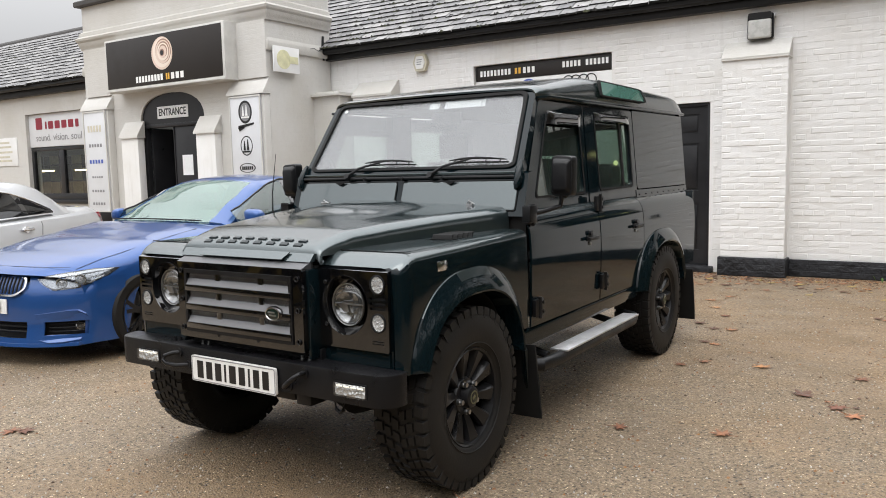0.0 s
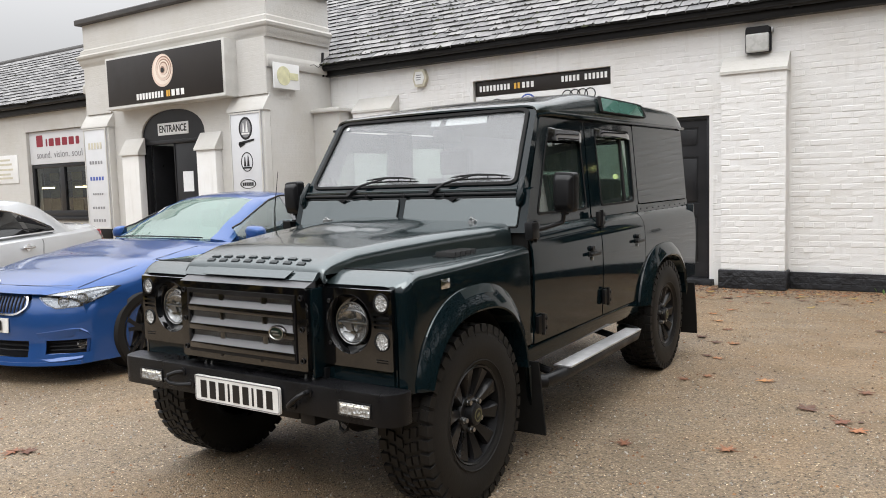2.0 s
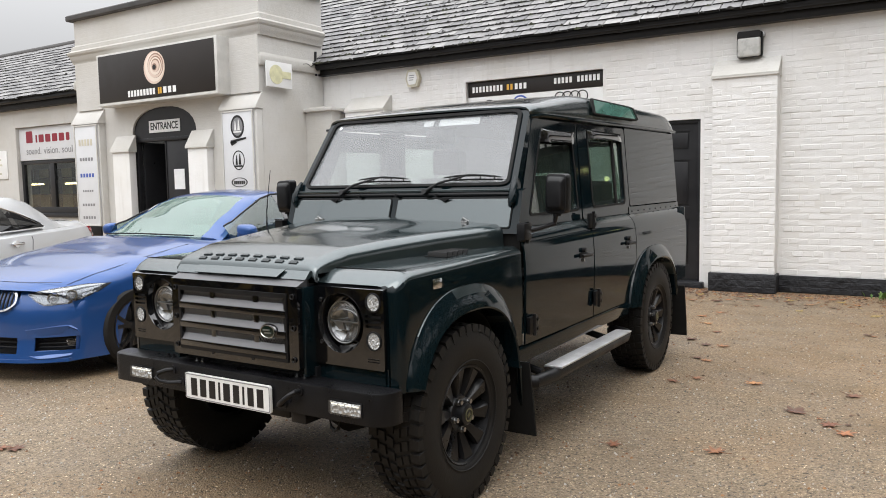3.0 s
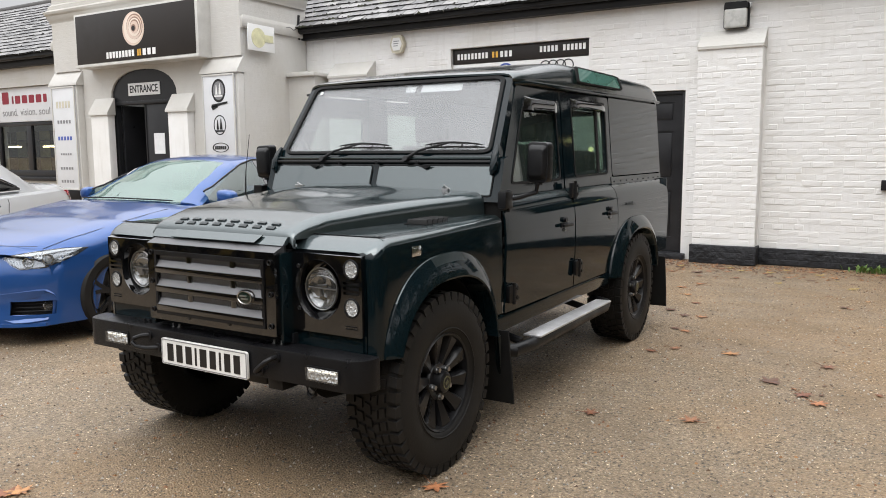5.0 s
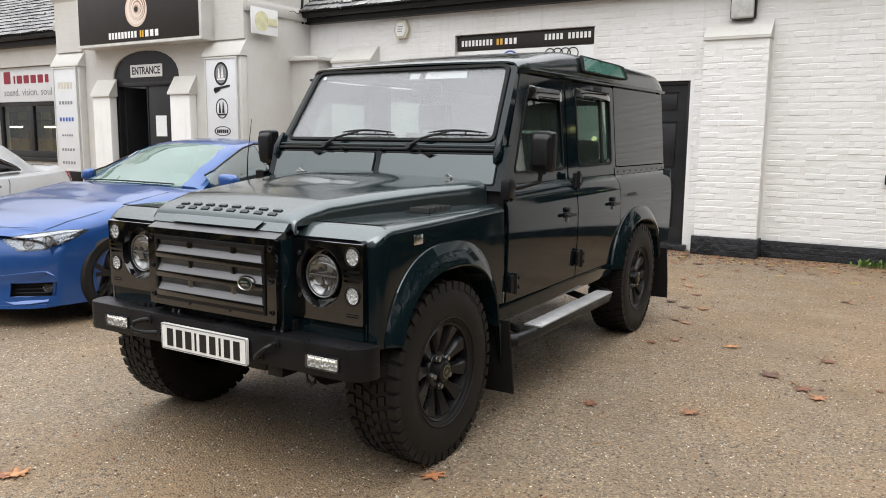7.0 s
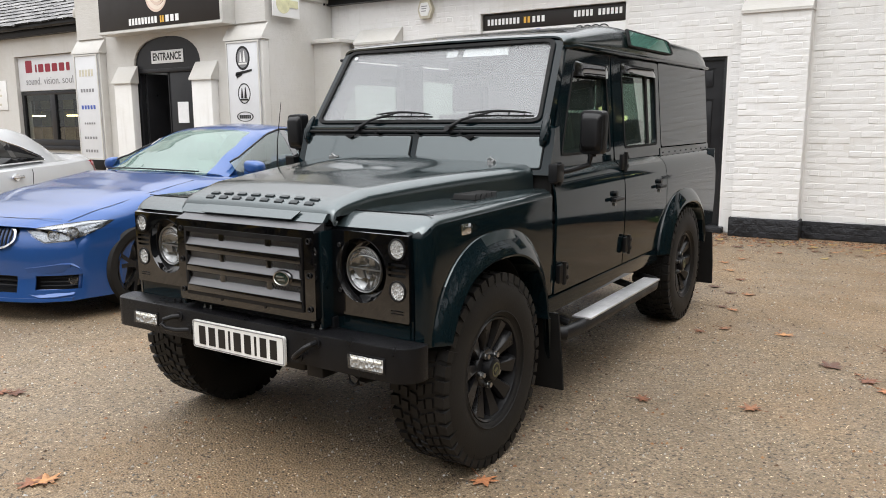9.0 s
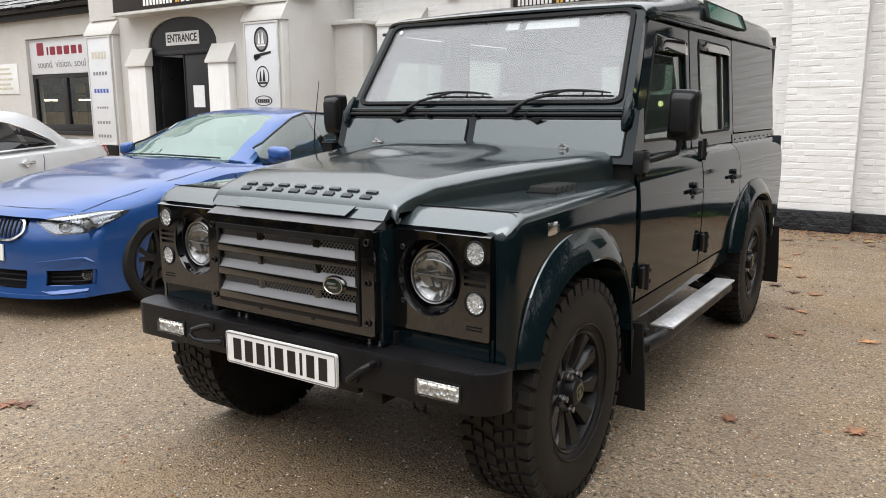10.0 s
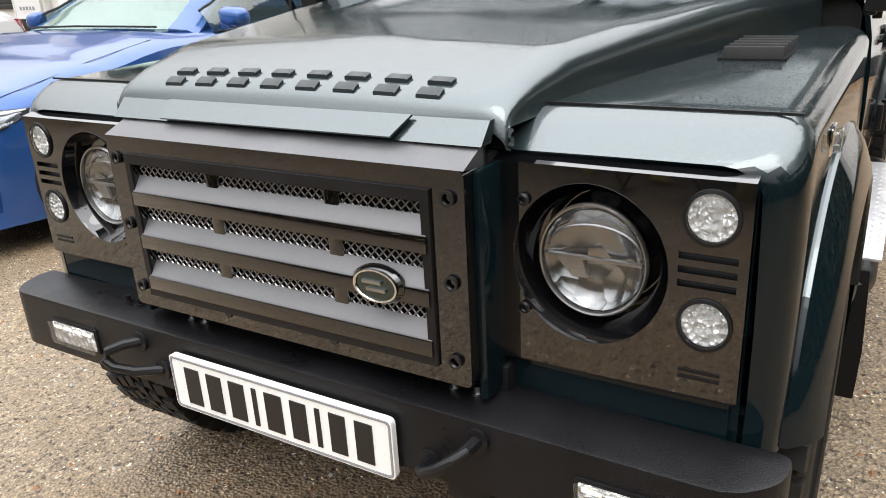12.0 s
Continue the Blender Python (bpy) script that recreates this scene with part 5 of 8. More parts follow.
def bumper(car):
    outline = rounded([(-0.868, -0.53), (-0.828, -0.598), (0.838, -0.598), (0.895, -0.540), (0.895, -0.475), (0.78, -0.475), (0.64, -0.47), (-0.62, -0.47), (-0.76, -0.475), (-0.868, -0.475)], [0.03, 0.04, 0.04, 0.03, 0.02, 0.02, 0.02, 0.02, 0.02, 0.02])
    b = part("front_bumper", plate(outline, [], 0.128, 0.008, lambda u, v, d: (u, v, 0.503 + d)), POWDER, car, "flat black winch-style steel bumper")
    for s in (-1, 1):
        x0, x1 = (0.610, 0.782) if s > 0 else (-0.690, -0.525)
        lp = part("lamp_recess", box(x0, x1, -0.602, -0.596, 0.530, 0.590, 0.004), SATIN, b)
        part("running_lamp", box(x0 + 0.008, x1 - 0.008, -0.605, -0.601, 0.537, 0.583, 0.003), RUNNING, lp, "lit rectangular running lamp")
        for k in range(4):
            xa = x0 + 0.012 + k * (x1 - x0 - 0.024) / 4
            part("led", box(xa + 0.003, xa + (x1 - x0 - 0.024) / 4 - 0.003, -0.6075, -0.604, 0.571, 0.577, 0.002), LED, lp)
        part("lamp_cover", box(x0 + 0.004, x1 - 0.004, -0.613, -0.611, 0.534, 0.586), LENS, lp, shadow=False)
    # recovery loops: one bowed sideways, one set across
    loops = ([(-0.372, -0.598, 0.597), (-0.392, -0.625, 0.597), (-0.422, -0.645, 0.585), (-0.430, -0.650, 0.567), (-0.412, -0.645, 0.550), (-0.365, -0.628, 0.543), (-0.312, -0.598, 0.545)],
             [(0.350, -0.598, 0.534), (0.353, -0.630, 0.536), (0.370, -0.645, 0.545), (0.400, -0.650, 0.566), (0.428, -0.645, 0.588), (0.442, -0.630, 0.598), (0.445, -0.598, 0.600)])
    for q in loops:
        hk = tube(q, 0.0105, 10)
        for p in (q[0], q[-1]):
            cyl((p[0], -0.594, p[2]), (p[0], -0.604, p[2]), 0.021, 14, bm=hk)
        part("recovery_loop", hk, SATIN, b, "black steel recovery loop")
    for x in (-0.50, -0.46, -0.29, -0.25, 0.36, 0.405):
        bt = cyl((x, -0.525, 0.63), (x, -0.525, 0.634), 0.010, 12)
        cyl((x, -0.525, 0.634), (x, -0.525, 0.646), 0.0065, 6, bm=bt)
        part("bolt", bt, STEEL if abs(x) < 0.45 else SATIN, b)
    sh = box(0.16, 0.30, -0.52, -0.42, 0.44, 0.50, 0.01)
    part("tow_bracket", sh, SATIN, b)
    part("tow_ring", tube([(0.580, -0.54, 0.508), (0.555, -0.54, 0.480), (0.560, -0.54, 0.450), (0.580, -0.54, 0.438), (0.600, -0.54, 0.450), (0.605, -0.54, 0.480), (0.580, -0.54, 0.508)], 0.008, 8), SATIN, b)
    part("tow_bracket", box(0.365, 0.450, -0.575, -0.46, 0.452, 0.504, 0.006), SATIN, b)
    part("tow_bracket", box(-0.34, -0.20, -0.52, -0.42, 0.45, 0.50, 0.01), SATIN, b)
    np = part("number_plate", plate(rounded(rect(-0.262, 0.290, 0.486, 0.602), 0.012), [], 0.012, 0.0, on_y(-0.618)), PLATE, car, "white plate with black bars in place of characters")
    part("plate_border", plate(rounded(rect(-0.259, 0.287, 0.489, 0.599), 0.010), [rounded(rect(-0.255, 0.283, 0.493, 0.595), 0.008)], 0.0015, 0.0, on_y(-0.6195)), GREYINK, np)
    widths = [0.040, 0.040, 0.040, 0.011, 0.042, 0.038, 0.011, 0.036, 0.038]
    x = 0.014 - (sum(widths) + 8 * 0.0215) / 2
    for w in widths:
        part("plate_mark", box(x, x + w, -0.620, -0.618, 0.504, 0.582, 0.0), INK, np)
        x += w + 0.0215
    return b


def wheel_meshes():
    """Meshes of one wheel round the local x axis; +x is its outer face."""
    R = 0.402
    tyre = lathe([(-0.115, 0.225), (-0.130, 0.25), (-0.138, 0.30), (-0.134, 0.35), (-0.122, 0.384), (-0.09, 0.3925), (0.09, 0.3925), (0.122, 0.384), (0.134, 0.35), (0.138, 0.30), (0.133, 0.25), (0.120, 0.222), (0.105, 0.212)], 72)
    # raised ring on the sidewall
    lathe([(0.1325, 0.238), (0.1360, 0.241), (0.1360, 0.243), (0.1335, 0.246)], 64, bm=tyre)
    rnd = random.Random(4)
    lugs = bmesh.new()

    def lug(a0, a1, x0, x1, r0, r1, skew=0.0):
        vs = []
        for r, k in ((r0, 1.0), (r1, 0.86)):
            am, hw = (a0 + a1) / 2, (a1 - a0) / 2 * k
            xm, hx = (x0 + x1) / 2, (x1 - x0) / 2 * k
            for da, dx in ((-hw, -hx), (hw, -hx), (hw, hx), (-hw, hx)):
                a = am + da + skew * dx
                vs.append(lugs.verts.new((xm + dx, r * math.cos(a), r * math.sin(a))))
        for f in ((4, 5, 6, 7), (0, 1, 5, 4), (1, 2, 6, 5), (2, 3, 7, 6), (3, 0, 4, 7)):
            lugs.faces.new([vs[i] for i in f])

    def side_lug(a0, a1, s, r0, r1, depth, skew):
        vs = []
        for base in (0, 1):
            for a, r in ((a0, r0), (a1, r0), (a1 + skew, r1), (a0 + skew, r1)):
                t = (r - 0.30) / 0.09
                xx = 0.1365 - 0.018 * max(0, t) ** 2.2 + depth * base
                vs.append(lugs.verts.new((s * xx, r * math.cos(a), r * math.sin(a))))
        for f in ((4, 5, 6, 7), (0, 1, 5, 4), (1, 2, 6, 5), (2, 3, 7, 6), (3, 0, 4, 7)):
            lugs.faces.new([vs[i] for i in f])

    n = 42
    for k in range(n):
        a = 2 * math.pi * k / n
        st = 2 * math.pi / n
        for s in (-1, 1):
            o = st / 2 if s < 0 else 0
            lug(a + o, a + o + st * 0.78, min(s * 0.083, s * 0.133), max(s * 0.083, s * 0.133), 0.368, R, 0.25 * s)
            side_lug(a + o, a + o + st * (0.78 if k % 2 else 0.62), s, 0.352 if k % 2 else 0.364, 0.392, 0.004, 0.02)
            lug(a + o + st * 0.25, a + o + st * 0.98, min(s * 0.042, s * 0.076), max(s * 0.042, s * 0.076), 0.385, R, -0.5 * s)
        lug(a + st * 0.1, a + st * 0.82, -0.034, 0.002, 0.385, R, 0.9)
        lug(a + st * 0.5, a + st * 1.22, 0.004, 0.036, 0.385, R, -0.9)
    # rim: barrel, lip, saw-tooth spokes
    rim = lathe([(0.108, 0.213), (0.117, 0.221), (0.122, 0.217), (0.116, 0.208), (0.070, 0.199), (0.0, 0.193), (-0.10, 0.20), (-0.115, 0.228)], 56)
    spokes = []
    ns = 10
    for k in range(ns):
        a = 2 * math.pi * k / ns
        b = bmesh.new()
        rows = []
        for r, xo, hw, tw in ((0.068, 0.074, 0.27, 0.0), (0.11, 0.086, 0.225, 0.02), (0.155, 0.098, 0.215, 0.04), (0.190, 0.106, 0.225, 0.05), (0.205, 0.108, 0.235, 0.05)):
            row = []
            for da, dx in ((-hw, -0.022), (-hw * 0.86, -0.003), (hw * 0.42, 0.004), (hw * 0.62, -0.004), (hw * 0.92, -0.046), (hw * 0.7, -0.060), (-hw * 0.7, -0.060)):
                aa = a + tw + da
                row.append((xo + dx, r * math.cos(aa), r * math.sin(aa)))
            rows.append(row)
        loft(rows, closed=True, caps=True, bm=b)
        spokes.append(b)
    hub = lathe([(0.03, 0.088), (0.070, 0.086), (0.082, 0.078), (0.086, 0.060), (0.086, 0.052), (0.105, 0.050), (0.122, 0.046), (0.128, 0.036), (0.128, 0.0)], 36)
    cap = lathe([(0.128, 0.030), (0.1305, 0.030), (0.1305, 0.024), (0.128, 0.024)], 28)
    box(0.128, 0.1305, -0.012, 0.012, -0.006, 0.006, bm=cap)
    nuts = []
    for k in range(5):
        a = 2 * math.pi * k / 5 + 0.35
        q = (0.067 * math.cos(a), 0.067 * math.sin(a))
        b = cyl((0.082, *q), (0.098, *q), 0.0145, 12)
        cyl((0.098, *q), (0.112, *q), 0.0115, 6, bm=b)
        nuts.append(b)
    inner = lathe([(-0.11, 0.20), (-0.02, 0.20), (-0.02, 0.0)], 40)
    disc = lathe([(0.0, 0.05), (0.0, 0.155), (-0.018, 0.155), (-0.018, 0.05)], 40)
    return tyre, lugs, rim, spokes, hub, cap, nuts, inner, disc


def wheel(car, m, proto=None):
    if proto is None:
        tyre, lugs, rim, spokes, hub, cap, nuts, inner, disc = wheel_meshes()
        w = part("wheel", inner, UNDER, car, "black saw-tooth alloy wheel with a chunky off-road tyre")
        w.matrix_basis = m
        part("tyre", tyre, TYRE, w, "dusty all-terrain tyre", 40)
        tagged(part("tread", lugs, TYRE, w, "", 30), kind="stuff")
        part("rim", rim, RIM, w)
        for b in spokes:
            part("spoke", b, RIM, w, "", 25)
        part("hub", hub, RIM, w)
        part("hub_cap_mark", cap, BADGERING, w, "dull brass ring on the hub cap")
        for b in nuts:
            part("wheel_nut", b, STEEL, w)
        part("brake_disc", disc, STEEL, w)
        return w
    w = proto.copy()
    scene.collection.objects.link(w)
    w.matrix_basis = m
    for o in proto.children:
        c = o.copy()
        scene.collection.objects.link(c)
        c.parent = w
    return w


def glass_x(z):
    return 0.798 - (z - 1.185) * 0.088


def on_side(s, inset=0.0):
    """Places a sheet on the leaning upper body side: u is y, v is z, the depth goes inwards."""
    return lambda u, v, d: (s * (glass_x(v) - inset - d), u, v)


def door(car, s, y0, y1, frame, pane, low, steps, name):
    dr = part(name, side_skin(y0, y1, s, low, steps), GREEN, car)
    lit_on_top(dr, 0.55)
    up = part("window_frame", plate(rounded(frame, 0.02), [rounded(pane, 0.035)], 0.028, 0.0, on_side(s)), GREEN, dr)
    seal = [((p[0] - sum(q[0] for q in pane) / 4) * 1.045 + sum(q[0] for q in pane) / 4, (p[1] - sum(q[1] for q in pane) / 4) * 1.06 + sum(q[1] for q in pane) / 4) for p in pane]
    part("window_seal", plate(rounded(seal, 0.04), [rounded(pane, 0.035)], 0.008, 0.0, on_side(s, -0.004)), RUBBER, dr)
    part("window_pane", plate(rounded(pane, 0.036), [], 0.005, 0.0, on_side(s, 0.014)), FILMGLASS, dr, "dark reflecting side window", shadow=False)
    return dr


def wind_deflector(dr, s, y0, y1, z0, z1, rake):
    """A tinted visor that bulges out over the top of a side window."""
    place, rows = on_side(s), []
    for k in range(13):
        f = k / 12
        end = min(1.0, f / 0.10, (1 - f) / 0.06)
        y = y0 + (y1 - y0) * f
        rows.append([place(y + rake * (z - z0), z, -out * (0.25 + 0.75 * end)) for z, out in ((z1, 0.004), (z1 - 0.012, 0.016), ((z0 + z1) / 2, 0.022), (z0 + 0.006, 0.026), (z0, 0.025), (z0, 0.018), (z1 - 0.012, 0.006))])
    part("wind_deflector", loft(rows, closed=True, caps=True), GLOSS, dr, "dark wind deflector over the window")


def door_handle(dr, s, y, z):
    b = box(s * 0.874, s * 0.882, y - 0.060, y + 0.050, z - 0.016, z + 0.014, 0.004)
    box(s * 0.890, s * 0.908, y - 0.080, y + 0.070, z - 0.011, z + 0.009, 0.007, 3, bm=b)
    for dy in (-0.035, 0.045):
        cyl((s * 0.876, y + dy, z - 0.001), (s * 0.896, y + dy, z - 0.001), 0.009, 10, bm=b)
    cyl((s * 0.874, y - 0.015, z + 0.030), (s * 0.893, y - 0.015, z + 0.030), 0.015, 14, bm=b)
    part("door_handle", b, SATIN, dr, "black door handle with a lock barrel")
    part("lock_barrel", cyl((s * 0.874, y - 0.015, z - 0.030), (s * 0.884, y - 0.015, z - 0.030), 0.010, 12), STEEL, dr)


def hinge(dr, s, y, z, x=0.876):
    b = box(s * x, s * (x + 0.022), y - 0.055, y + 0.045, z - 0.045, z + 0.045, 0.006)
    cyl((s * (x + 0.022), y - 0.005, z - 0.055), (s * (x + 0.022), y - 0.005, z + 0.055), 0.011, 12, bm=b)
    cyl((s * (x + 0.02), y + 0.028, z + 0.024), (s * (x + 0.030), y + 0.028, z + 0.024), 0.010, 6, bm=b)
    cyl((s * (x + 0.02), y + 0.028, z - 0.024), (s * (x + 0.030), y + 0.028, z - 0.024), 0.010, 6, bm=b)
    part("hinge", b, SATIN, dr, "black bolted door hinge")


def mirror(car, s):
    c = Vector((s * 0.990, 0.79, 1.360))
    head = plate(rounded([(-0.066, -0.105), (0.060, -0.105), (0.066, 0.098), (-0.060, 0.104)], 0.028, 5), [], 0.06, 0.018, lambda u, v, d: (c.x + s * u, c.y - d + 0.03, c.z + v))
    mr = part("door_mirror", head, SATIN, car, "black plastic door mirror")
    shell = loft([[tuple(c + Vector((s * x * k, yo, z * k))) for x, z in rounded([(-0.066, -0.105), (0.060, -0.105), (0.066, 0.098), (-0.060, 0.104)], 0.028, 5)] for k, yo in ((0.86, -0.028), (0.80, -0.038), (0.66, -0.050), (0.60, -0.052))], closed=True, caps=True)
    part("mirror_back", shell, SATIN, mr)
    part("mirror_face", plate(rounded([(-0.056, -0.094), (0.052, -0.094), (0.056, 0.088), (-0.052, 0.092)], 0.022, 5), [], 0.004, 0.0, lambda u, v, d: (c.x + s * u, c.y + 0.031 + d, c.z + v)), MIRROR, mr)
    arm = tube([(s * 0.86, 0.66, 1.170), (s * 0.90, 0.72, 1.180), (s * 0.97, 0.79, 1.205), (s * 0.985, 0.79, 1.27)], 0.013, 10)
    box(s * 0.845, s * 0.895, 0.59, 0.67, 1.13, 1.215, 0.008, bm=arm)
    cyl((s * 0.985, 0.79, 1.245), (s * 0.985, 0.79, 1.27), 0.022, 12, bm=arm)
    part("mirror_arm", arm, SATIN, mr)


SCREEN_LOW, SCREEN_HIGH = Vector((0, 0.690, 1.378)), Vector((0, 0.985, 1.835))


def on_screen(off=0.0):
    """Places a sheet on the leaning windscreen: u is x, v runs 0 to 1 up it, the depth goes inwards."""
    run = SCREEN_HIGH - SCREEN_LOW
    nrm = Vector((0, run.z, -run.y)).normalized()
    return lambda u, v, d: tuple(SCREEN_LOW + run * v + nrm * (d + off) + Vector((u, 0, 0)))


def windscreen(car):
    place = on_screen()
    outer = rounded([(-0.79, 0.0), (0.79, 0.0), (0.735, 1.0), (-0.735, 1.0)], [0.02, 0.02, 0.10, 0.10], 6)
    hole = rounded([(-0.725, 0.085), (0.725, 0.085), (0.675, 0.93), (-0.675, 0.93)], 0.06, 6)
    # v runs in fractions: rounded corners stay round enough at this size
    w = part("windscreen_frame", plate(outer, [hole], 0.05, 0.0, place), GREEN, car, "dark windscreen frame")
    seal = rounded([(-0.745, 0.055), (0.745, 0.055), (0.695, 0.965), (-0.695, 0.965)], 0.07, 6)
    part("screen_seal", plate(seal, [hole], 0.012, 0.0, on_screen(-0.010)), RUBBER, w, "thick black rubber seal")
    part("screen_glass", plate(rounded([(-0.73, 0.08), (0.73, 0.08), (0.68, 0.935), (-0.68, 0.935)], 0.06, 6), [], 0.006, 0.0, on_screen(0.004)), SCREEN, w, "hazy grey windscreen", shadow=False)
    part("paper_disc", plate(rect(0.02, 0.09, 0.84, 0.91), [], 0.001, 0.0, on_screen(0.012)), PAPER, w)
    part("sun_strip_label", plate([(0.13, 0.835), (0.42, 0.835), (0.41, 0.925), (0.135, 0.925)], [], 0.001, 0.0, on_screen(0.012)), PAPER, w, "pale paper behind the glass")
    part("sticker", plate(circle((-0.64, 0.88), 0.012, 14, 1.8), [], 0.001, 0.0, on_screen(0.001)), PAPER, w)
    for s in (-1, 1):
        arm = tube([(s * 0.775, 0.655, 1.295), (s * 0.782, 0.658, 1.32), (s * 0.785, 0.668, 1.36), (s * 0.782, 0.695, 1.41), (s * 0.778, 0.715, 1.445)], [0.010, 0.021, 0.025, 0.021, 0.008], 10)
        part("frame_bracket", arm, GREEN, w, "painted bracket at the screen corner")
    part("frame_peg", cyl((-0.735, 0.965, 1.775), (-0.775, 0.96, 1.775), 0.008, 8), PLASTIC, w)
    # bulkhead below the screen, with two flap panels
    bk = loft([[(x, 0.618, 1.16), (x, 0.668, 1.30), (x, 0.684, 1.378), (x, 0.73, 1.388), (x, 0.76, 1.16)] for x in (-0.835, -0.79, 0.79, 0.835)], closed=True, caps=True)
    b = part("bulkhead", bk, GREEN, car)
    for x0, x1 in ((-0.782, -0.025), (0.025, 0.782)):
        f = plate(rounded(rect(x0, x1, 1.19, 1.338), 0.014), [], 0.010, 0.004, lambda u, v, d: (u, 0.667 - d + (v - 1.30) * 0.34, v))
        fl = part("vent_flap", f, GREEN_SKYLIT, b, "flush ventilation flap", 12)
        part("flap_seal", plate(rounded(rect(x0 - 0.004, x1 + 0.004, 1.186, 1.342), 0.016), [rounded(rect(x0, x1, 1.19, 1.338), 0.014)], 0.006, 0.0, lambda u, v, d: (u, 0.667 - d + (v - 1.30) * 0.34, v)), RUBBER, fl)
        xm = (x0 + x1) / 2 - 0.05
        part("flap_catch", plate([(xm - 0.045, 1.345), (xm + 0.045, 1.345), (xm, 1.322)], [], 0.012, 0.0, lambda u, v, d: (u, 0.664 - d, v)), PLASTIC, fl)
    rail = tube([(-0.77, 0.668, 1.362), (0.77, 0.668, 1.362)], 0.009, 8)
    part("wiper_rail", rail, SATIN, b)
    part("scuttle_strip", box(-0.78, 0.78, 0.672, 0.690, 1.374, 1.390, 0.005), GREEN_SKYLIT, b, "painted strip under the windscreen")
    for x in (-0.26, 0.02, 0.30):
        part("rail_boss", cyl((x, 0.675, 1.36), (x, 0.650, 1.358), 0.014, 10, 0.009), PLASTIC, b)
    for x in (-0.39, 0.225):
        base = Vector((x, 0.672, 1.372))
        run = (SCREEN_HIGH - SCREEN_LOW)
        nrm = Vector((0, run.z, -run.y)).normalized() * -1
        p = lambda dx, v: SCREEN_LOW + run * v + nrm * 0.03 + Vector((x + dx, 0, 0))
        ab = tube([base, base + Vector((0.01, -0.02, 0.010)), p(0.07, 0.06), p(0.25, 0.150)], [0.014, 0.011, 0.007, 0.005], 8)
        cyl(base + Vector((0, 0.01, -0.012)), base + Vector((0, -0.03, 0.008)), 0.017, 12, bm=ab)
        wp = part("wiper", ab, PLASTIC, b, "black wiper arm with a blade")
        # rubber lip, steel frame above it and the claws between them
        blade = tube([p(0.09, 0.118) - nrm * 0.020, p(0.26, 0.124) - nrm * 0.020, p(0.475, 0.116) - nrm * 0.020], 0.005, 6)
        tube([p(0.10, 0.124), p(0.18, 0.142), p(0.27, 0.150), p(0.37, 0.142), p(0.47, 0.122)], [0.003, 0.006, 0.007, 0.006, 0.003], 6, bm=blade)
        for dx in (0.13, 0.20, 0.33, 0.42):
            tube([p(dx, 0.119) - nrm * 0.018, p(dx + 0.012, 0.139)], 0.004, 5, bm=blade)
        part("blade", blade, RUBBER, wp)


def roof_section(y):
    zg = 1.790 + 0.012 * (y - 0.95)
    t = max(0.0, min(1.0, (y - 0.93) / 0.92))
    lead = 1 - max(0.0, min(1.0, (y - 0.962) / 0.07))
    zt = 1.850 + 0.116 * (t * t * (3 - 2 * t)) ** 0.8 - 0.014 * lead * lead
    e = min(1.0, max(0.0, y - 3.45) / 0.26)
    zt -= 0.115 * (1 - math.sqrt(1 - e * e))
    half = [(0.758, zg), (0.763, zg + 0.012), (0.762, zg + (zt - zg) * 0.28), (0.754, zg + (zt - zg) * 0.55), (0.738, zg + (zt - zg) * 0.76), (0.706, zg + (zt - zg) * 0.90), (0.66, zg + (zt - zg) * 0.965), (0.58, zt - 0.001), (0.40, zt + 0.003), (0.20, zt + 0.005)]
    full = [(x, z) for x, z in half] + [(0.0, zt + 0.006)] + [(-x, z) for x, z in reversed(half)]
    k = 1.0 - 0.012 * max(0, (1.2 - y)) - 0.02 * e * e - 0.038 * (max(0.0, 1.06 - y) / 0.12) ** 1.5
    return [(x * k, y, z) for x, z in full]


def roof(car):
    ys = [0.962, 0.966, 0.972, 0.98, 0.99, 1.02, 1.06] + [1.12 + 0.07 * k for k in range(33)] + [3.46, 3.53, 3.59, 3.64, 3.675, 3.695, 3.706, 3.71]
    r = part("roof", thick(loft([roof_section(y) for y in ys]), 0.01), GREEN_SKYLIT, car, "roof panel beaded with rain")
    for s in (-1, 1):
        gt = tube([(s * 0.738, 0.975, 1.776), (s * 0.764, 1.07, 1.786), (s * 0.770, 2.2, 1.800), (s * 0.766, 3.70, 1.818)], 0.010, 8)
        part("rain_gutter", gt, GREEN, r)
        sk = on_roof(s)
        out = rounded([(1.80, 0.20), (2.68, 0.20), (2.64, 0.84), (1.83, 0.84)], [0.05, 0.08, 0.08, 0.05], 5)
        inn = rounded([(1.825, 0.25), (2.65, 0.25), (2.61, 0.80), (1.85, 0.80)], [0.04, 0.07, 0.07, 0.04], 5)
        part("alpine_seal", plate(out, [inn], -0.012, 0.0, sk), RUBBER, r)
        part("alpine_window", plate(inn, [], -0.006, 0.0, sk), ALPINE, r, "narrow green-tinted roof window")
    return r


def lerp_flank(v):
    keys = [(0.0, 0.760), (0.28, 0.762), (0.55, 0.754), (0.76, 0.738), (0.90, 0.706), (1.0, 0.60)]
    for (a, p), (b, q) in zip(keys, keys[1:]):
        if v <= b:
            return p + (q - p) * (v - a) / (b - a)
    return keys[-1][1]


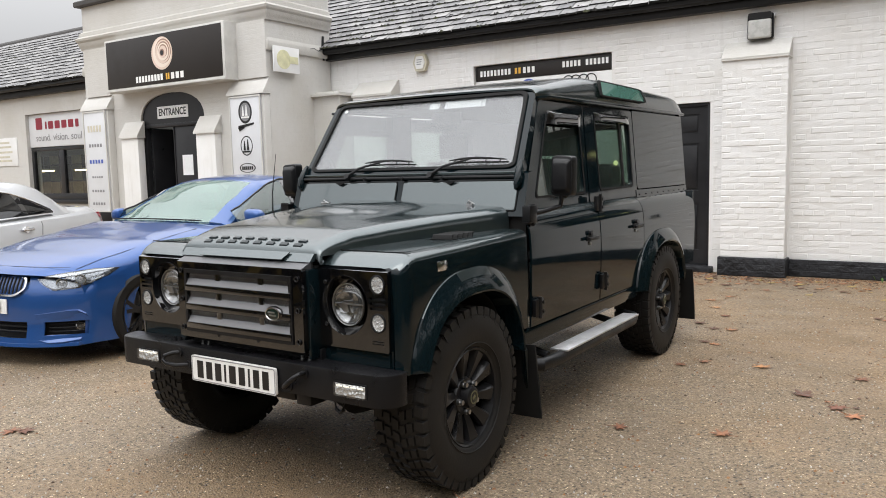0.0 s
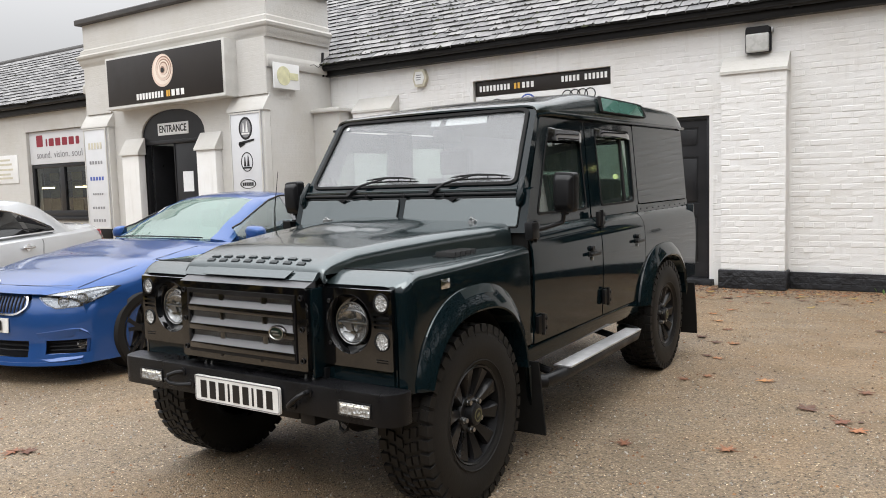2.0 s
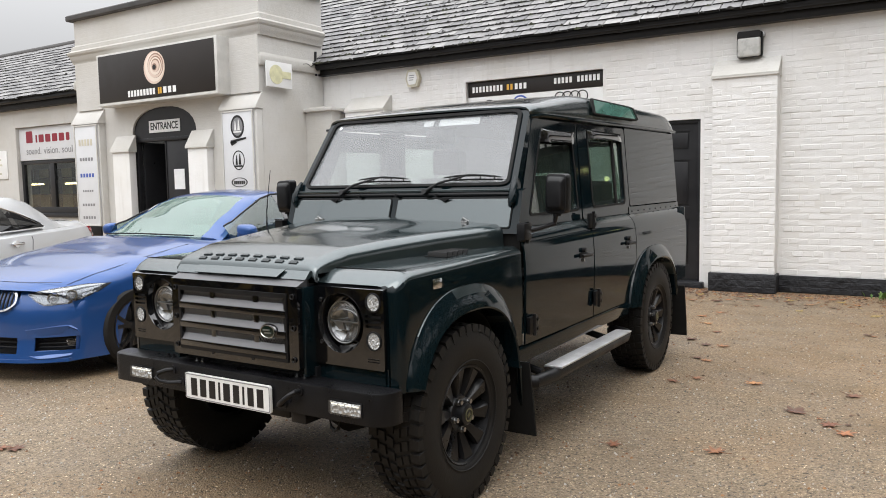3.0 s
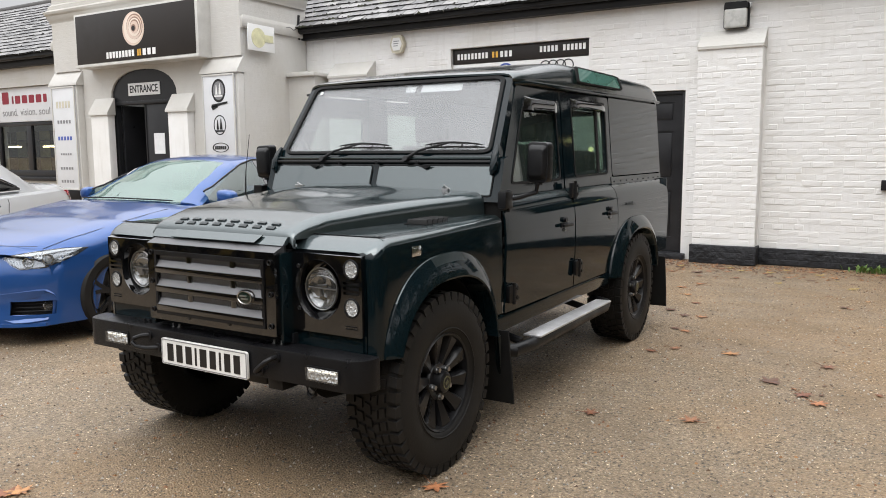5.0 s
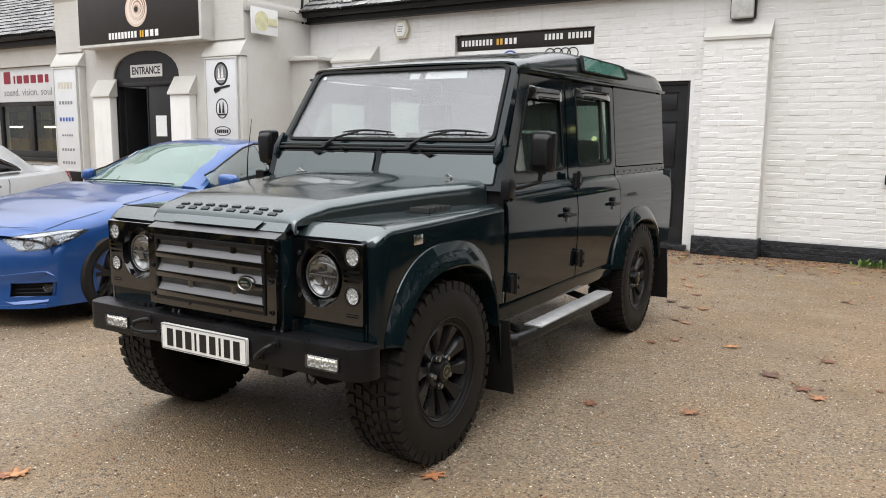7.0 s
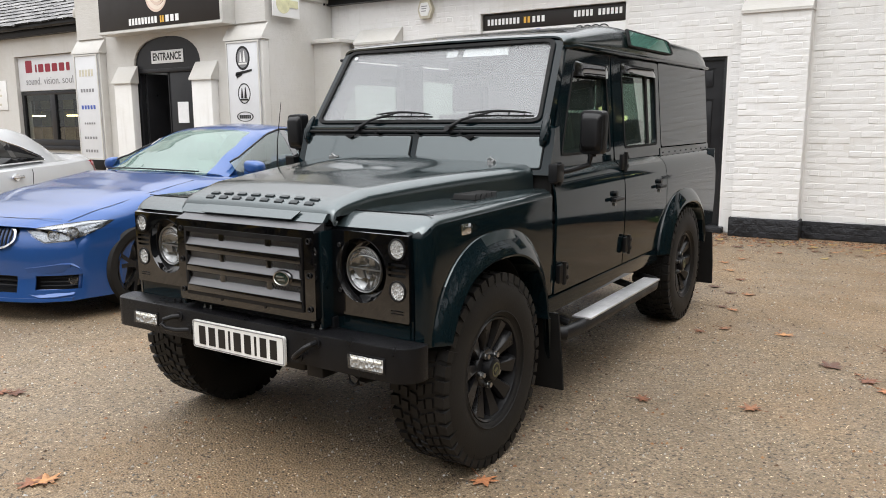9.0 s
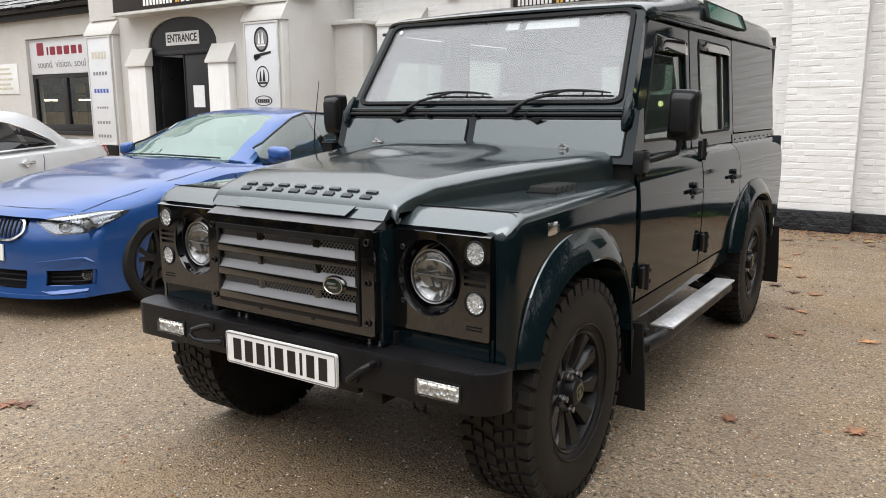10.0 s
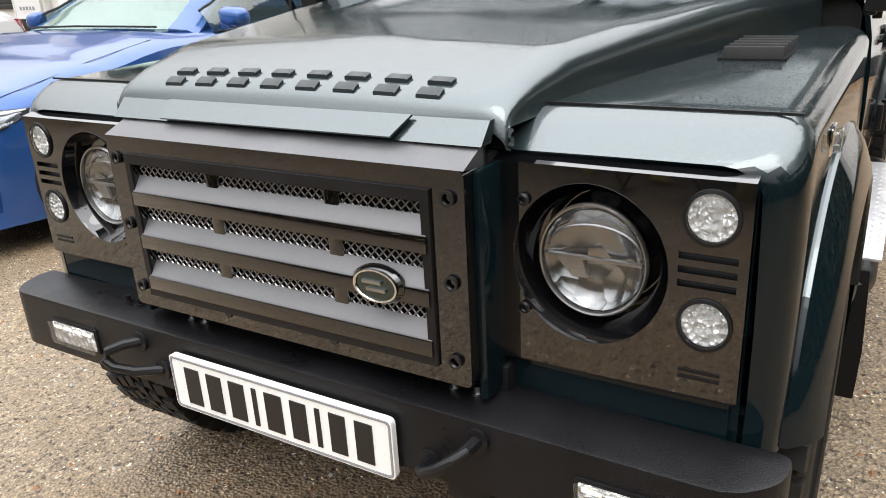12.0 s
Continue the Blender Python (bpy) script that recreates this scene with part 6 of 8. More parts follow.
def on_roof(s):
    """Places a sheet on the curved flank of the roof: u is y, v runs up the flank from gutter to top."""
    def place(u, v, d):
        zg = 1.790 + 0.012 * (u - 0.95)
        zt = 1.967
        z = zg + (zt - zg) * v
        x = lerp_flank(v)
        return (s * (x - d * 0.9 + 0.015), u, z - d * 0.4 + 0.003)
    return place


def cabin(car):
    c = part("cabin_floor", box(-0.74, 0.74, 0.70, 3.66, 0.60, 0.66), TRIM, car)
    part("dashboard", box(-0.74, 0.74, 0.72, 1.00, 0.95, 1.27, 0.04, 3), PLASTIC, c)
    st = bmesh.new()
    ring = [(0.19 * math.cos(a), 0.19 * math.sin(a)) for a in [2 * math.pi * k / 28 for k in range(29)]]
    tilt = Matrix.Translation((-0.38, 1.10, 1.29)) @ Matrix.Rotation(radians(58), 4, 'X')
    tube([tilt @ Vector((p[0], p[1], 0)) for p in ring], 0.015, 8, bm=st)
    for a in (200, 270, 340):
        tube([tilt @ Vector((0, 0, -0.03)), tilt @ Vector((0.18 * math.cos(radians(a)), 0.18 * math.sin(radians(a)), 0))], 0.012, 6, bm=st)
    tube([tilt @ Vector((0, 0, -0.02)), tilt @ Vector((0, 0, -0.28))], 0.03, 8, bm=st)
    part("steering_wheel", st, PLASTIC, c, "black steering wheel on the right-hand side")
    for x in (-0.40, 0.40):
        seat = box(x - 0.25, x + 0.25, 1.22, 1.72, 0.84, 1.0, 0.05, 3)
        loft([[(x - 0.23, 1.66, 0.98), (x + 0.23, 1.66, 0.98), (x + 0.23, 1.80, 0.98), (x - 0.23, 1.80, 0.98)], [(x - 0.21, 1.80, 1.46), (x + 0.21, 1.80, 1.46), (x + 0.21, 1.90, 1.46), (x - 0.21, 1.90, 1.46)]], closed=True, caps=True, bm=seat)
        box(x - 0.13, x + 0.13, 1.83, 1.92, 1.48, 1.66, 0.03, 3, bm=seat)
        part("seat", seat, TRIM, c, "charcoal cabin seat with a headrest")
    part("rear_bench", box(-0.68, 0.68, 2.25, 2.45, 0.80, 1.42, 0.05, 3), TRIM, c)
    rm = box(-0.02, 0.20, 1.02, 1.05, 1.66, 1.74, 0.015)
    tube([(0.09, 1.0, 1.80), (0.09, 1.03, 1.72)], 0.006, 6, bm=rm)
    part("rear_view_mirror", rm, PLASTIC, c)
    part("headlining", box(-0.72, 0.72, 1.02, 3.62, 1.80, 1.815), TRIM, c)


def underside(car):
    ch = bmesh.new()
    for s in (-1, 1):
        box(s * 0.38, s * 0.47, -0.44, 3.55, 0.50, 0.63, 0.01, bm=ch)
    for y in (-0.36, 0.9, 1.9, 3.3):
        box(-0.40, 0.40, y - 0.05, y + 0.05, 0.50, 0.60, 0.01, bm=ch)
    part("chassis_frame", ch, UNDER, car)
    for y, x in ((0.0, 0.22), (2.794, -0.0)):
        ax = tube([(-0.72, y, 0.40), (0.72, y, 0.40)], 0.045, 12)
        lathe([(-0.12, 0.05), (-0.09, 0.12), (0.0, 0.15), (0.09, 0.12), (0.12, 0.05)], 20, pose(x, y, 0.38), bm=ax)
        part("axle", ax, UNDER, car)
    part("radius_arm", tube([(-0.45, 0.0, 0.36), (-0.42, 0.9, 0.50)], 0.03, 8), UNDER, car)
    part("radius_arm", tube([(0.45, 0.0, 0.36), (0.42, 0.9, 0.50)], 0.03, 8), UNDER, car)
    part("engine_block", box(-0.34, 0.34, -0.40, 0.55, 0.56, 1.02, 0.03), UNDER, car)
    # Plain black box put in for the shade behind the grille.
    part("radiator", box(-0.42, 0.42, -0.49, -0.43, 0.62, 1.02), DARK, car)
    part("inner_wall", box(-0.40, -0.38, -0.46, 0.66, 0.60, 1.05), UNDER, car)
    part("inner_wall", box(0.38, 0.40, -0.46, 0.66, 0.60, 1.05), UNDER, car)
    part("firewall", box(-0.84, 0.84, 0.64, 0.66, 0.55, 1.16), UNDER, car)
    part("rear_box", box(-0.55, 0.55, 2.42, 3.55, 0.55, 0.64, 0.02), UNDER, car)
    part("track_rod", tube([(-0.70, -0.17, 0.38), (0.70, -0.17, 0.38)], 0.018, 8), UNDER, car)
    part("fuel_tank", box(-0.36, 0.36, 3.0, 3.5, 0.42, 0.60, 0.04), UNDER, car)


def side_step(car, s):
    main = tube([(s * 0.70, 0.60, 0.405), (s * 0.80, 0.61, 0.398), (s * 0.905, 0.68, 0.392), (s * 0.925, 0.82, 0.392), (s * 0.925, 2.00, 0.392), (s * 0.90, 2.10, 0.394), (s * 0.78, 2.15, 0.40)], 0.036, 14)
    for y in (0.85, 1.85):
        tube([(s * 0.43, y, 0.52), (s * 0.60, y, 0.46), (s * 0.86, y, 0.40)], 0.022, 8, bm=main)
    st = part("side_step", main, SATIN, car, "black tubular side step")
    tread = box(s * 0.858, s * 0.968, 0.88, 2.02, 0.424, 0.434, 0.003)
    tr = part("tread_plate", tread, TREAD, st, "silver chequered tread plate")
    studs = bmesh.new()
    for i in range(38):
        for j in range(4):
            y, x = 0.885 + i * 0.0295, 0.873 + j * 0.026
            a = radians(45 if (i + j) % 2 else -45)
            d = Vector((math.cos(a), math.sin(a), 0)) * 0.010
            q = Vector((-d.y, d.x, 0)) * 0.28
            c = Vector((s * x, y, 0.4342))
            vs = [studs.verts.new(c + k) for k in (d, q, -d, -q)] + [studs.verts.new(c + Vector((0, 0, 0.0014)))]
            for a0 in range(4):
                studs.faces.new((vs[a0], vs[(a0 + 1) % 4], vs[4]))
    tagged(part("tread_pattern", studs, TREAD, tr), kind="stuff")


def off_road_car():
    car = thing("off_road_car", "dark green-black boxy off-road car, wet with rain", "car")
    no_cut = lambda y: -1.0
    rear_cut = lambda y: superarch(y, 2.80, 0.52, 0.888)
    bonnet(car)
    grille(car)
    bumper(car)
    windscreen(car)
    roof(car)
    cabin(car)
    underside(car)
    for s in (1, -1):
        front_wing(car, s)
        headlamp_panel(car, s)
        flare(car, s, 0.045, 0.49, 0.974, 0.425, 0.862, 0.605, 0.515, "front_arch_flare")
        flare(car, s, 2.80, 0.565, 0.935, 0.465, 0.845, 0.545, 0.54, "rear_arch_flare")
        fr = [(0.695, 1.188), (1.572, 1.188), (1.580, 1.768), (0.985, 1.768)]
        pn = [(0.855, 1.252), (1.515, 1.252), (1.500, 1.665), (1.050, 1.655)]
        d1 = door(car, s, 0.640, 1.575, fr, pn, no_cut, 1, "front_door")
        wind_deflector(d1, s, 1.045, 1.510, 1.640, 1.715, 0.5)
        door_handle(d1, s, 1.415, 0.985)
        hinge(d1, s, 0.690, 0.690)
        hinge(d1, s, 0.665, 1.165, 0.85)
        fr = [(1.592, 1.188), (2.465, 1.188), (2.465, 1.782), (1.600, 1.770)]
        pn = [(1.775, 1.262), (2.370, 1.268), (2.380, 1.720), (1.762, 1.700)]
        d2 = door(car, s, 1.590, 2.385, fr, pn, rear_cut, 24, "rear_door")
        part("window_bar", plate(rect(2.205, 2.240, 1.268, 1.715), [], 0.014, 0.0, on_side(s, 0.004)), RUBBER, d2)
        wind_deflector(d2, s, 1.755, 2.385, 1.685, 1.742, 0.1)
        door_handle(d2, s, 2.225, 0.998)
        hinge(d2, s, 1.605, 0.705)
        hinge(d2, s, 1.605, 1.180, 0.84)
        # rear quarter
        q = part("rear_quarter", side_skin(2.395, 3.70, s, rear_cut, 40), GREEN, car)
        part("upper_side_panel", plate(rounded(rect(2.48, 3.70, 1.240, 1.800), 0.03), [], 0.02, 0.0, on_side(s)), GREEN, q, "blank upper side panel")
        part("waist_rail", plate(rect(2.44, 3.695, 1.182, 1.232), [], 0.02, 0.0, on_side(s, -0.004)), GREEN, q)
        for k in range(9):
            y = 2.50 + k * 0.14
            part("rivet", cyl((s * 0.796, y, 1.20), (s * 0.806, y, 1.20), 0.006, 8, 0.004), GREEN, q)
        part("sill", box(s * 0.835, s * 0.866, 0.53, 2.26, 0.503, 0.584, 0.004), GREEN, car, "painted sill panel")
        part("pillar", box(s * 0.70, s * 0.745, 1.50, 1.72, 1.19, 1.78, 0.01), TRIM, car)
        mirror(car, s)
        side_step(car, s)
        for y, z1 in ((0.555, 0.53), (3.43, 0.56)):
            fl = loft([[(s * 0.70, y - 0.03, z1), (s * 0.945, y - 0.03, z1), (s * 0.945, y - 0.018, z1), (s * 0.70, y - 0.018, z1)],
                       [(s * 0.70, y - 0.005, 0.30), (s * 0.955, y - 0.005, 0.30), (s * 0.955, y + 0.007, 0.30), (s * 0.70, y + 0.007, 0.30)],
                       [(s * 0.70, y + 0.03, 0.14), (s * 0.95, y + 0.03, 0.14), (s * 0.95, y + 0.042, 0.14), (s * 0.70, y + 0.042, 0.14)]], closed=True, caps=True)
            part("mud_flap", fl, RUBBER, car, "black rubber mud flap")
    part("rear_panel", box(-0.86, 0.86, 3.68, 3.71, 0.60, 1.19, 0.01), GREEN, car)
    part("rear_upper", plate([(-0.79, 1.19), (0.79, 1.19), (0.735, 1.82), (-0.735, 1.82)], [rect(-0.63, 0.63, 1.26, 1.72)], 0.03, 0.0, lambda u, v, d: (u, 3.69 + d, v)), GREEN, car)
    part("rear_glass", box(-0.64, 0.64, 3.70, 3.706, 1.25, 1.73), FILMGLASS, car, shadow=False)
    part("aerial", tube([(-0.80, 0.42, 1.10), (-0.80, 0.43, 1.30), (-0.79, 0.46, 1.52)], [0.006, 0.003, 0.0015], 6), RUBBER, car, "thin black aerial")
    w = wheel(car, pose(0.775, 0, 0.402, 25, 0, 0))
    wheel(car, pose(0.775, 2.794, 0.402, 70, 0, 0), w)
    wheel(car, pose(-0.775, 0, 0.402, 10, 0, 180), w)
    wheel(car, pose(-0.775, 2.794, 0.402, 50, 0, 180), w)
    car.matrix_basis = Matrix.Translation((0.02, 0, 0)) @ Matrix.Diagonal((0.95, 1, 1, 1))
    return car


off_road_car()


# ---- parked coupes ----
def lerp_keys(keys, y):
    for (a, p), (b, q) in zip(keys, keys[1:]):
        if y <= b:
            t = max(0.0, (y - a) / (b - a))
            t = t * t * (3 - 2 * t) * 0.5 + t * 0.5
            return p + (q - p) * t
    return keys[-1][1]


class Coupe:
    """Shape of a low two-door car: nose at y = 0, facing -y, 4.64 m long."""
    half = [(0.0, 0.80), (0.06, 0.828), (0.15, 0.853), (0.30, 0.877), (0.6, 0.897), (1.2, 0.91), (3.4, 0.912), (4.1, 0.885), (4.45, 0.84), (4.64, 0.78)]
    top = [(0.0, 0.700), (0.05, 0.742), (0.14, 0.775), (0.35, 0.820), (0.9, 0.902), (1.3, 0.958), (1.54, 0.998), (1.8, 0.955), (3.6, 0.985), (4.1, 1.045), (4.5, 1.04), (4.60, 1.00), (4.64, 0.93)]
    edge = [(0.0, 0.650), (0.10, 0.700), (0.35, 0.768), (0.9, 0.855), (1.5, 0.922), (3.4, 0.965), (4.1, 0.985), (4.5, 0.96), (4.64, 0.86)]
    roof = [(1.38, 0.955), (1.62, 1.03), (2.03, 1.185), (2.38, 1.325), (2.58, 1.380), (2.84, 1.408), (3.1, 1.400), (3.4, 1.345), (3.75, 1.21), (4.0, 1.095), (4.15, 1.035)]
    rail = [(1.38, 0.75), (2.03, 0.645), (2.58, 0.555), (2.9, 0.545), (3.4, 0.545), (3.8, 0.58), (4.15, 0.62)]
    axles = (0.77, 3.58)


def bow(c, x, v):
    """How far the nose and the tail curve back towards their corners."""
    return (0.33 * (abs(x) / 0.9) ** 2.6 + 0.05 * (min(abs(x), 0.8) / 0.8) ** 12) * max(0.0, 1 - v / 1.3) - 0.30 * (abs(x) / 0.9) ** 3 * max(0.0, (v - 3.9) / 0.74) ** 1.5


def coupe_row(c, v, x_from=0.0):
    """Half a cross-section from the middle of the top to the sill."""
    w, zt, ze = lerp_keys(c.half, v), lerp_keys(c.top, v), lerp_keys(c.edge, v)
    row = [(0.0, zt), (0.22 * w, zt - 0.001), (0.45 * w, zt - 0.007), (0.62 * w, zt - 0.012), (0.68 * w, zt - 0.014), (0.82 * w, (zt * 0.42 + ze * 0.58)), (0.925 * w, ze - 0.006), (0.972 * w, ze - 0.035), (0.985 * w, ze - 0.09), (0.992 * w, ze - 0.16), (1.0 * w, 0.62 if ze > 0.80 else ze * 0.74), (0.995 * w, 0.50 if ze > 0.7 else 0.45), (0.988 * w, 0.40), (0.984 * w, 0.30), (0.978 * w, 0.22), (0.94 * w, 0.17)]
    out = []
    for i, (x, z) in enumerate(row):
        if i >= 7:
            for ya in c.axles:
                d = abs(v - ya + 0.0)
                if d < 0.36:
                    z = max(z, 0.325 + math.sqrt(0.36 ** 2 - d * d))
            z = min(z, row[7][1] - 0.002 * (i - 7))
        out.append((x, z))
    return out


def coupe_point(c, v, i):
    """The body's surface at station v and row place i, which may lie between two of the row's points."""
    row = coupe_row(c, v)
    k = min(int(i), len(row) - 2)
    t = i - k
    x, z = row[k][0] * (1 - t) + row[k + 1][0] * t, row[k][1] * (1 - t) + row[k + 1][1] * t
    return Vector((x, v + bow(c, x, v), z))


def coupe_patch(c, corner, s, off, nu=10, nv=8):
    """A sheet that lies on the body between four (v, i) corners, set off outwards."""
    a, b, d, e = corner
    rows = []
    for iu in range(nu + 1):
        u = iu / nu
        row = []
        for iv in range(nv + 1):
            w = iv / nv
            v = (a[0] * (1 - u) + b[0] * u) * (1 - w) + (e[0] * (1 - u) + d[0] * u) * w
            i = (a[1] * (1 - u) + b[1] * u) * (1 - w) + (e[1] * (1 - u) + d[1] * u) * w
            p = coupe_point(c, v, i)
            q, r = coupe_point(c, v + 0.02, i), coupe_point(c, v, i + 0.1)
            n = (q - p).cross(r - p)
            n = n.normalized() if n.length > 1e-9 else Vector((0, 0, 1))
            if n.z < 0 and abs(n.z) > abs(n.x):
                n = -n
            if n.x < 0 and abs(n.x) >= abs(n.z):
                n = -n
            p = p + n * off
            row.append((s * p.x, p.y, p.z))
        rows.append(row)
    return loft(rows)


def nose_y(x, z):
    x = abs(x)
    if x > 0.80:
        # round the corner the bumper follows the body's flank
        v = 0.06 * (x - 0.80) / 0.028 if x < 0.828 else (0.06 + 0.09 * (x - 0.828) / 0.025 if x < 0.853 else 0.15 + 0.15 * (x - 0.853) / 0.024)
        return v + bow(Coupe, x, v) - 0.003
    return 0.33 * (abs(x) / 0.9) ** 2.6 + 0.05 * (min(abs(x), 0.8) / 0.8) ** 12 + 0.05 * max(0.0, (z - 0.42) / 0.2) ** 2 * 0.6 - 0.02 * max(0.0, 0.30 - z) / 0.1


def coupe(name, label, paint, glass_front, glass_side, m, rim_mat, front=True):
    c = Coupe
    car = thing(name, label, "car", "", m)
    vs = [0.0, 0.02, 0.05, 0.09, 0.14, 0.2, 0.28, 0.36, 0.43] + [0.45 + 0.03 * k for k in range(25)] + [1.25, 1.4, 1.5, 1.7, 2.0, 2.4, 2.8, 3.1] + [3.22 + 0.03 * k for k in range(27)] + [4.1, 4.2, 4.3, 4.4, 4.48, 4.54, 4.58, 4.61, 4.64]
    rings = []
    for v in vs:
        half = coupe_row(c, v)
        pts = [(-x, v + bow(c, x, v), z) for x, z in reversed(half[1:])] + [(x, v + bow(c, x, v), z) for x, z in half]
        rings.append(pts)
    body = part("body", thick(loft(rings), 0.006), paint, car, "", 40)
    part("underbody", box(-0.78, 0.78, 0.35, 4.4, 0.16, 0.22), UNDER, car)
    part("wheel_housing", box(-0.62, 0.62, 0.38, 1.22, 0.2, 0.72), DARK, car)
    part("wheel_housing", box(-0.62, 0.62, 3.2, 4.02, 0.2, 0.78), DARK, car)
    # nose with air intakes
    xs = sorted(set([-0.80, -0.76, -0.70, -0.62, -0.57, -0.50, -0.44, -0.40, -0.30, -0.2, -0.1, 0.0, 0.1, 0.2, 0.30, 0.40, 0.44, 0.50, 0.57, 0.62, 0.70, 0.76, 0.80] + [s * q for q in (0.815, 0.828, 0.842, 0.853, 0.866, 0.876) for s in (-1, 1)]))
    zs = [0.155, 0.19, 0.215, 0.235, 0.27, 0.31, 0.335, 0.365, 0.40, 0.44, 0.48, 0.52, 0.57, 0.61, 0.65, 0.685, 0.70]
    b = bmesh.new()
    grid = [[b.verts.new((x * (1 + 0.016 * min(1.0, max(0.0, (abs(x) - 0.76) / 0.06))), nose_y(x, z) - 0.012 * (1 - min(1.0, max(0.0, (abs(x) - 0.58) / 0.22) ** 2)) + 0.02 * max(0, z - 0.57) / 0.13, z - 0.046 * (abs(x) / 0.8) ** 2 * max(0.0, (z - 0.5) / 0.2))) for x in xs] for z in zs]
    for j in range(len(zs) - 1):
        for k in range(len(xs) - 1):
            xm, zm = (xs[k] + xs[k + 1]) / 2, (zs[j] + zs[j + 1]) / 2
            if abs(xm) < 0.44 and 0.215 < zm < 0.335:
                continue
            if 0.57 < abs(xm) < 0.80 and 0.235 < zm < 0.335:
                continue
            b.faces.new((grid[j][k], grid[j][k + 1], grid[j + 1][k + 1], grid[j + 1][k]))
    nose = part("front_bumper", thick(b, 0.01), paint, car, "", 50)
    part("intake_mesh", thick(loft([[(x, nose_y(x, 0.3) + 0.06, z) for x in (-0.83, -0.76, -0.68, -0.6, -0.4, 0.0, 0.4, 0.6, 0.68, 0.76, 0.83)] for z in (0.19, 0.40)]), 0.01), DARK, nose)
    for k in range(3):
        z = 0.255 + k * 0.035
        part("intake_bar", tube([(x, nose_y(x, z) + 0.03, z) for x in (-0.42, -0.2, 0, 0.2, 0.42)], 0.007, 6), PLASTIC, nose)
    lip = [[(x, nose_y(x, 0.2) - 0.035, 0.150), (x, nose_y(x, 0.2) - 0.030, 0.175), (x, nose_y(x, 0.2) + 0.06, 0.185), (x, nose_y(x, 0.2) + 0.06, 0.145)] for x in (-0.78, -0.65, -0.5, -0.3, 0, 0.3, 0.5, 0.65, 0.78)]
    part("splitter", loft(lip, closed=True, caps=True), paint, nose)
    shell = []
    for o in (body, nose):
        me_b = bmesh.new()
        me_b.from_mesh(o.data)
        shell.append(BVHTree.FromBMesh(me_b))
        me_b.free()
    for s in (-1, 1):
        # blade under the outer intake: a flat facet that widens outwards from its inner tip
        fin = []
        for x, zt, zb, o in ((0.465, 0.226, 0.222, 0.006), (0.53, 0.232, 0.200, 0.030), (0.61, 0.236, 0.178, 0.046), (0.70, 0.234, 0.182, 0.046), (0.78, 0.231, 0.192, 0.036), (0.835, 0.228, 0.205, 0.016)):
            y = nose_y(x, 0.4)
            fin.append([(s * x, y - 0.006, zt), (s * x, y - o, zb + 0.004), (s * x, y - o, zb), (s * x, y + 0.03, zb), (s * x, y + 0.03, zt - 0.004)])
        part("bumper_fin", loft(fin, closed=True, caps=True), paint, nose, "", 20)
        # folded brow over the outer intake, turning down at its outer end
        brow = []
        for x, z, d in ((0.44, 0.385, 0.003), (0.52, 0.392, 0.016), (0.62, 0.404, 0.022), (0.72, 0.416, 0.024), (0.77, 0.415, 0.024), (0.80, 0.385, 0.022), (0.825, 0.30, 0.016), (0.842, 0.225, 0.005)):
            y = nose_y(x, 0.4)
            side = max(0.0, (x - 0.74) / 0.1)
            inn = (-0.055 * side, -0.050 * (1 - side) - 0.004)
            brow.append([(s * x, y + 0.004, z + 0.010 * (1 - side)), (s * x, y - d, z), (s * (x + inn[0]), y - d * 0.6, z + inn[1]), (s * (x + inn[0]), y + 0.03, z + inn[1])])
        part("intake_brow", thick(loft(brow), 0.004), paint, nose, "", 20)
        for k in range(3):
            part("intake_bar", tube([(s * x, nose_y(x, 0.3) + 0.035, 0.255 + 0.028 * k) for x in (0.56, 0.65, 0.72, 0.80)], 0.005, 6), PLASTIC, nose)
        fg = part("fog_lamp", lathe([(0.006, 0.0), (0.0, 0.036), (-0.02, 0.040), (-0.05, 0.04)], 24, pose(s * 0.748, nose_y(0.748, 0.33) + 0.028, 0.292, 0, 0, -90 + s * 30)), LENS, nose, "round fog lamp")
        part("fog_reflector", lathe([(-0.01, 0.035), (-0.03, 0.025), (-0.034, 0.0)], 20, pose(s * 0.748, nose_y(0.748, 0.33) + 0.028, 0.292, 0, 0, -90 + s * 30)), MIRROR, fg)
        # twin grille openings
        kid = rounded([(s * 0.022, 0.530), (s * 0.36, 0.528), (s * 0.442, 0.590), (s * 0.432, 0.668), (s * 0.38, 0.688), (s * 0.022, 0.684)], [0.03, 0.05, 0.03, 0.03, 0.03, 0.03], 4)
        kin = [(s * 0.230 + (p[0] - s * 0.230) * 0.925, 0.607 + (p[1] - 0.607) * 0.83) for p in kid]
        gk = part("grille_frame", plate(kid, [kin], 0.03, 0.0, lambda u, v, d: (u, nose_y(u, v) - 0.035 + d + 0.10 * max(0, v - 0.5), v)), CHROME, nose, "chrome kidney-shaped grille frame")
        part("grille_void", plate([(p[0], p[1]) for p in kin], [], 0.005, 0.0, lambda u, v, d: (u, nose_y(u, v) - 0.012 + d + 0.10 * max(0, v - 0.5), v)), INK, gk)
        for k in range(11):
            x = s * (0.052 + k * 0.0345)
            part("grille_bar", tube([(x, nose_y(x, 0.55) - 0.024, 0.548), (x, nose_y(x, 0.61) - 0.020, 0.61), (x, nose_y(x, 0.66) - 0.010, 0.668)], 0.0065, 6), SATIN, gk)
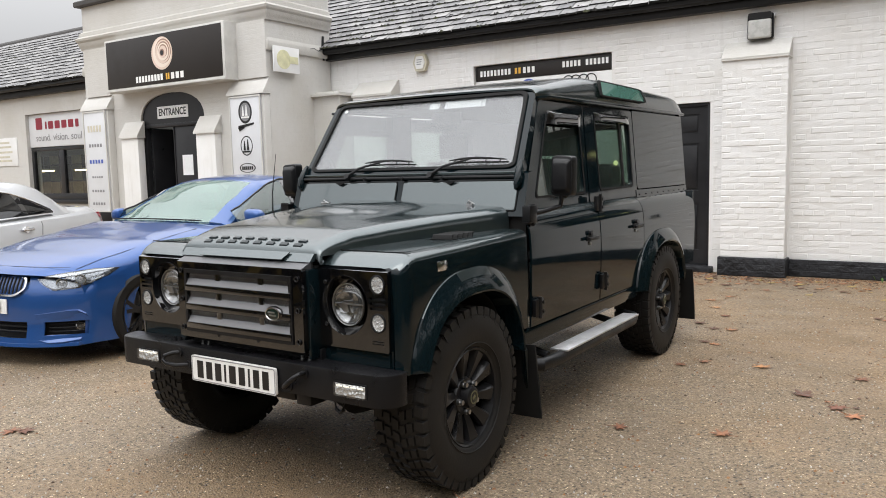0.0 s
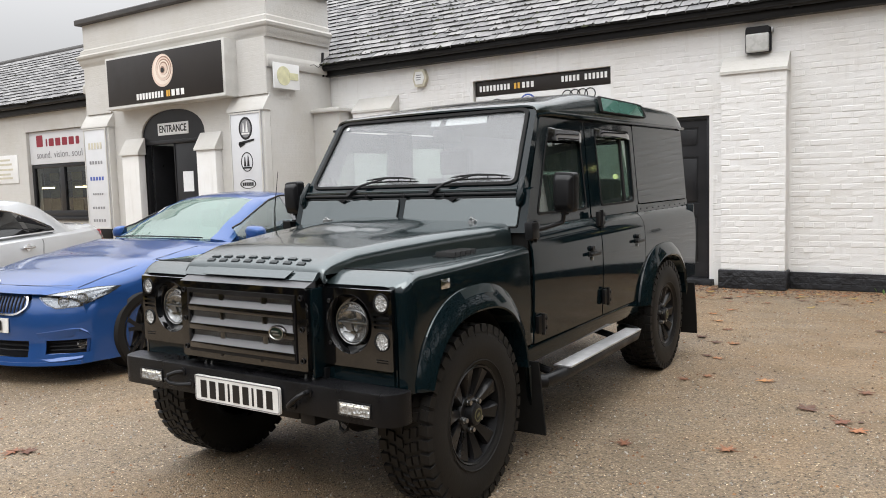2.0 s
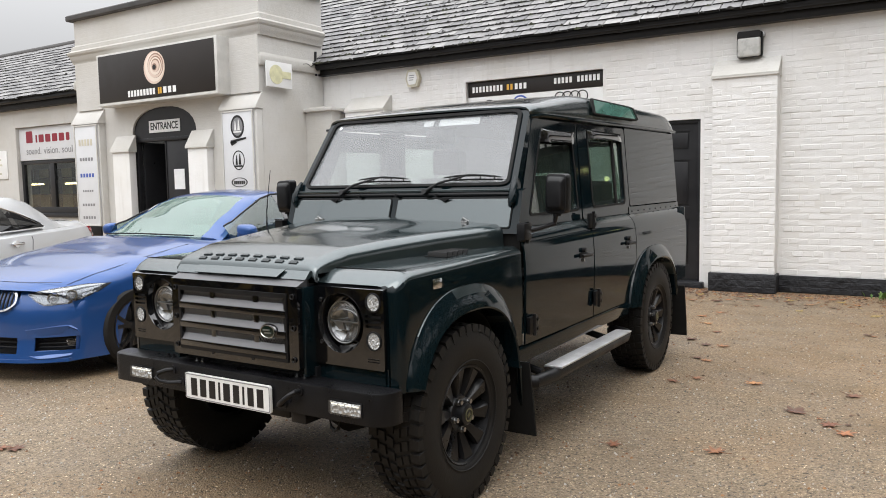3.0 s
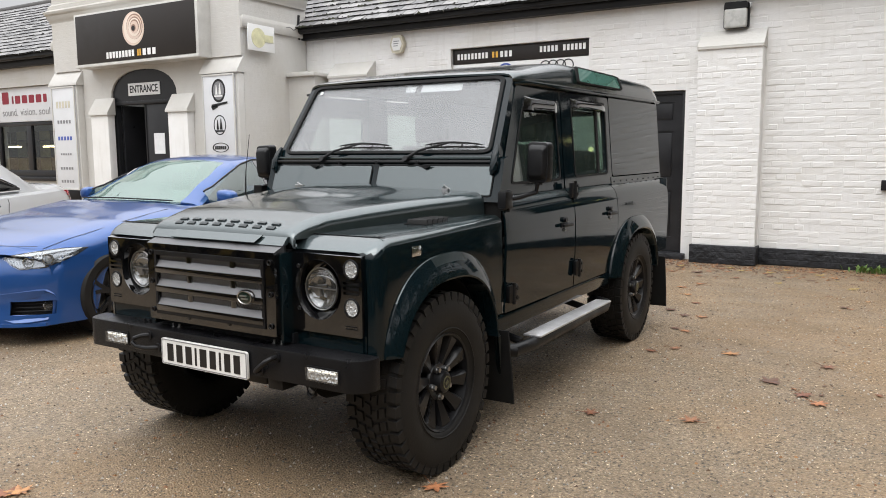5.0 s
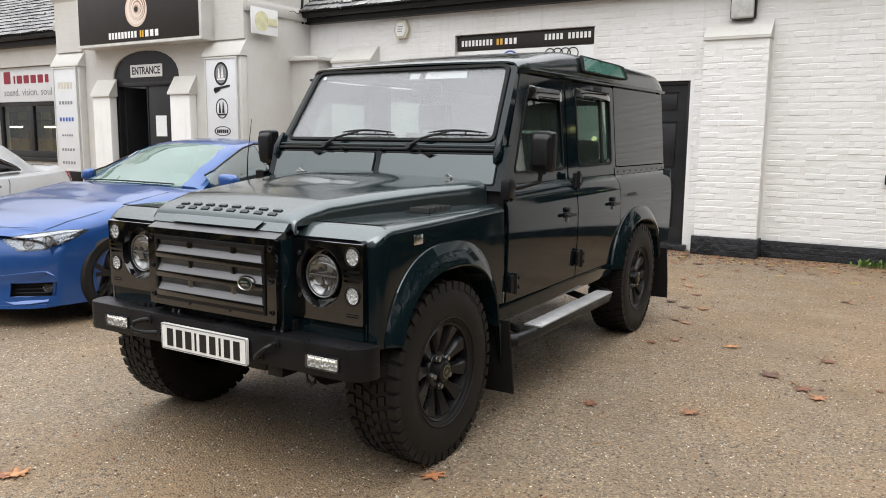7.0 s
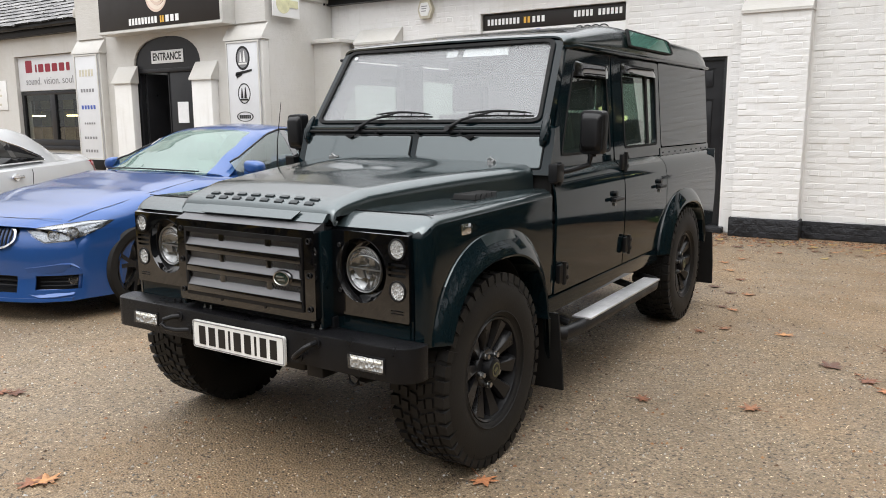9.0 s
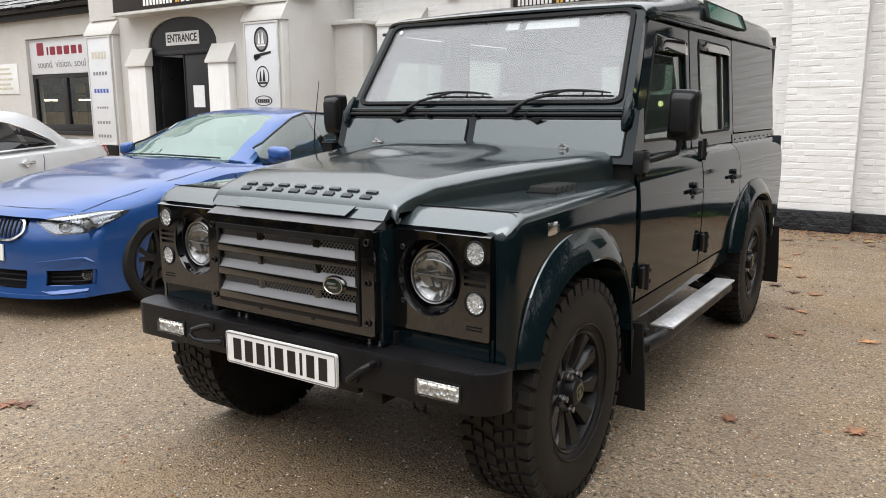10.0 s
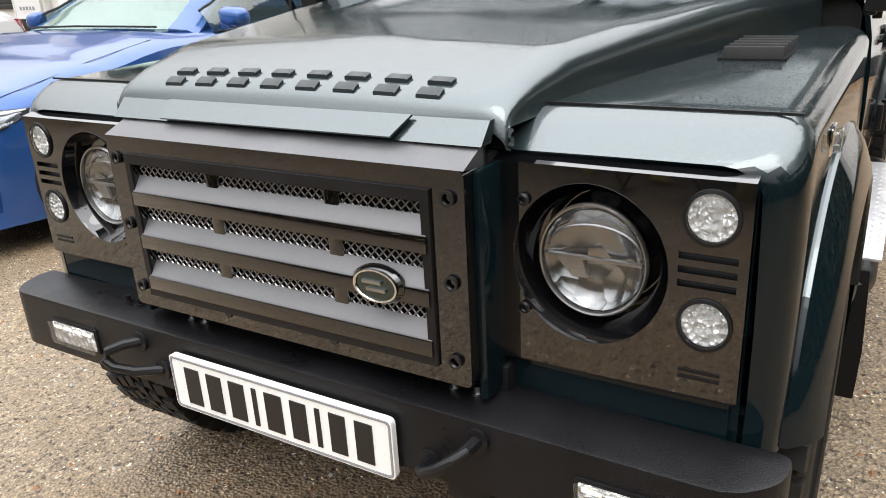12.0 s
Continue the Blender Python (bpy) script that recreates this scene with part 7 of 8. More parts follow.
        # headlamp: its outline runs back round the corner of the nose and is cast onto the shell
        lamp_top = [(0.0, (0.520, 0.08, 0.664)), (0.25, (0.64, 0.13, 0.690)), (0.5, (0.73, 0.20, 0.706)), (0.75, (0.84, 0.318, 0.721)), (1.0, (0.905, 0.480, 0.713))]
        lamp_low = [(0.0, (0.520, 0.08, 0.654)), (0.15, (0.575, 0.10, 0.606)), (0.3, (0.638, 0.131, 0.570)), (0.55, (0.77, 0.243, 0.580)), (0.8, (0.878, 0.354, 0.642)), (1.0, (0.905, 0.475, 0.708))]

        def along(keys, u):
            for (a0, p), (b0, q) in zip(keys, keys[1:]):
                if u <= b0 + 1e-9:
                    return Vector(p).lerp(Vector(q), (u - a0) / (b0 - a0))

        def lamp_at(u, w, off):
            p, d = along(lamp_low, u).lerp(along(lamp_top, u), w), Vector((-0.52, 0.85, -0.06)).normalized()
            hits = [h for h in (t.ray_cast(p - d * 0.6, d) for t in shell) if h[0] is not None]
            h = min(hits, key=lambda q: q[3])[0] if hits else p
            h = h - d * off
            return Vector((s * h.x, h.y, h.z))

        def lamp_skin(u0, u1, w0, w1, off, nu=24, nw=8):
            return loft([[lamp_at(u0 + (u1 - u0) * iu / nu, w0 + (w1 - w0) * iw / nw, off) for iw in range(nw + 1)] for iu in range(nu + 1)])

        hl = part("headlamp", thick(lamp_skin(0, 1, 0, 1, 0.004), 0.002), DARK, car, "swept-back headlamp with two round lenses")
        part("headlamp_bright", thick(lamp_skin(0.05, 0.90, 0.08, 0.66, 0.008), 0.002), LAMPSILVER, hl)
        part("headlamp_brow", thick(lamp_skin(0.10, 0.94, 0.78, 0.93, 0.010), 0.002), STEEL, hl, "bright strip along the lamp's upper edge")
        for uu, ww in ((0.38, 0.40), (0.60, 0.44)):
            at = lamp_at(uu, ww, 0.012)
            rm = Matrix.Translation(at) @ Matrix.Rotation(radians(-90 + s * 42), 4, 'Z') @ Matrix.Rotation(radians(-8), 4, 'Y')
            part("lamp_ring", lathe([(0.0, 0.041), (0.012, 0.039), (0.012, 0.032), (-0.004, 0.030)], 26, rm), CHROME, hl)
            part("lamp_eye", lathe([(-0.004, 0.030), (0.008, 0.020), (0.012, 0.0)], 20, rm), LAMPSILVER, hl)
        part("headlamp_cover", thick(lamp_skin(0, 1, 0, 1, 0.026), 0.002), COVER, hl, shadow=False)
        mr = bmesh.new()
        bmesh.ops.create_uvsphere(mr, u_segments=20, v_segments=12, radius=1.0)
        for q in mr.verts:
            x, y, z = q.co
            sq = lambda t, p: math.copysign(abs(t) ** p, t)
            q.co = Vector((s * ((0.955 if s > 0 else 0.90) + (0.105 if s > 0 else 0.07) * sq(x, 0.7)), 2.02 + (0.085 if y < 0 else 0.03) * sq(y, 0.7), 1.022 + 0.060 * sq(z, 0.7) - 0.012 * x))
        box(s * 0.84, s * 0.92, 1.99, 2.045, 0.945, 1.00, 0.012, bm=mr)
        part("door_mirror", mr, paint, car)
        # door shut lines and handle
        for v in (1.52, 2.98):
            sb = tube([coupe_point(c, v + 0.03 * math.sin(i), i) * 1.0 + Vector((0.002, 0, 0)) for i in (7.2, 8, 9, 10, 11, 12, 13.4)], 0.0035, 5)
            if s < 0:
                for q in sb.verts:
                    q.co.x = -q.co.x
            part("door_gap", sb, INK, body)
        hy, hz = (2.82, 0.75) if front else (2.72, 0.84)
        hb = box(s * 0.902, s * 0.935, hy - 0.10, hy + 0.10, hz - 0.015, hz + 0.015, 0.012, 3)
        cyl((s * 0.892, hy, hz), (s * 0.914, hy, hz), 0.04, 16, bm=hb)
        part("door_handle", hb, paint if front else CHROME, car)
        # side glass, bright trim and pillars
        xi = lambda v: 0.925 * lerp_keys(c.half, v) - 0.012
        g = []
        vend = 3.60 if front else 3.36
        drop = 0.30 if front else 0.95
        for v in (1.93, 1.98, 2.06, 2.2, 2.4, 2.6, 2.8, 3.0, 3.1, vend - 0.14, vend - 0.04):
            zb = lerp_keys(c.edge, v) + (-0.004 if front else 0.03)
            zr = lerp_keys(c.roof, v) - 0.055
            xr = lerp_keys(c.rail, v) + 0.035
            if front:
                zr -= 0.035 * max(0.0, min(1.0, (2.80 - v) / 0.4))
                xr += 0.02 * max(0.0, min(1.0, (2.80 - v) / 0.4))
            if zr < zb + 0.01:
                zr = zb + 0.01
            f = min(1.0, (vend - v) / drop) ** (1.0 if front else 0.6)
            zr = zb + (zr - zb) * (0.25 * front + (1 - 0.25 * front) * f) if v > vend - drop else zr
            t = (zr - zb) / max(0.02, lerp_keys(c.roof, v) - 0.055 - zb)
            x1 = xi(v) + (xr - xi(v)) * t
            g.append([(s * (xi(v) + (x1 - xi(v)) * k / 4 + 0.018 * math.sin(math.pi * k / 4)), v, zb + (zr - zb) * k / 4) for k in range(5)])
        if not front:
            quarter = [[Vector(r[-1]) + Vector((s * 0.003, 0, -0.012)), Vector((s * (lerp_keys(c.rail, r[0][1]) + 0.055), r[0][1], lerp_keys(c.roof, r[0][1]) - 0.070)), Vector((s * lerp_keys(c.rail, r[0][1]), r[0][1], lerp_keys(c.roof, r[0][1]) - 0.042))] for r in g if r[0][1] > 2.38]
            part("rear_quarter", thick(loft(quarter), 0.006), paint, car)
        part("side_glass", thick(loft(g), 0.004), glass_side, car, "", 60, shadow=False)
        part("glass_trim", tube([Vector(r[0]) + Vector((s * 0.006, 0, 0.0)) for r in g] + [Vector(r[-1]) + Vector((s * 0.004, 0, 0)) for r in reversed(g)], 0.009, 6), SATIN if front else CHROME, car)
        part("door_pillar", thick(loft([[(x + s * 0.002, y + 0.0, z) for x, y, z in g[6]], [(x + s * 0.002, y, z) for x, y, z in [tuple(Vector(p) * 0.6 + Vector(q) * 0.4) for p, q in zip(g[6], g[7])]]]), 0.004), GLOSS, car)
    # roof with pillars, windscreen and rear screen
    def green_row(v, k0, k1):
        zr, xr, w = lerp_keys(c.roof, v), lerp_keys(c.rail, v), 0.925 * lerp_keys(c.half, v)
        ze = lerp_keys(c.edge, v)
        prof = [(0.0, zr), (0.30 * xr, zr - 0.003), (0.62 * xr, zr - 0.013), (0.88 * xr, zr - 0.030), (xr, zr - 0.045), (xr + 0.05, zr - 0.075), (w - 0.012, ze - 0.01)]
        out = []
        for x, z in prof[k0:k1]:
            yy = v + 0.30 * (x / 0.75) ** 2 * max(0.0, min(1.0, (2.58 - v) / 1.1)) - 0.20 * (x / 0.7) ** 2 * max(0.0, min(1.0, (v - 3.3) / 0.6))
            out.append((x, yy, max(z, ze - 0.01)))
        return out

    def both(rows):
        return [[(-x, y, z) for x, y, z in reversed(r[1:])] + list(r) for r in rows]

    part("roof_panel", thick(loft(both([green_row(v, 0, 6) for v in (2.46, 2.52, 2.58, 2.66, 2.75, 2.87, 3.0, 3.15, 3.3, 3.36)])), 0.01), paint, car, "", 50)
    part("windscreen", thick(loft(both([green_row(v, 0, 5) for v in (1.52, 1.6, 1.7, 1.85, 2.0, 2.15, 2.3, 2.48)])), 0.005), glass_front, car, "misted windscreen", 60, shadow=False)
    part("rear_screen", thick(loft(both([green_row(v, 0, 5) for v in (3.34, 3.5, 3.7, 3.9, 4.1)])), 0.005), DUSK, car, "", 60, shadow=False)
    for s in (-1, 1):
        for vv in ((1.52, 1.6, 1.7, 1.85, 2.0, 2.15, 2.3, 2.42, 2.50), (3.32, 3.45, 3.6, 3.75, 3.9, 4.0, 4.1)):
            rows = []
            for v in vv:
                r = green_row(v, 3, 7)
                r[3] = tuple(Vector(r[2]).lerp(Vector(r[3]), 0.08))
                rows.append([(s * x, y, z + 0.004) for x, y, z in r])
            if vv[0] > 3:
                rows = [[(s * x, y, z + 0.003) for x, y, z in green_row(v, 3 if front else 2, 7)] for v in vv]
            part("pillar", thick(loft(rows), 0.02), paint, car, "", 50)
    # cabin
    part("cabin", box(-0.72, 0.72, 1.6, 3.9, 0.5, 0.92, 0.05), TRIM, car)
    for x in (-0.36, 0.36):
        part("headrest", box(x - 0.12, x + 0.12, 2.72, 2.82, 1.02, 1.22, 0.04, 3), TRIM, car)
    part("windscreen_wiper", tube([(-0.52, 1.645, 0.995), (-0.25, 1.525, 1.012), (0.1, 1.500, 1.016), (0.4, 1.575, 1.004), (0.60, 1.685, 0.990)], 0.007, 6), RUBBER, car)
    # tail lamps and rear plate
    for s in (-1, 1):
        part("tail_lamp", thick(coupe_patch(c, [(4.26, 6.2), (4.63, 5.6), (4.62, 9.2), (4.36, 8.6)] if front else [(4.34, 6.5), (4.63, 6.0), (4.63, 8.0), (4.42, 7.8)], s, 0.008, 10, 8), 0.006), RED, car, "red wrap-round tail lamp")
    part("tail_panel", loft([[(x, 4.60 + bow(c, x, 4.62), z) for x in (-0.74, -0.5, -0.25, 0, 0.25, 0.5, 0.74)] for z in (0.20, 0.9)]), paint, car)
    # front plate
    if front:
        fp = part("number_plate", plate(rect(-0.26, 0.275, 0.395, 0.505), [], 0.008, 0.0, lambda u, v, d: (u, nose_y(u, v) - 0.028 + d, v)), PLATE, car, "white plate with black bars in place of characters")
        for k in range(7):
            x = -0.225 + k * 0.066
            part("plate_mark", plate(rect(x, x + 0.040, 0.412, 0.488), [], 0.002, 0.0, lambda u, v, d: (u, nose_y(u, v) - 0.031 + d, v)), INK, fp)
        part("bonnet_disc", lathe([(0.0, 0.0), (0.002, 0.036), (0.006, 0.040), (0.008, 0.0)], 24, pose(0.03, 0.078, 0.752, 0, 0, -90) @ Matrix.Rotation(radians(-50), 4, 'Y')), CHROME, car, "round bonnet emblem, left plain")
        part("bonnet_gap", tube([Vector((x, 0.072 + bow(c, x, 0.07), lerp_keys(c.top, 0.07) - 0.012 * (abs(x) / 0.7) ** 2 + 0.001)) for x in [-0.70 + 0.1 * k for k in range(15)]], 0.0018, 5), INK, body)
        for s in (-1, 1):
            part("bonnet_gap", tube([coupe_point(c, v, 5.30) * 1.0 + Vector((0, 0, 0.001)) if s > 0 else Vector((-1, 1, 1)) * coupe_point(c, v, 5.30) for v in (0.10, 0.3, 0.6, 0.9, 1.2, 1.45)], 0.0018, 5), INK, body)
    # wheels
    tyre = [(-0.10, 0.225), (-0.112, 0.26), (-0.108, 0.305), (-0.09, 0.322), (0.09, 0.322), (0.108, 0.305), (0.112, 0.26), (0.10, 0.232)]
    for s in (-1, 1):
        for y in c.axles:
            wm = pose(s * 0.785, y, 0.322, 17, 0, 0 if s > 0 else 180)
            w = part("wheel", lathe([(-0.09, 0.23), (-0.02, 0.22), (-0.03, 0.0)], 32), UNDER, car, "black multi-spoke wheel")
            w.matrix_basis = wm
            part("tyre", lathe(tyre, 48), TYRE, w)
            part("rim", lathe([(0.098, 0.232), (0.108, 0.236), (0.106, 0.226), (0.05, 0.214), (-0.08, 0.22)], 44), rim_mat, w)
            for k in range(5):
                sb = bmesh.new()
                for da in (-0.15, 0.15):
                    a = 2 * math.pi * k / 5
                    rows = []
                    for r, hw, xo in ((0.04, 0.02, 0.075), (0.12, 0.016, 0.085), (0.222, 0.014, 0.095)):
                        aa = a + da * (r / 0.16)
                        d, t = Vector((0, math.cos(aa), math.sin(aa))), Vector((0, -math.sin(aa), math.cos(aa)))
                        p = d * r
                        rows.append([p + t * hw + Vector((xo, 0, 0)), p - t * hw + Vector((xo, 0, 0)), p - t * hw + Vector((xo - 0.03, 0, 0)), p + t * hw + Vector((xo - 0.03, 0, 0))])
                    loft(rows, closed=True, caps=True, bm=sb)
                part("spoke", sb, rim_mat, w)
            part("hub", lathe([(0.04, 0.06), (0.075, 0.055), (0.085, 0.03), (0.085, 0.0)], 20), rim_mat, w)
            part("brake_disc", lathe([(0.02, 0.05), (0.02, 0.16), (0.0, 0.16), (0.0, 0.05)], 32), STEEL, w)
    return car


coupe("coupe", "blue metallic low coupe with a misted windscreen, parked nose out", BLUE, MIST, FILMGLASS, pose(-3.587, 0.135, 0, 0, 0, 5.0), RIM)
coupe("coupe", "silver coupe with dark windows and bright window trim", SILVER, DUSK, DUSK, pose(-5.71, -1.0, 0, 0, 0, 25.8), STEEL, False)


# ---- trees round the yard: unseen, added to darken reflections ----
def tree(name, label, seed, height, spread_r, mtl):
    rnd = random.Random(seed)
    t = thing(name, label, "tree", "trees round the yard")
    trunk = bmesh.new()
    tube([(0, 0, -0.1), (0.05, 0.02, height * 0.2), (-0.06, 0.05, height * 0.45), (0.04, -0.04, height * 0.75)], [0.30, 0.22, 0.16, 0.06], 10, bm=trunk)
    tips = []
    for k in range(14):
        a = rnd.uniform(0, 2 * math.pi)
        z0 = height * rnd.uniform(0.22, 0.6)
        r = spread_r * rnd.uniform(0.55, 0.95)
        tip = Vector((r * math.cos(a), r * math.sin(a), z0 + height * rnd.uniform(0.12, 0.35)))
        tube([(0, 0, z0), tip * 0.5 + Vector((0, 0, z0 * 0.45)), tip], [0.09, 0.05, 0.015], 6, bm=trunk)
        tips += [tip, tip * 0.7 + Vector((0, 0, z0 * 0.3))]
    tips += [Vector((rnd.uniform(-0.3, 0.3) * spread_r, rnd.uniform(-0.3, 0.3) * spread_r, height * rnd.uniform(0.75, 0.95))) for _ in range(8)]
    part("trunk", trunk, BARK, t)
    verts, faces = [], []
    for tip in tips:
        for _ in range(95):
            c = tip + Vector((rnd.gauss(0, 1), rnd.gauss(0, 1), rnd.gauss(0, 0.8))) * spread_r * 0.21
            q = Euler((rnd.uniform(0, 6.3), rnd.uniform(0, 6.3), rnd.uniform(0, 6.3)))
            sz = rnd.uniform(0.09, 0.22)
            n = len(verts)
            for p in ((-1, 0, 0), (0, -0.55, 0.1), (1, 0, 0), (0, 0.55, 0.1)):
                w = Vector(p) * sz
                w.rotate(q)
                verts.append(tuple(c + w))
            faces.append((n, n + 1, n + 2, n + 3))
    me = bpy.data.meshes.new("crown")
    me.from_pydata(verts, [], faces)
    me.materials.append(mtl)
    cr = new("crown", me)
    cr.parent = t
    return t


t1 = tree("tree", "unseen broad tree in thinning green and yellow leaf, added for reflections", 3, 9.0, 3.6, FOLIAGE)
t1.matrix_basis = pose(14.0, -12.0, 0)
t2 = tree("tree", "unseen tall tree in brown and green autumn leaf, added for reflections", 8, 11.0, 3.4, FOLIAGE)
t2.matrix_basis = pose(12.5, -6.0, 0)
for i, (x, y, r, k) in enumerate(((11.0, -1.0, 10, 1), (11.5, 3.0, 150, 1), (10.0, 6.5, 260, 1), (8.5, 10.0, 300, 1), (12.5, 10.0, 20, 0), (6.0, 13.0, 320, 1))):
    copy_thing(t1 if k == 0 else t2, pose(x, y, 0, 0, 0, r))


AUTUMN = leafy("yellowing_hedge_leaves", [(0.015, 0.018, 0.008), (0.03, 0.03, 0.012), (0.06, 0.045, 0.015), (0.34, 0.24, 0.05), (0.03, 0.022, 0.01)])


def hedge(x0, y0, x1, y1, h, mtl=FOLIAGE, label="unseen dark green and brown hedge, added for reflections"):
    rnd = random.Random(5)
    verts, faces = [], []
    n = int(math.hypot(x1 - x0, y1 - y0) * 900)
    for _ in range(n):
        t = rnd.random()
        c = Vector((x0 + (x1 - x0) * t + rnd.gauss(0, 0.35), y0 + (y1 - y0) * t + rnd.gauss(0, 0.35), h * rnd.random() ** 0.8 * (0.9 + 0.2 * math.sin(t * 40))))
        q = Euler((rnd.uniform(0, 6.3), rnd.uniform(0, 6.3), rnd.uniform(0, 6.3)))
        sz = rnd.uniform(0.08, 0.17)
        k = len(verts)
        for p in ((-1, 0, 0), (0, -0.6, 0.1), (1, 0, 0), (0, 0.6, 0.1)):
            w = Vector(p) * sz
            w.rotate(q)
            verts.append(tuple(c + w))
        faces.append((k, k + 1, k + 2, k + 3))
    me = bpy.data.meshes.new("hedge")
    me.from_pydata(verts, [], faces)
    me.materials.append(mtl)
    return tagged(new("hedge", me), label, "hedge", kind="stuff")


# Unseen hedges, added to darken what the car's panels reflect.
hedge(-22, -6.6, -2.0, -4.7, 1.7, AUTUMN, "unseen dark hedge with yellowing leaves, added for reflections")
hedge(-2.0, -4.7, 6.0, -4.5, 1.7, AUTUMN, "unseen dark hedge with yellowing leaves, added for reflections")
hedge(6.0, -4.5, 5.8, -1.0, 2.0)
hedge(5.8, -1.0, 5.2, 5.0, 1.9)
hedge(5.2, 5.0, 6.4, 12.5, 2.2)


# ---- fallen leaves, crumbs and chips ----
def leaf_mesh(name, mtl, curl, seed):
    """A withered lobed leaf: thin, deeply cut and curled up at its tips."""
    rnd = random.Random(seed)
    b = bmesh.new()
    pts = []
    for k, r in enumerate((1.0, 0.86, 0.70, 0.52, 0.52, 0.70, 0.86)):
        a = math.pi / 2 + 2 * math.pi * k / 7
        r *= rnd.uniform(0.8, 1.15)
        for da, f in ((-0.36, 0.44), (-0.20, 0.74), (0.0, 1.0), (0.17, 0.76)):
            aa = a + da + rnd.uniform(-0.05, 0.05)
            pts.append((0.06 * r * f * math.cos(aa), 0.06 * r * f * math.sin(aa)))
    ph = rnd.uniform(0, 6.3)
    lift = lambda x, y: 0.003 + curl * (math.hypot(x, y) / 0.06) ** 2 * 0.05 * (0.55 + 0.45 * math.sin(3 * math.atan2(y, x) + ph))
    c0, c1 = b.verts.new((0, 0, 0.0045)), b.verts.new((0, 0, 0.0035))
    up = [b.verts.new((x, y, lift(x, y))) for x, y in pts]
    dn = [b.verts.new((v.co.x, v.co.y, v.co.z - 0.0008)) for v in up]
    m = len(pts)
    for k in range(m):
        b.faces.new((c0, up[k], up[(k + 1) % m]))
        b.faces.new((c1, dn[(k + 1) % m], dn[k]))
        b.faces.new((up[k], dn[k], dn[(k + 1) % m], up[(k + 1) % m]))
    tube([(0, 0, 0.003), (0.006, -0.04, 0.006), (0.012, -0.075, 0.012)], 0.0013, 5, bm=b)
    me = bpy.data.meshes.new(name)
    b.to_mesh(me)
    b.free()
    me.materials.append(mtl)
    return me


leaves = [leaf_mesh("fallen_leaf", DEADLEAF, 0.10, 1), leaf_mesh("fallen_leaf", BROWNLEAF, 0.16, 2), leaf_mesh("fallen_leaf", PALELEAF, 0.3, 3), leaf_mesh("fallen_leaf", DEADLEAF, 0.22, 4)]
LEAF_WORDS = ["curled orange-brown leaf lying on the wet asphalt", "dark brown wet leaf lying on the asphalt", "pale yellow leaf lying on the asphalt", "crumpled russet leaf lying on the wet asphalt"]


def drop_leaf(x, y, kind, size, turn):
    ob = new("fallen_leaf", leaves[kind])
    ob.matrix_basis = pose(x, y, 0.0, 0, 0, turn) @ Matrix.Diagonal((size, size * 0.8, size, 1))
    return tagged(ob, LEAF_WORDS[kind], "leaf", "fallen leaves")


LEAF_SPOTS = [(2.19, 2.66), (1.67, 1.19), (2.16, 4.87), (1.16, 1.04), (2.12, 1.95), (2.21, 1.82), (1.05, 3.3), (0.95, 4.42), (0.98, 3.82), (1.2, 2.66), (0.63, 5.22), (0.53, 6.31),
              (1.14, 3.23), (1.14, 3.82), (1.92, 2.12), (1.08, 2.51), (1.23, 6.87), (1.69, 6.93), (1.59, 2.69), (0.77, 4.82), (0.83, 4.01)]
rnd = random.Random(12)
for i, (x, y) in enumerate(LEAF_SPOTS):
    drop_leaf(x, y, (0, 3, 1, 0, 3, 0)[i % 6], rnd.uniform(1.15, 1.75), rnd.uniform(0, 360))
for _ in range(60):
    x = rnd.uniform(-1.0, 3.6)
    y = 7.05 - abs(rnd.gauss(0, 0.75))
    drop_leaf(x, y, rnd.choice((0, 1, 1, 2, 3)), rnd.uniform(0.7, 1.4), rnd.uniform(0, 360))
for _ in range(12):
    drop_leaf(rnd.uniform(1.1, 3.4), rnd.uniform(1.6, 6.0), rnd.choice((0, 1, 1, 3)), rnd.uniform(0.4, 0.9), rnd.uniform(0, 360))
for x, y, k in ((-1.74, -0.67, 0), (-1.68, -0.63, 3), (-0.585, -1.15, 0), (-0.55, -1.11, 3), (0.92, -0.18, 0), (-1.4, 0.3, 1)):
    drop_leaf(x, y, k, 1.5, rnd.uniform(0, 360))


def scatter(name, label, mtl, n, area, lo, hi, flat, seed):
    """Small bits strewn over the ground as one mesh."""
    r = random.Random(seed)
    verts, faces = [], []
    for _ in range(n):
        x, y = area(r)
        s = lo + (hi - lo) * r.random() ** 2.2
        a = r.uniform(0, 6.3)
        k = len(verts)
        for j in range(4):
            t = a + j * math.pi / 2 + r.uniform(-0.4, 0.4)
            q = s * r.uniform(0.6, 1.1)
            verts.append((x + q * math.cos(t), y + q * math.sin(t), -0.004))
        verts.append((x + r.uniform(-0.3, 0.3) * s, y + r.uniform(-0.3, 0.3) * s, s * flat))
        faces += [(k + j, k + (j + 1) % 4, k + 4) for j in range(4)]
    me = bpy.data.meshes.new(name)
    me.from_pydata(verts, [], faces)
    me.materials.append(mtl)
    return tagged(new(name, me), label, "debris", kind="stuff")


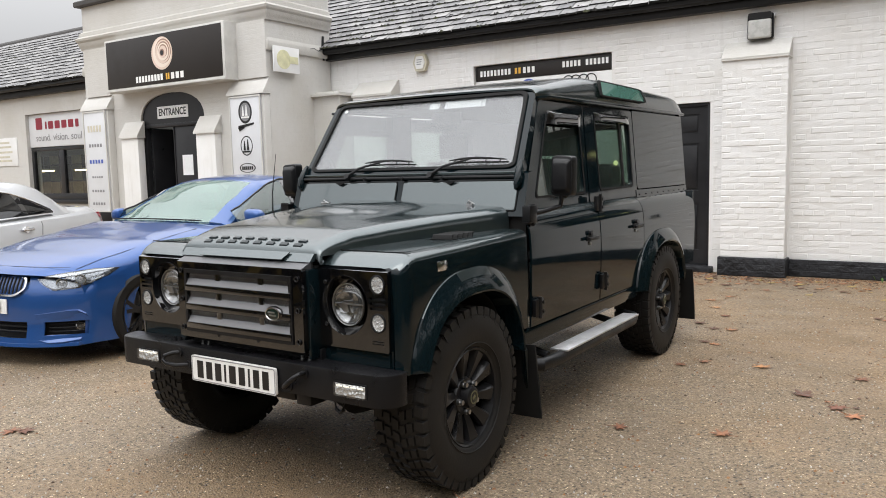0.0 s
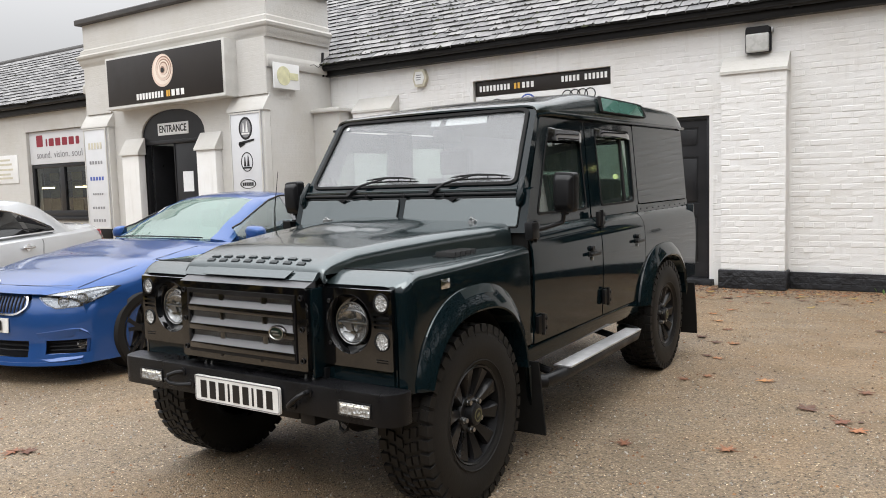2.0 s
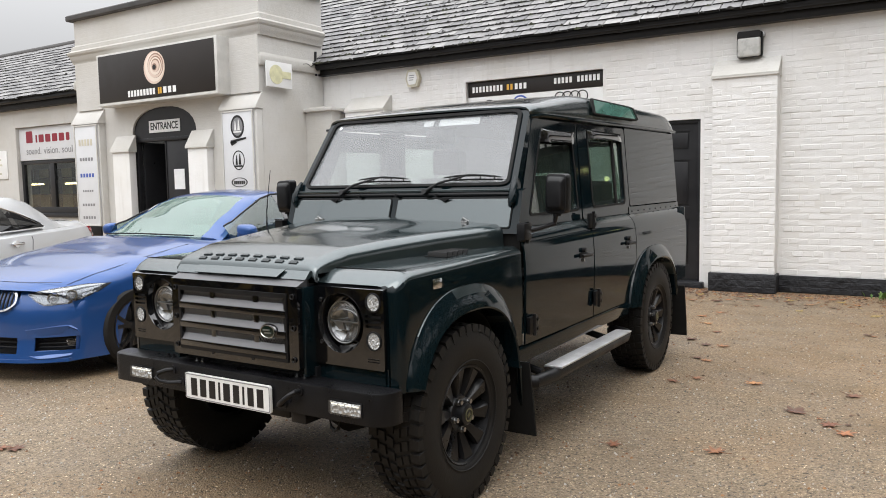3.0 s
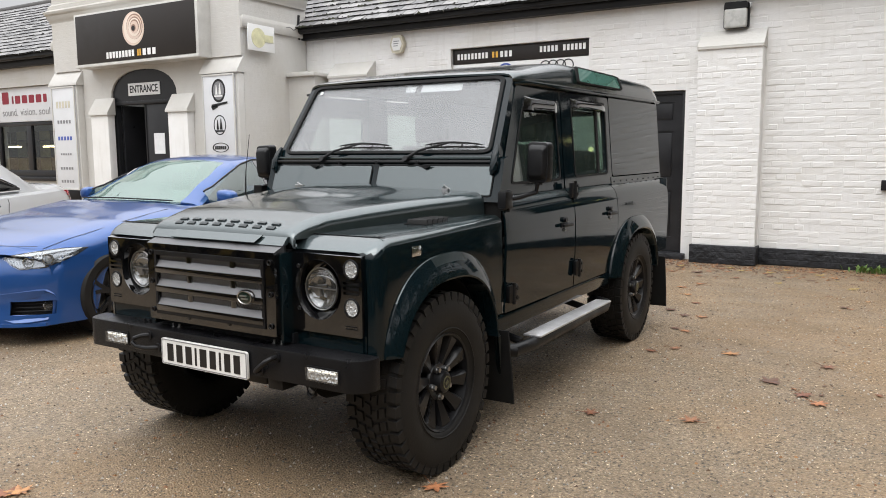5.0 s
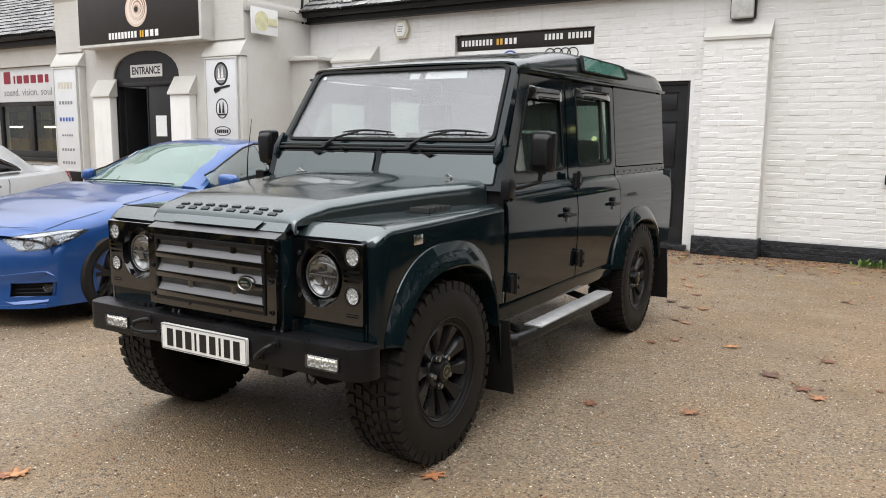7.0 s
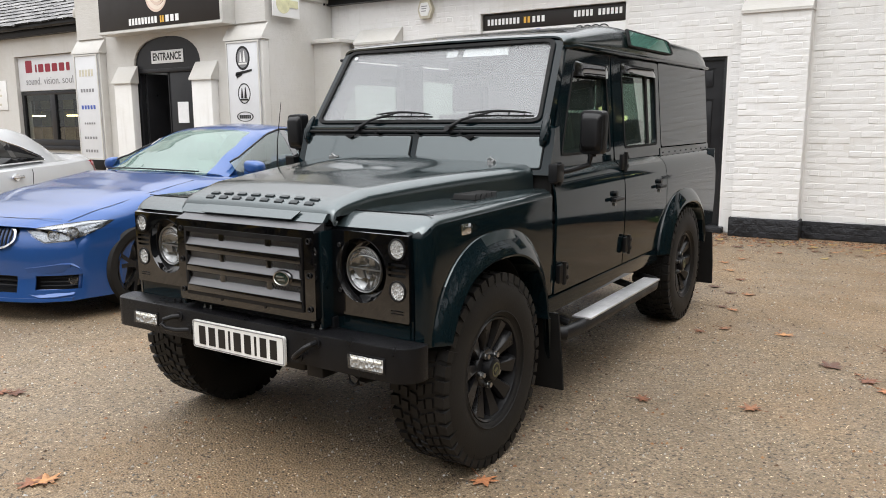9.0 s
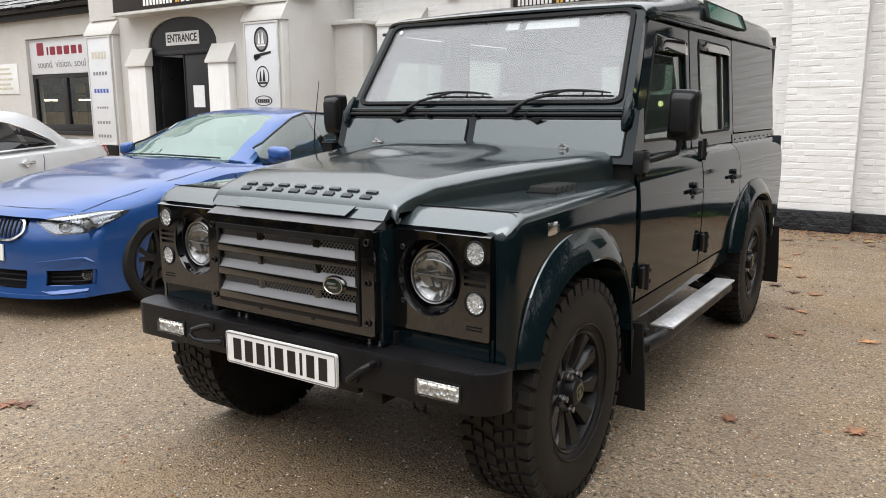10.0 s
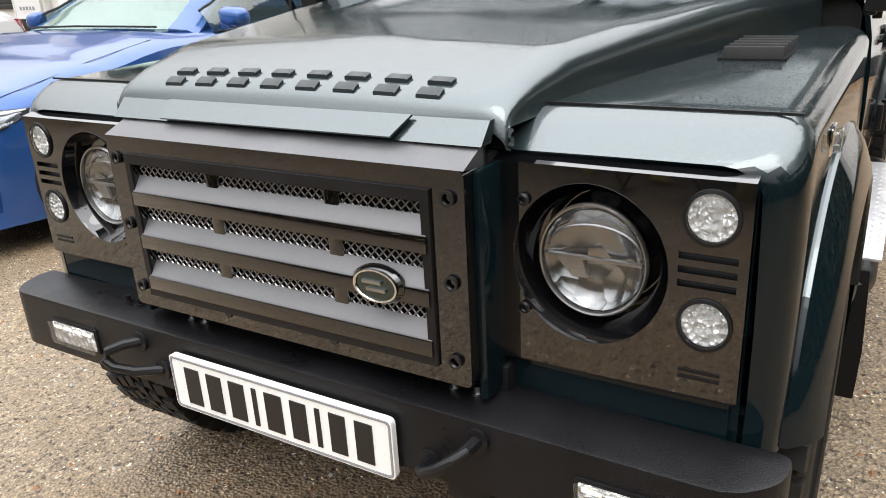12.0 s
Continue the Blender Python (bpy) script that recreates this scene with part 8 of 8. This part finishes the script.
scatter("leaf_crumbs", "brown leaf crumbs drifted against the wall foot", CRUMB, 5200, lambda r: (r.uniform(-6.0, 3.6), 7.30 - abs(r.gauss(0, 0.28 + 0.2 * math.sin(r.random() * 9)))), 0.006, 0.034, 0.35, 1)
scatter("yard_debris", "dark specks of leaf and twig strewn over the yard", CRUMB, 4200, lambda r: (r.uniform(-4.0, 4.0), r.uniform(-1.8, 7.0)), 0.003, 0.014, 0.4, 2)
scatter("stone_chips", "pale stone chips set in the asphalt", CHIP, 9000, lambda r: (r.uniform(-3.5, 3.6), -1.4 + 8.5 * r.random() ** 1.5), 0.0028, 0.0095, 0.5, 3)

# weeds at the wall foot
wv = bmesh.new()
rw = random.Random(6)
for _ in range(90):
    x, y = 2.27 + rw.gauss(0, 0.10), 7.20 + rw.gauss(0, 0.04)
    a, h = rw.uniform(0, 6.3), rw.uniform(0.03, 0.10)
    d = Vector((math.cos(a), math.sin(a), 0)) * h * 0.6
    p = Vector((x, y, -0.002))
    q = Vector((-d.y, d.x, 0)) * 0.35
    vs = [wv.verts.new(v) for v in (p, p + d * 0.5 + q + Vector((0, 0, h * 0.7)), p + d + Vector((0, 0, h)), p + d * 0.5 - q + Vector((0, 0, h * 0.7)))]
    wv.faces.new(vs)
tagged(part("weeds", wv, WEED, None, "", 0), "small green weeds at the wall foot", "plant", kind="stuff")
tap = thing("wall_tap_box", "small dark box fixed to the white wall", "box", m=pose(2.37, WALL_Y, 1.01))
part("cover", box(-0.05, 0.05, -0.05, 0, -0.06, 0.06, 0.01), PLASTIC, tap)


# ---- bricks and slates ----
def pillow(w, d, h, e):
    """A worn brick or slate: a block with its front edges knocked back; 20 triangles."""
    v = [(-w, 0, -h), (w, 0, -h), (w, 0, h), (-w, 0, h), (-w, -d * 0.45, -h), (w, -d * 0.45, -h), (w, -d * 0.45, h), (-w, -d * 0.45, h), (-w + e, -d, -h + e), (w - e, -d, -h + e), (w - e, -d, h - e), (-w + e, -d, h - e)]
    f = [(8, 9, 10, 11), (4, 5, 9, 8), (5, 6, 10, 9), (6, 7, 11, 10), (7, 4, 8, 11), (0, 1, 5, 4), (1, 2, 6, 5), (2, 3, 7, 6), (3, 0, 4, 7)]
    return v, f


COURSE, BRICK = 0.0765, 0.228
wall_main = bpy.data.objects["wall_main"]
pil_near = [o for o in bpy.data.objects if o.name.startswith("pilaster")][0]
pil_far = [o for o in bpy.data.objects if o.name.startswith("pilaster")][1]
brick_meshes = {}
rb = random.Random(21)
for key, w in (("stretcher", BRICK / 2 - 0.0035), ("header", BRICK / 4 - 0.0035)):
    for k in range(6):
        v, f = pillow(w + (0.0036 if k < 4 else 0.001), 0.0030 + 0.0006 * k, COURSE / 2 - 0.0028, 0.008)
        v = [(x + rb.uniform(-0.002, 0.002), y + rb.uniform(-0.0022, 0.0022) * (y < 0), z + rb.uniform(-0.002, 0.002)) for x, y, z in v]
        me = bpy.data.meshes.new("brick")
        me.from_pydata(v, [], f)
        me.materials.append(WHITE)
        brick_meshes[key, k] = me


def lay(x0, x1, z0, z1, y, near, blocked, parent):
    """Lays courses between two ends. near(x, z) picks the bricks that are objects of their own; the rest are joined."""
    verts, faces, count = [], [], 0
    row = 0
    z = z0
    while z + COURSE <= z1 + 0.01:
        zc = z + COURSE / 2
        headers = row % 4 == 3
        step = BRICK / 2 if headers else BRICK
        x = x0 - (BRICK / 4 if headers else (BRICK / 2 if row % 2 else 0.0))
        while x < x1:
            a, c = max(x, x0), min(x + step, x1)
            x += step
            for p, q, r, t in blocked:
                if r <= zc <= t and a < q and c > p:
                    if a < p:
                        c = p
                    elif c > q:
                        a = q
                    else:
                        c = a
            if c - a < 0.03:
                continue
            xc = (a + c) / 2
            key = "stretcher" if c - a > 0.17 else "header"
            scale = (c - a) / (BRICK if key == "stretcher" else BRICK / 2)
            me = brick_meshes[key, rb.randrange(6)]
            m = pose(xc + rb.uniform(-0.006, 0.006), y + 0.0045 * rb.random() ** 0.6, zc + rb.uniform(-0.003, 0.003), rb.uniform(-2.0, 2.0), rb.uniform(-1.3, 1.3), rb.uniform(-0.8, 0.8)) @ Matrix.Diagonal((scale, 1, 1, 1))
            if near(xc, zc) and count < 300:
                ob = new("brick", me)
                ob.matrix_basis = m
                ob.parent = parent
                count += 1
            else:
                n = len(verts)
                verts += [tuple(m @ q.co) for q in me.vertices]
                faces += [tuple(i + n for i in p.vertices) for p in me.polygons]
        z += COURSE
        row += 1
    if verts:
        me = bpy.data.meshes.new("brickwork")
        me.from_pydata(verts, [], faces)
        me.materials.append(WHITE)
        ob = new("brickwork", me)
        ob.parent = parent
        tagged(ob, kind="stuff")


blocks = [(-3.50, -1.22, 1.26, 3.0), (-0.92, 0.10, 0.0, 2.24), (0.238, 1.03, 0.0, 2.68), (2.46, 3.82, 1.38, 2.74), (-5.68, -4.85, 0.0, 2.66)]
lay(-6.28, 4.28, 0.212, 3.30, WALL_Y, lambda x, z: 0.98 < x < 2.45 and z < 2.5, blocks, wall_main)
lay(0.258, 1.010, 0.237, 2.65, 7.17, lambda x, z: True, [], pil_near)
lay(-5.66, -4.87, 0.21, 2.62, 7.17, lambda x, z: False, [], pil_far)

slate_meshes = []
rs = random.Random(31)
for k in range(4):
    v, f = pillow(0.1215, 0.026, 0.15, 0.004)
    v = [(x + rs.uniform(-0.003, 0.003), y, z + rs.uniform(-0.006, 0.006)) for x, y, z in v]
    me = bpy.data.meshes.new("slate")
    me.from_pydata(v, [], f)
    me.materials.append(SLATE)
    me.materials.append(SLATESHADE)
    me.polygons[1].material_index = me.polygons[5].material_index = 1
    slate_meshes.append(me)


def slating(roof_ob, x0, x1, y0, z0, y1, z1, near, fat=1.0):
    run = Vector((0, y1 - y0, z1 - z0))
    up = run.normalized()
    lean = math.degrees(math.atan2(y1 - y0, z1 - z0))
    gauge = 0.185
    verts, faces, count = [], [], 0
    for r in range(int(run.length / gauge)):
        p = Vector((0, y0, z0)) + up * (r * gauge + 0.11)
        x = x0 + (0.125 if r % 2 else 0.0)
        while x < x1 - 0.1:
            me = slate_meshes[rs.randrange(4)]
            slip = rs.uniform(-0.012, 0.012) - (rs.random() < 0.06) * 0.035
            q = p + up * slip
            m = pose(x + 0.125, q.y, q.z, -lean - 5.0 + rs.uniform(-2.0, 0.8), rs.uniform(-1.4, 1.4), rs.uniform(-1.0, 1.0)) @ Matrix.Translation((0, -0.006, 0)) @ Matrix.Diagonal((1, fat, 1, 1))
            if near(x, r) and count < 300:
                ob = new("slate", me)
                ob.matrix_basis = m
                ob.parent = roof_ob
                count += 1
            else:
                n = len(verts)
                verts += [tuple(m @ c.co) for c in me.vertices]
                faces += [tuple(i + n for i in g.vertices) for g in me.polygons]
            x += 0.25
    me = bpy.data.meshes.new("slates")
    me.from_pydata(verts, [], faces)
    me.materials.append(SLATES)
    me.materials.append(SLATESHADE)
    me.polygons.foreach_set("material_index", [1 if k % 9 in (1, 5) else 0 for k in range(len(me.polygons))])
    ob = new("slates", me)
    ob.parent = roof_ob
    tagged(ob, kind="stuff")


slating(roof_main, -8.4, 4.5, 7.14, 3.47, 9.95, 5.43, lambda x, r: r < 8 and -6.35 < x < 2.6, 1.2)
slating(roof_left, -24.0, -10.9, 6.52, 3.47, 9.1, 5.22, lambda x, r: False, 1.2)


# moss lumps that lie along the slate edges
def moss(x0, x1, y0, z0, y1, z1, n, seed):
    r = random.Random(seed)
    run = Vector((0, y1 - y0, z1 - z0))
    up = run.normalized()
    out = Vector((0, -up.z, up.y))
    verts, faces = [], []
    for _ in range(n):
        c = Vector((r.uniform(x0, x1), y0, z0)) + up * ((r.randrange(int(run.length / 0.185)) + 0.02 * r.gauss(0, 1)) * 0.185 - 0.035) + out * 0.038
        s = 0.008 + 0.034 * r.random() ** 2.0
        k = len(verts)
        for j in range(5):
            a = j * 2 * math.pi / 5
            verts.append(tuple(c + Vector((math.cos(a), 0, 0)) * s * r.uniform(0.8, 1.7) + up * math.sin(a) * s * 0.6))
        verts.append(tuple(c + out * s * 0.9))
        faces += [(k + j, k + (j + 1) % 5, k + 5) for j in range(5)]
    me = bpy.data.meshes.new("roof_moss")
    me.from_pydata(verts, [], faces)
    me.materials.append(MOSS)
    tagged(new("roof_moss", me), "dark moss lumps along the slate edges", "moss", kind="stuff")


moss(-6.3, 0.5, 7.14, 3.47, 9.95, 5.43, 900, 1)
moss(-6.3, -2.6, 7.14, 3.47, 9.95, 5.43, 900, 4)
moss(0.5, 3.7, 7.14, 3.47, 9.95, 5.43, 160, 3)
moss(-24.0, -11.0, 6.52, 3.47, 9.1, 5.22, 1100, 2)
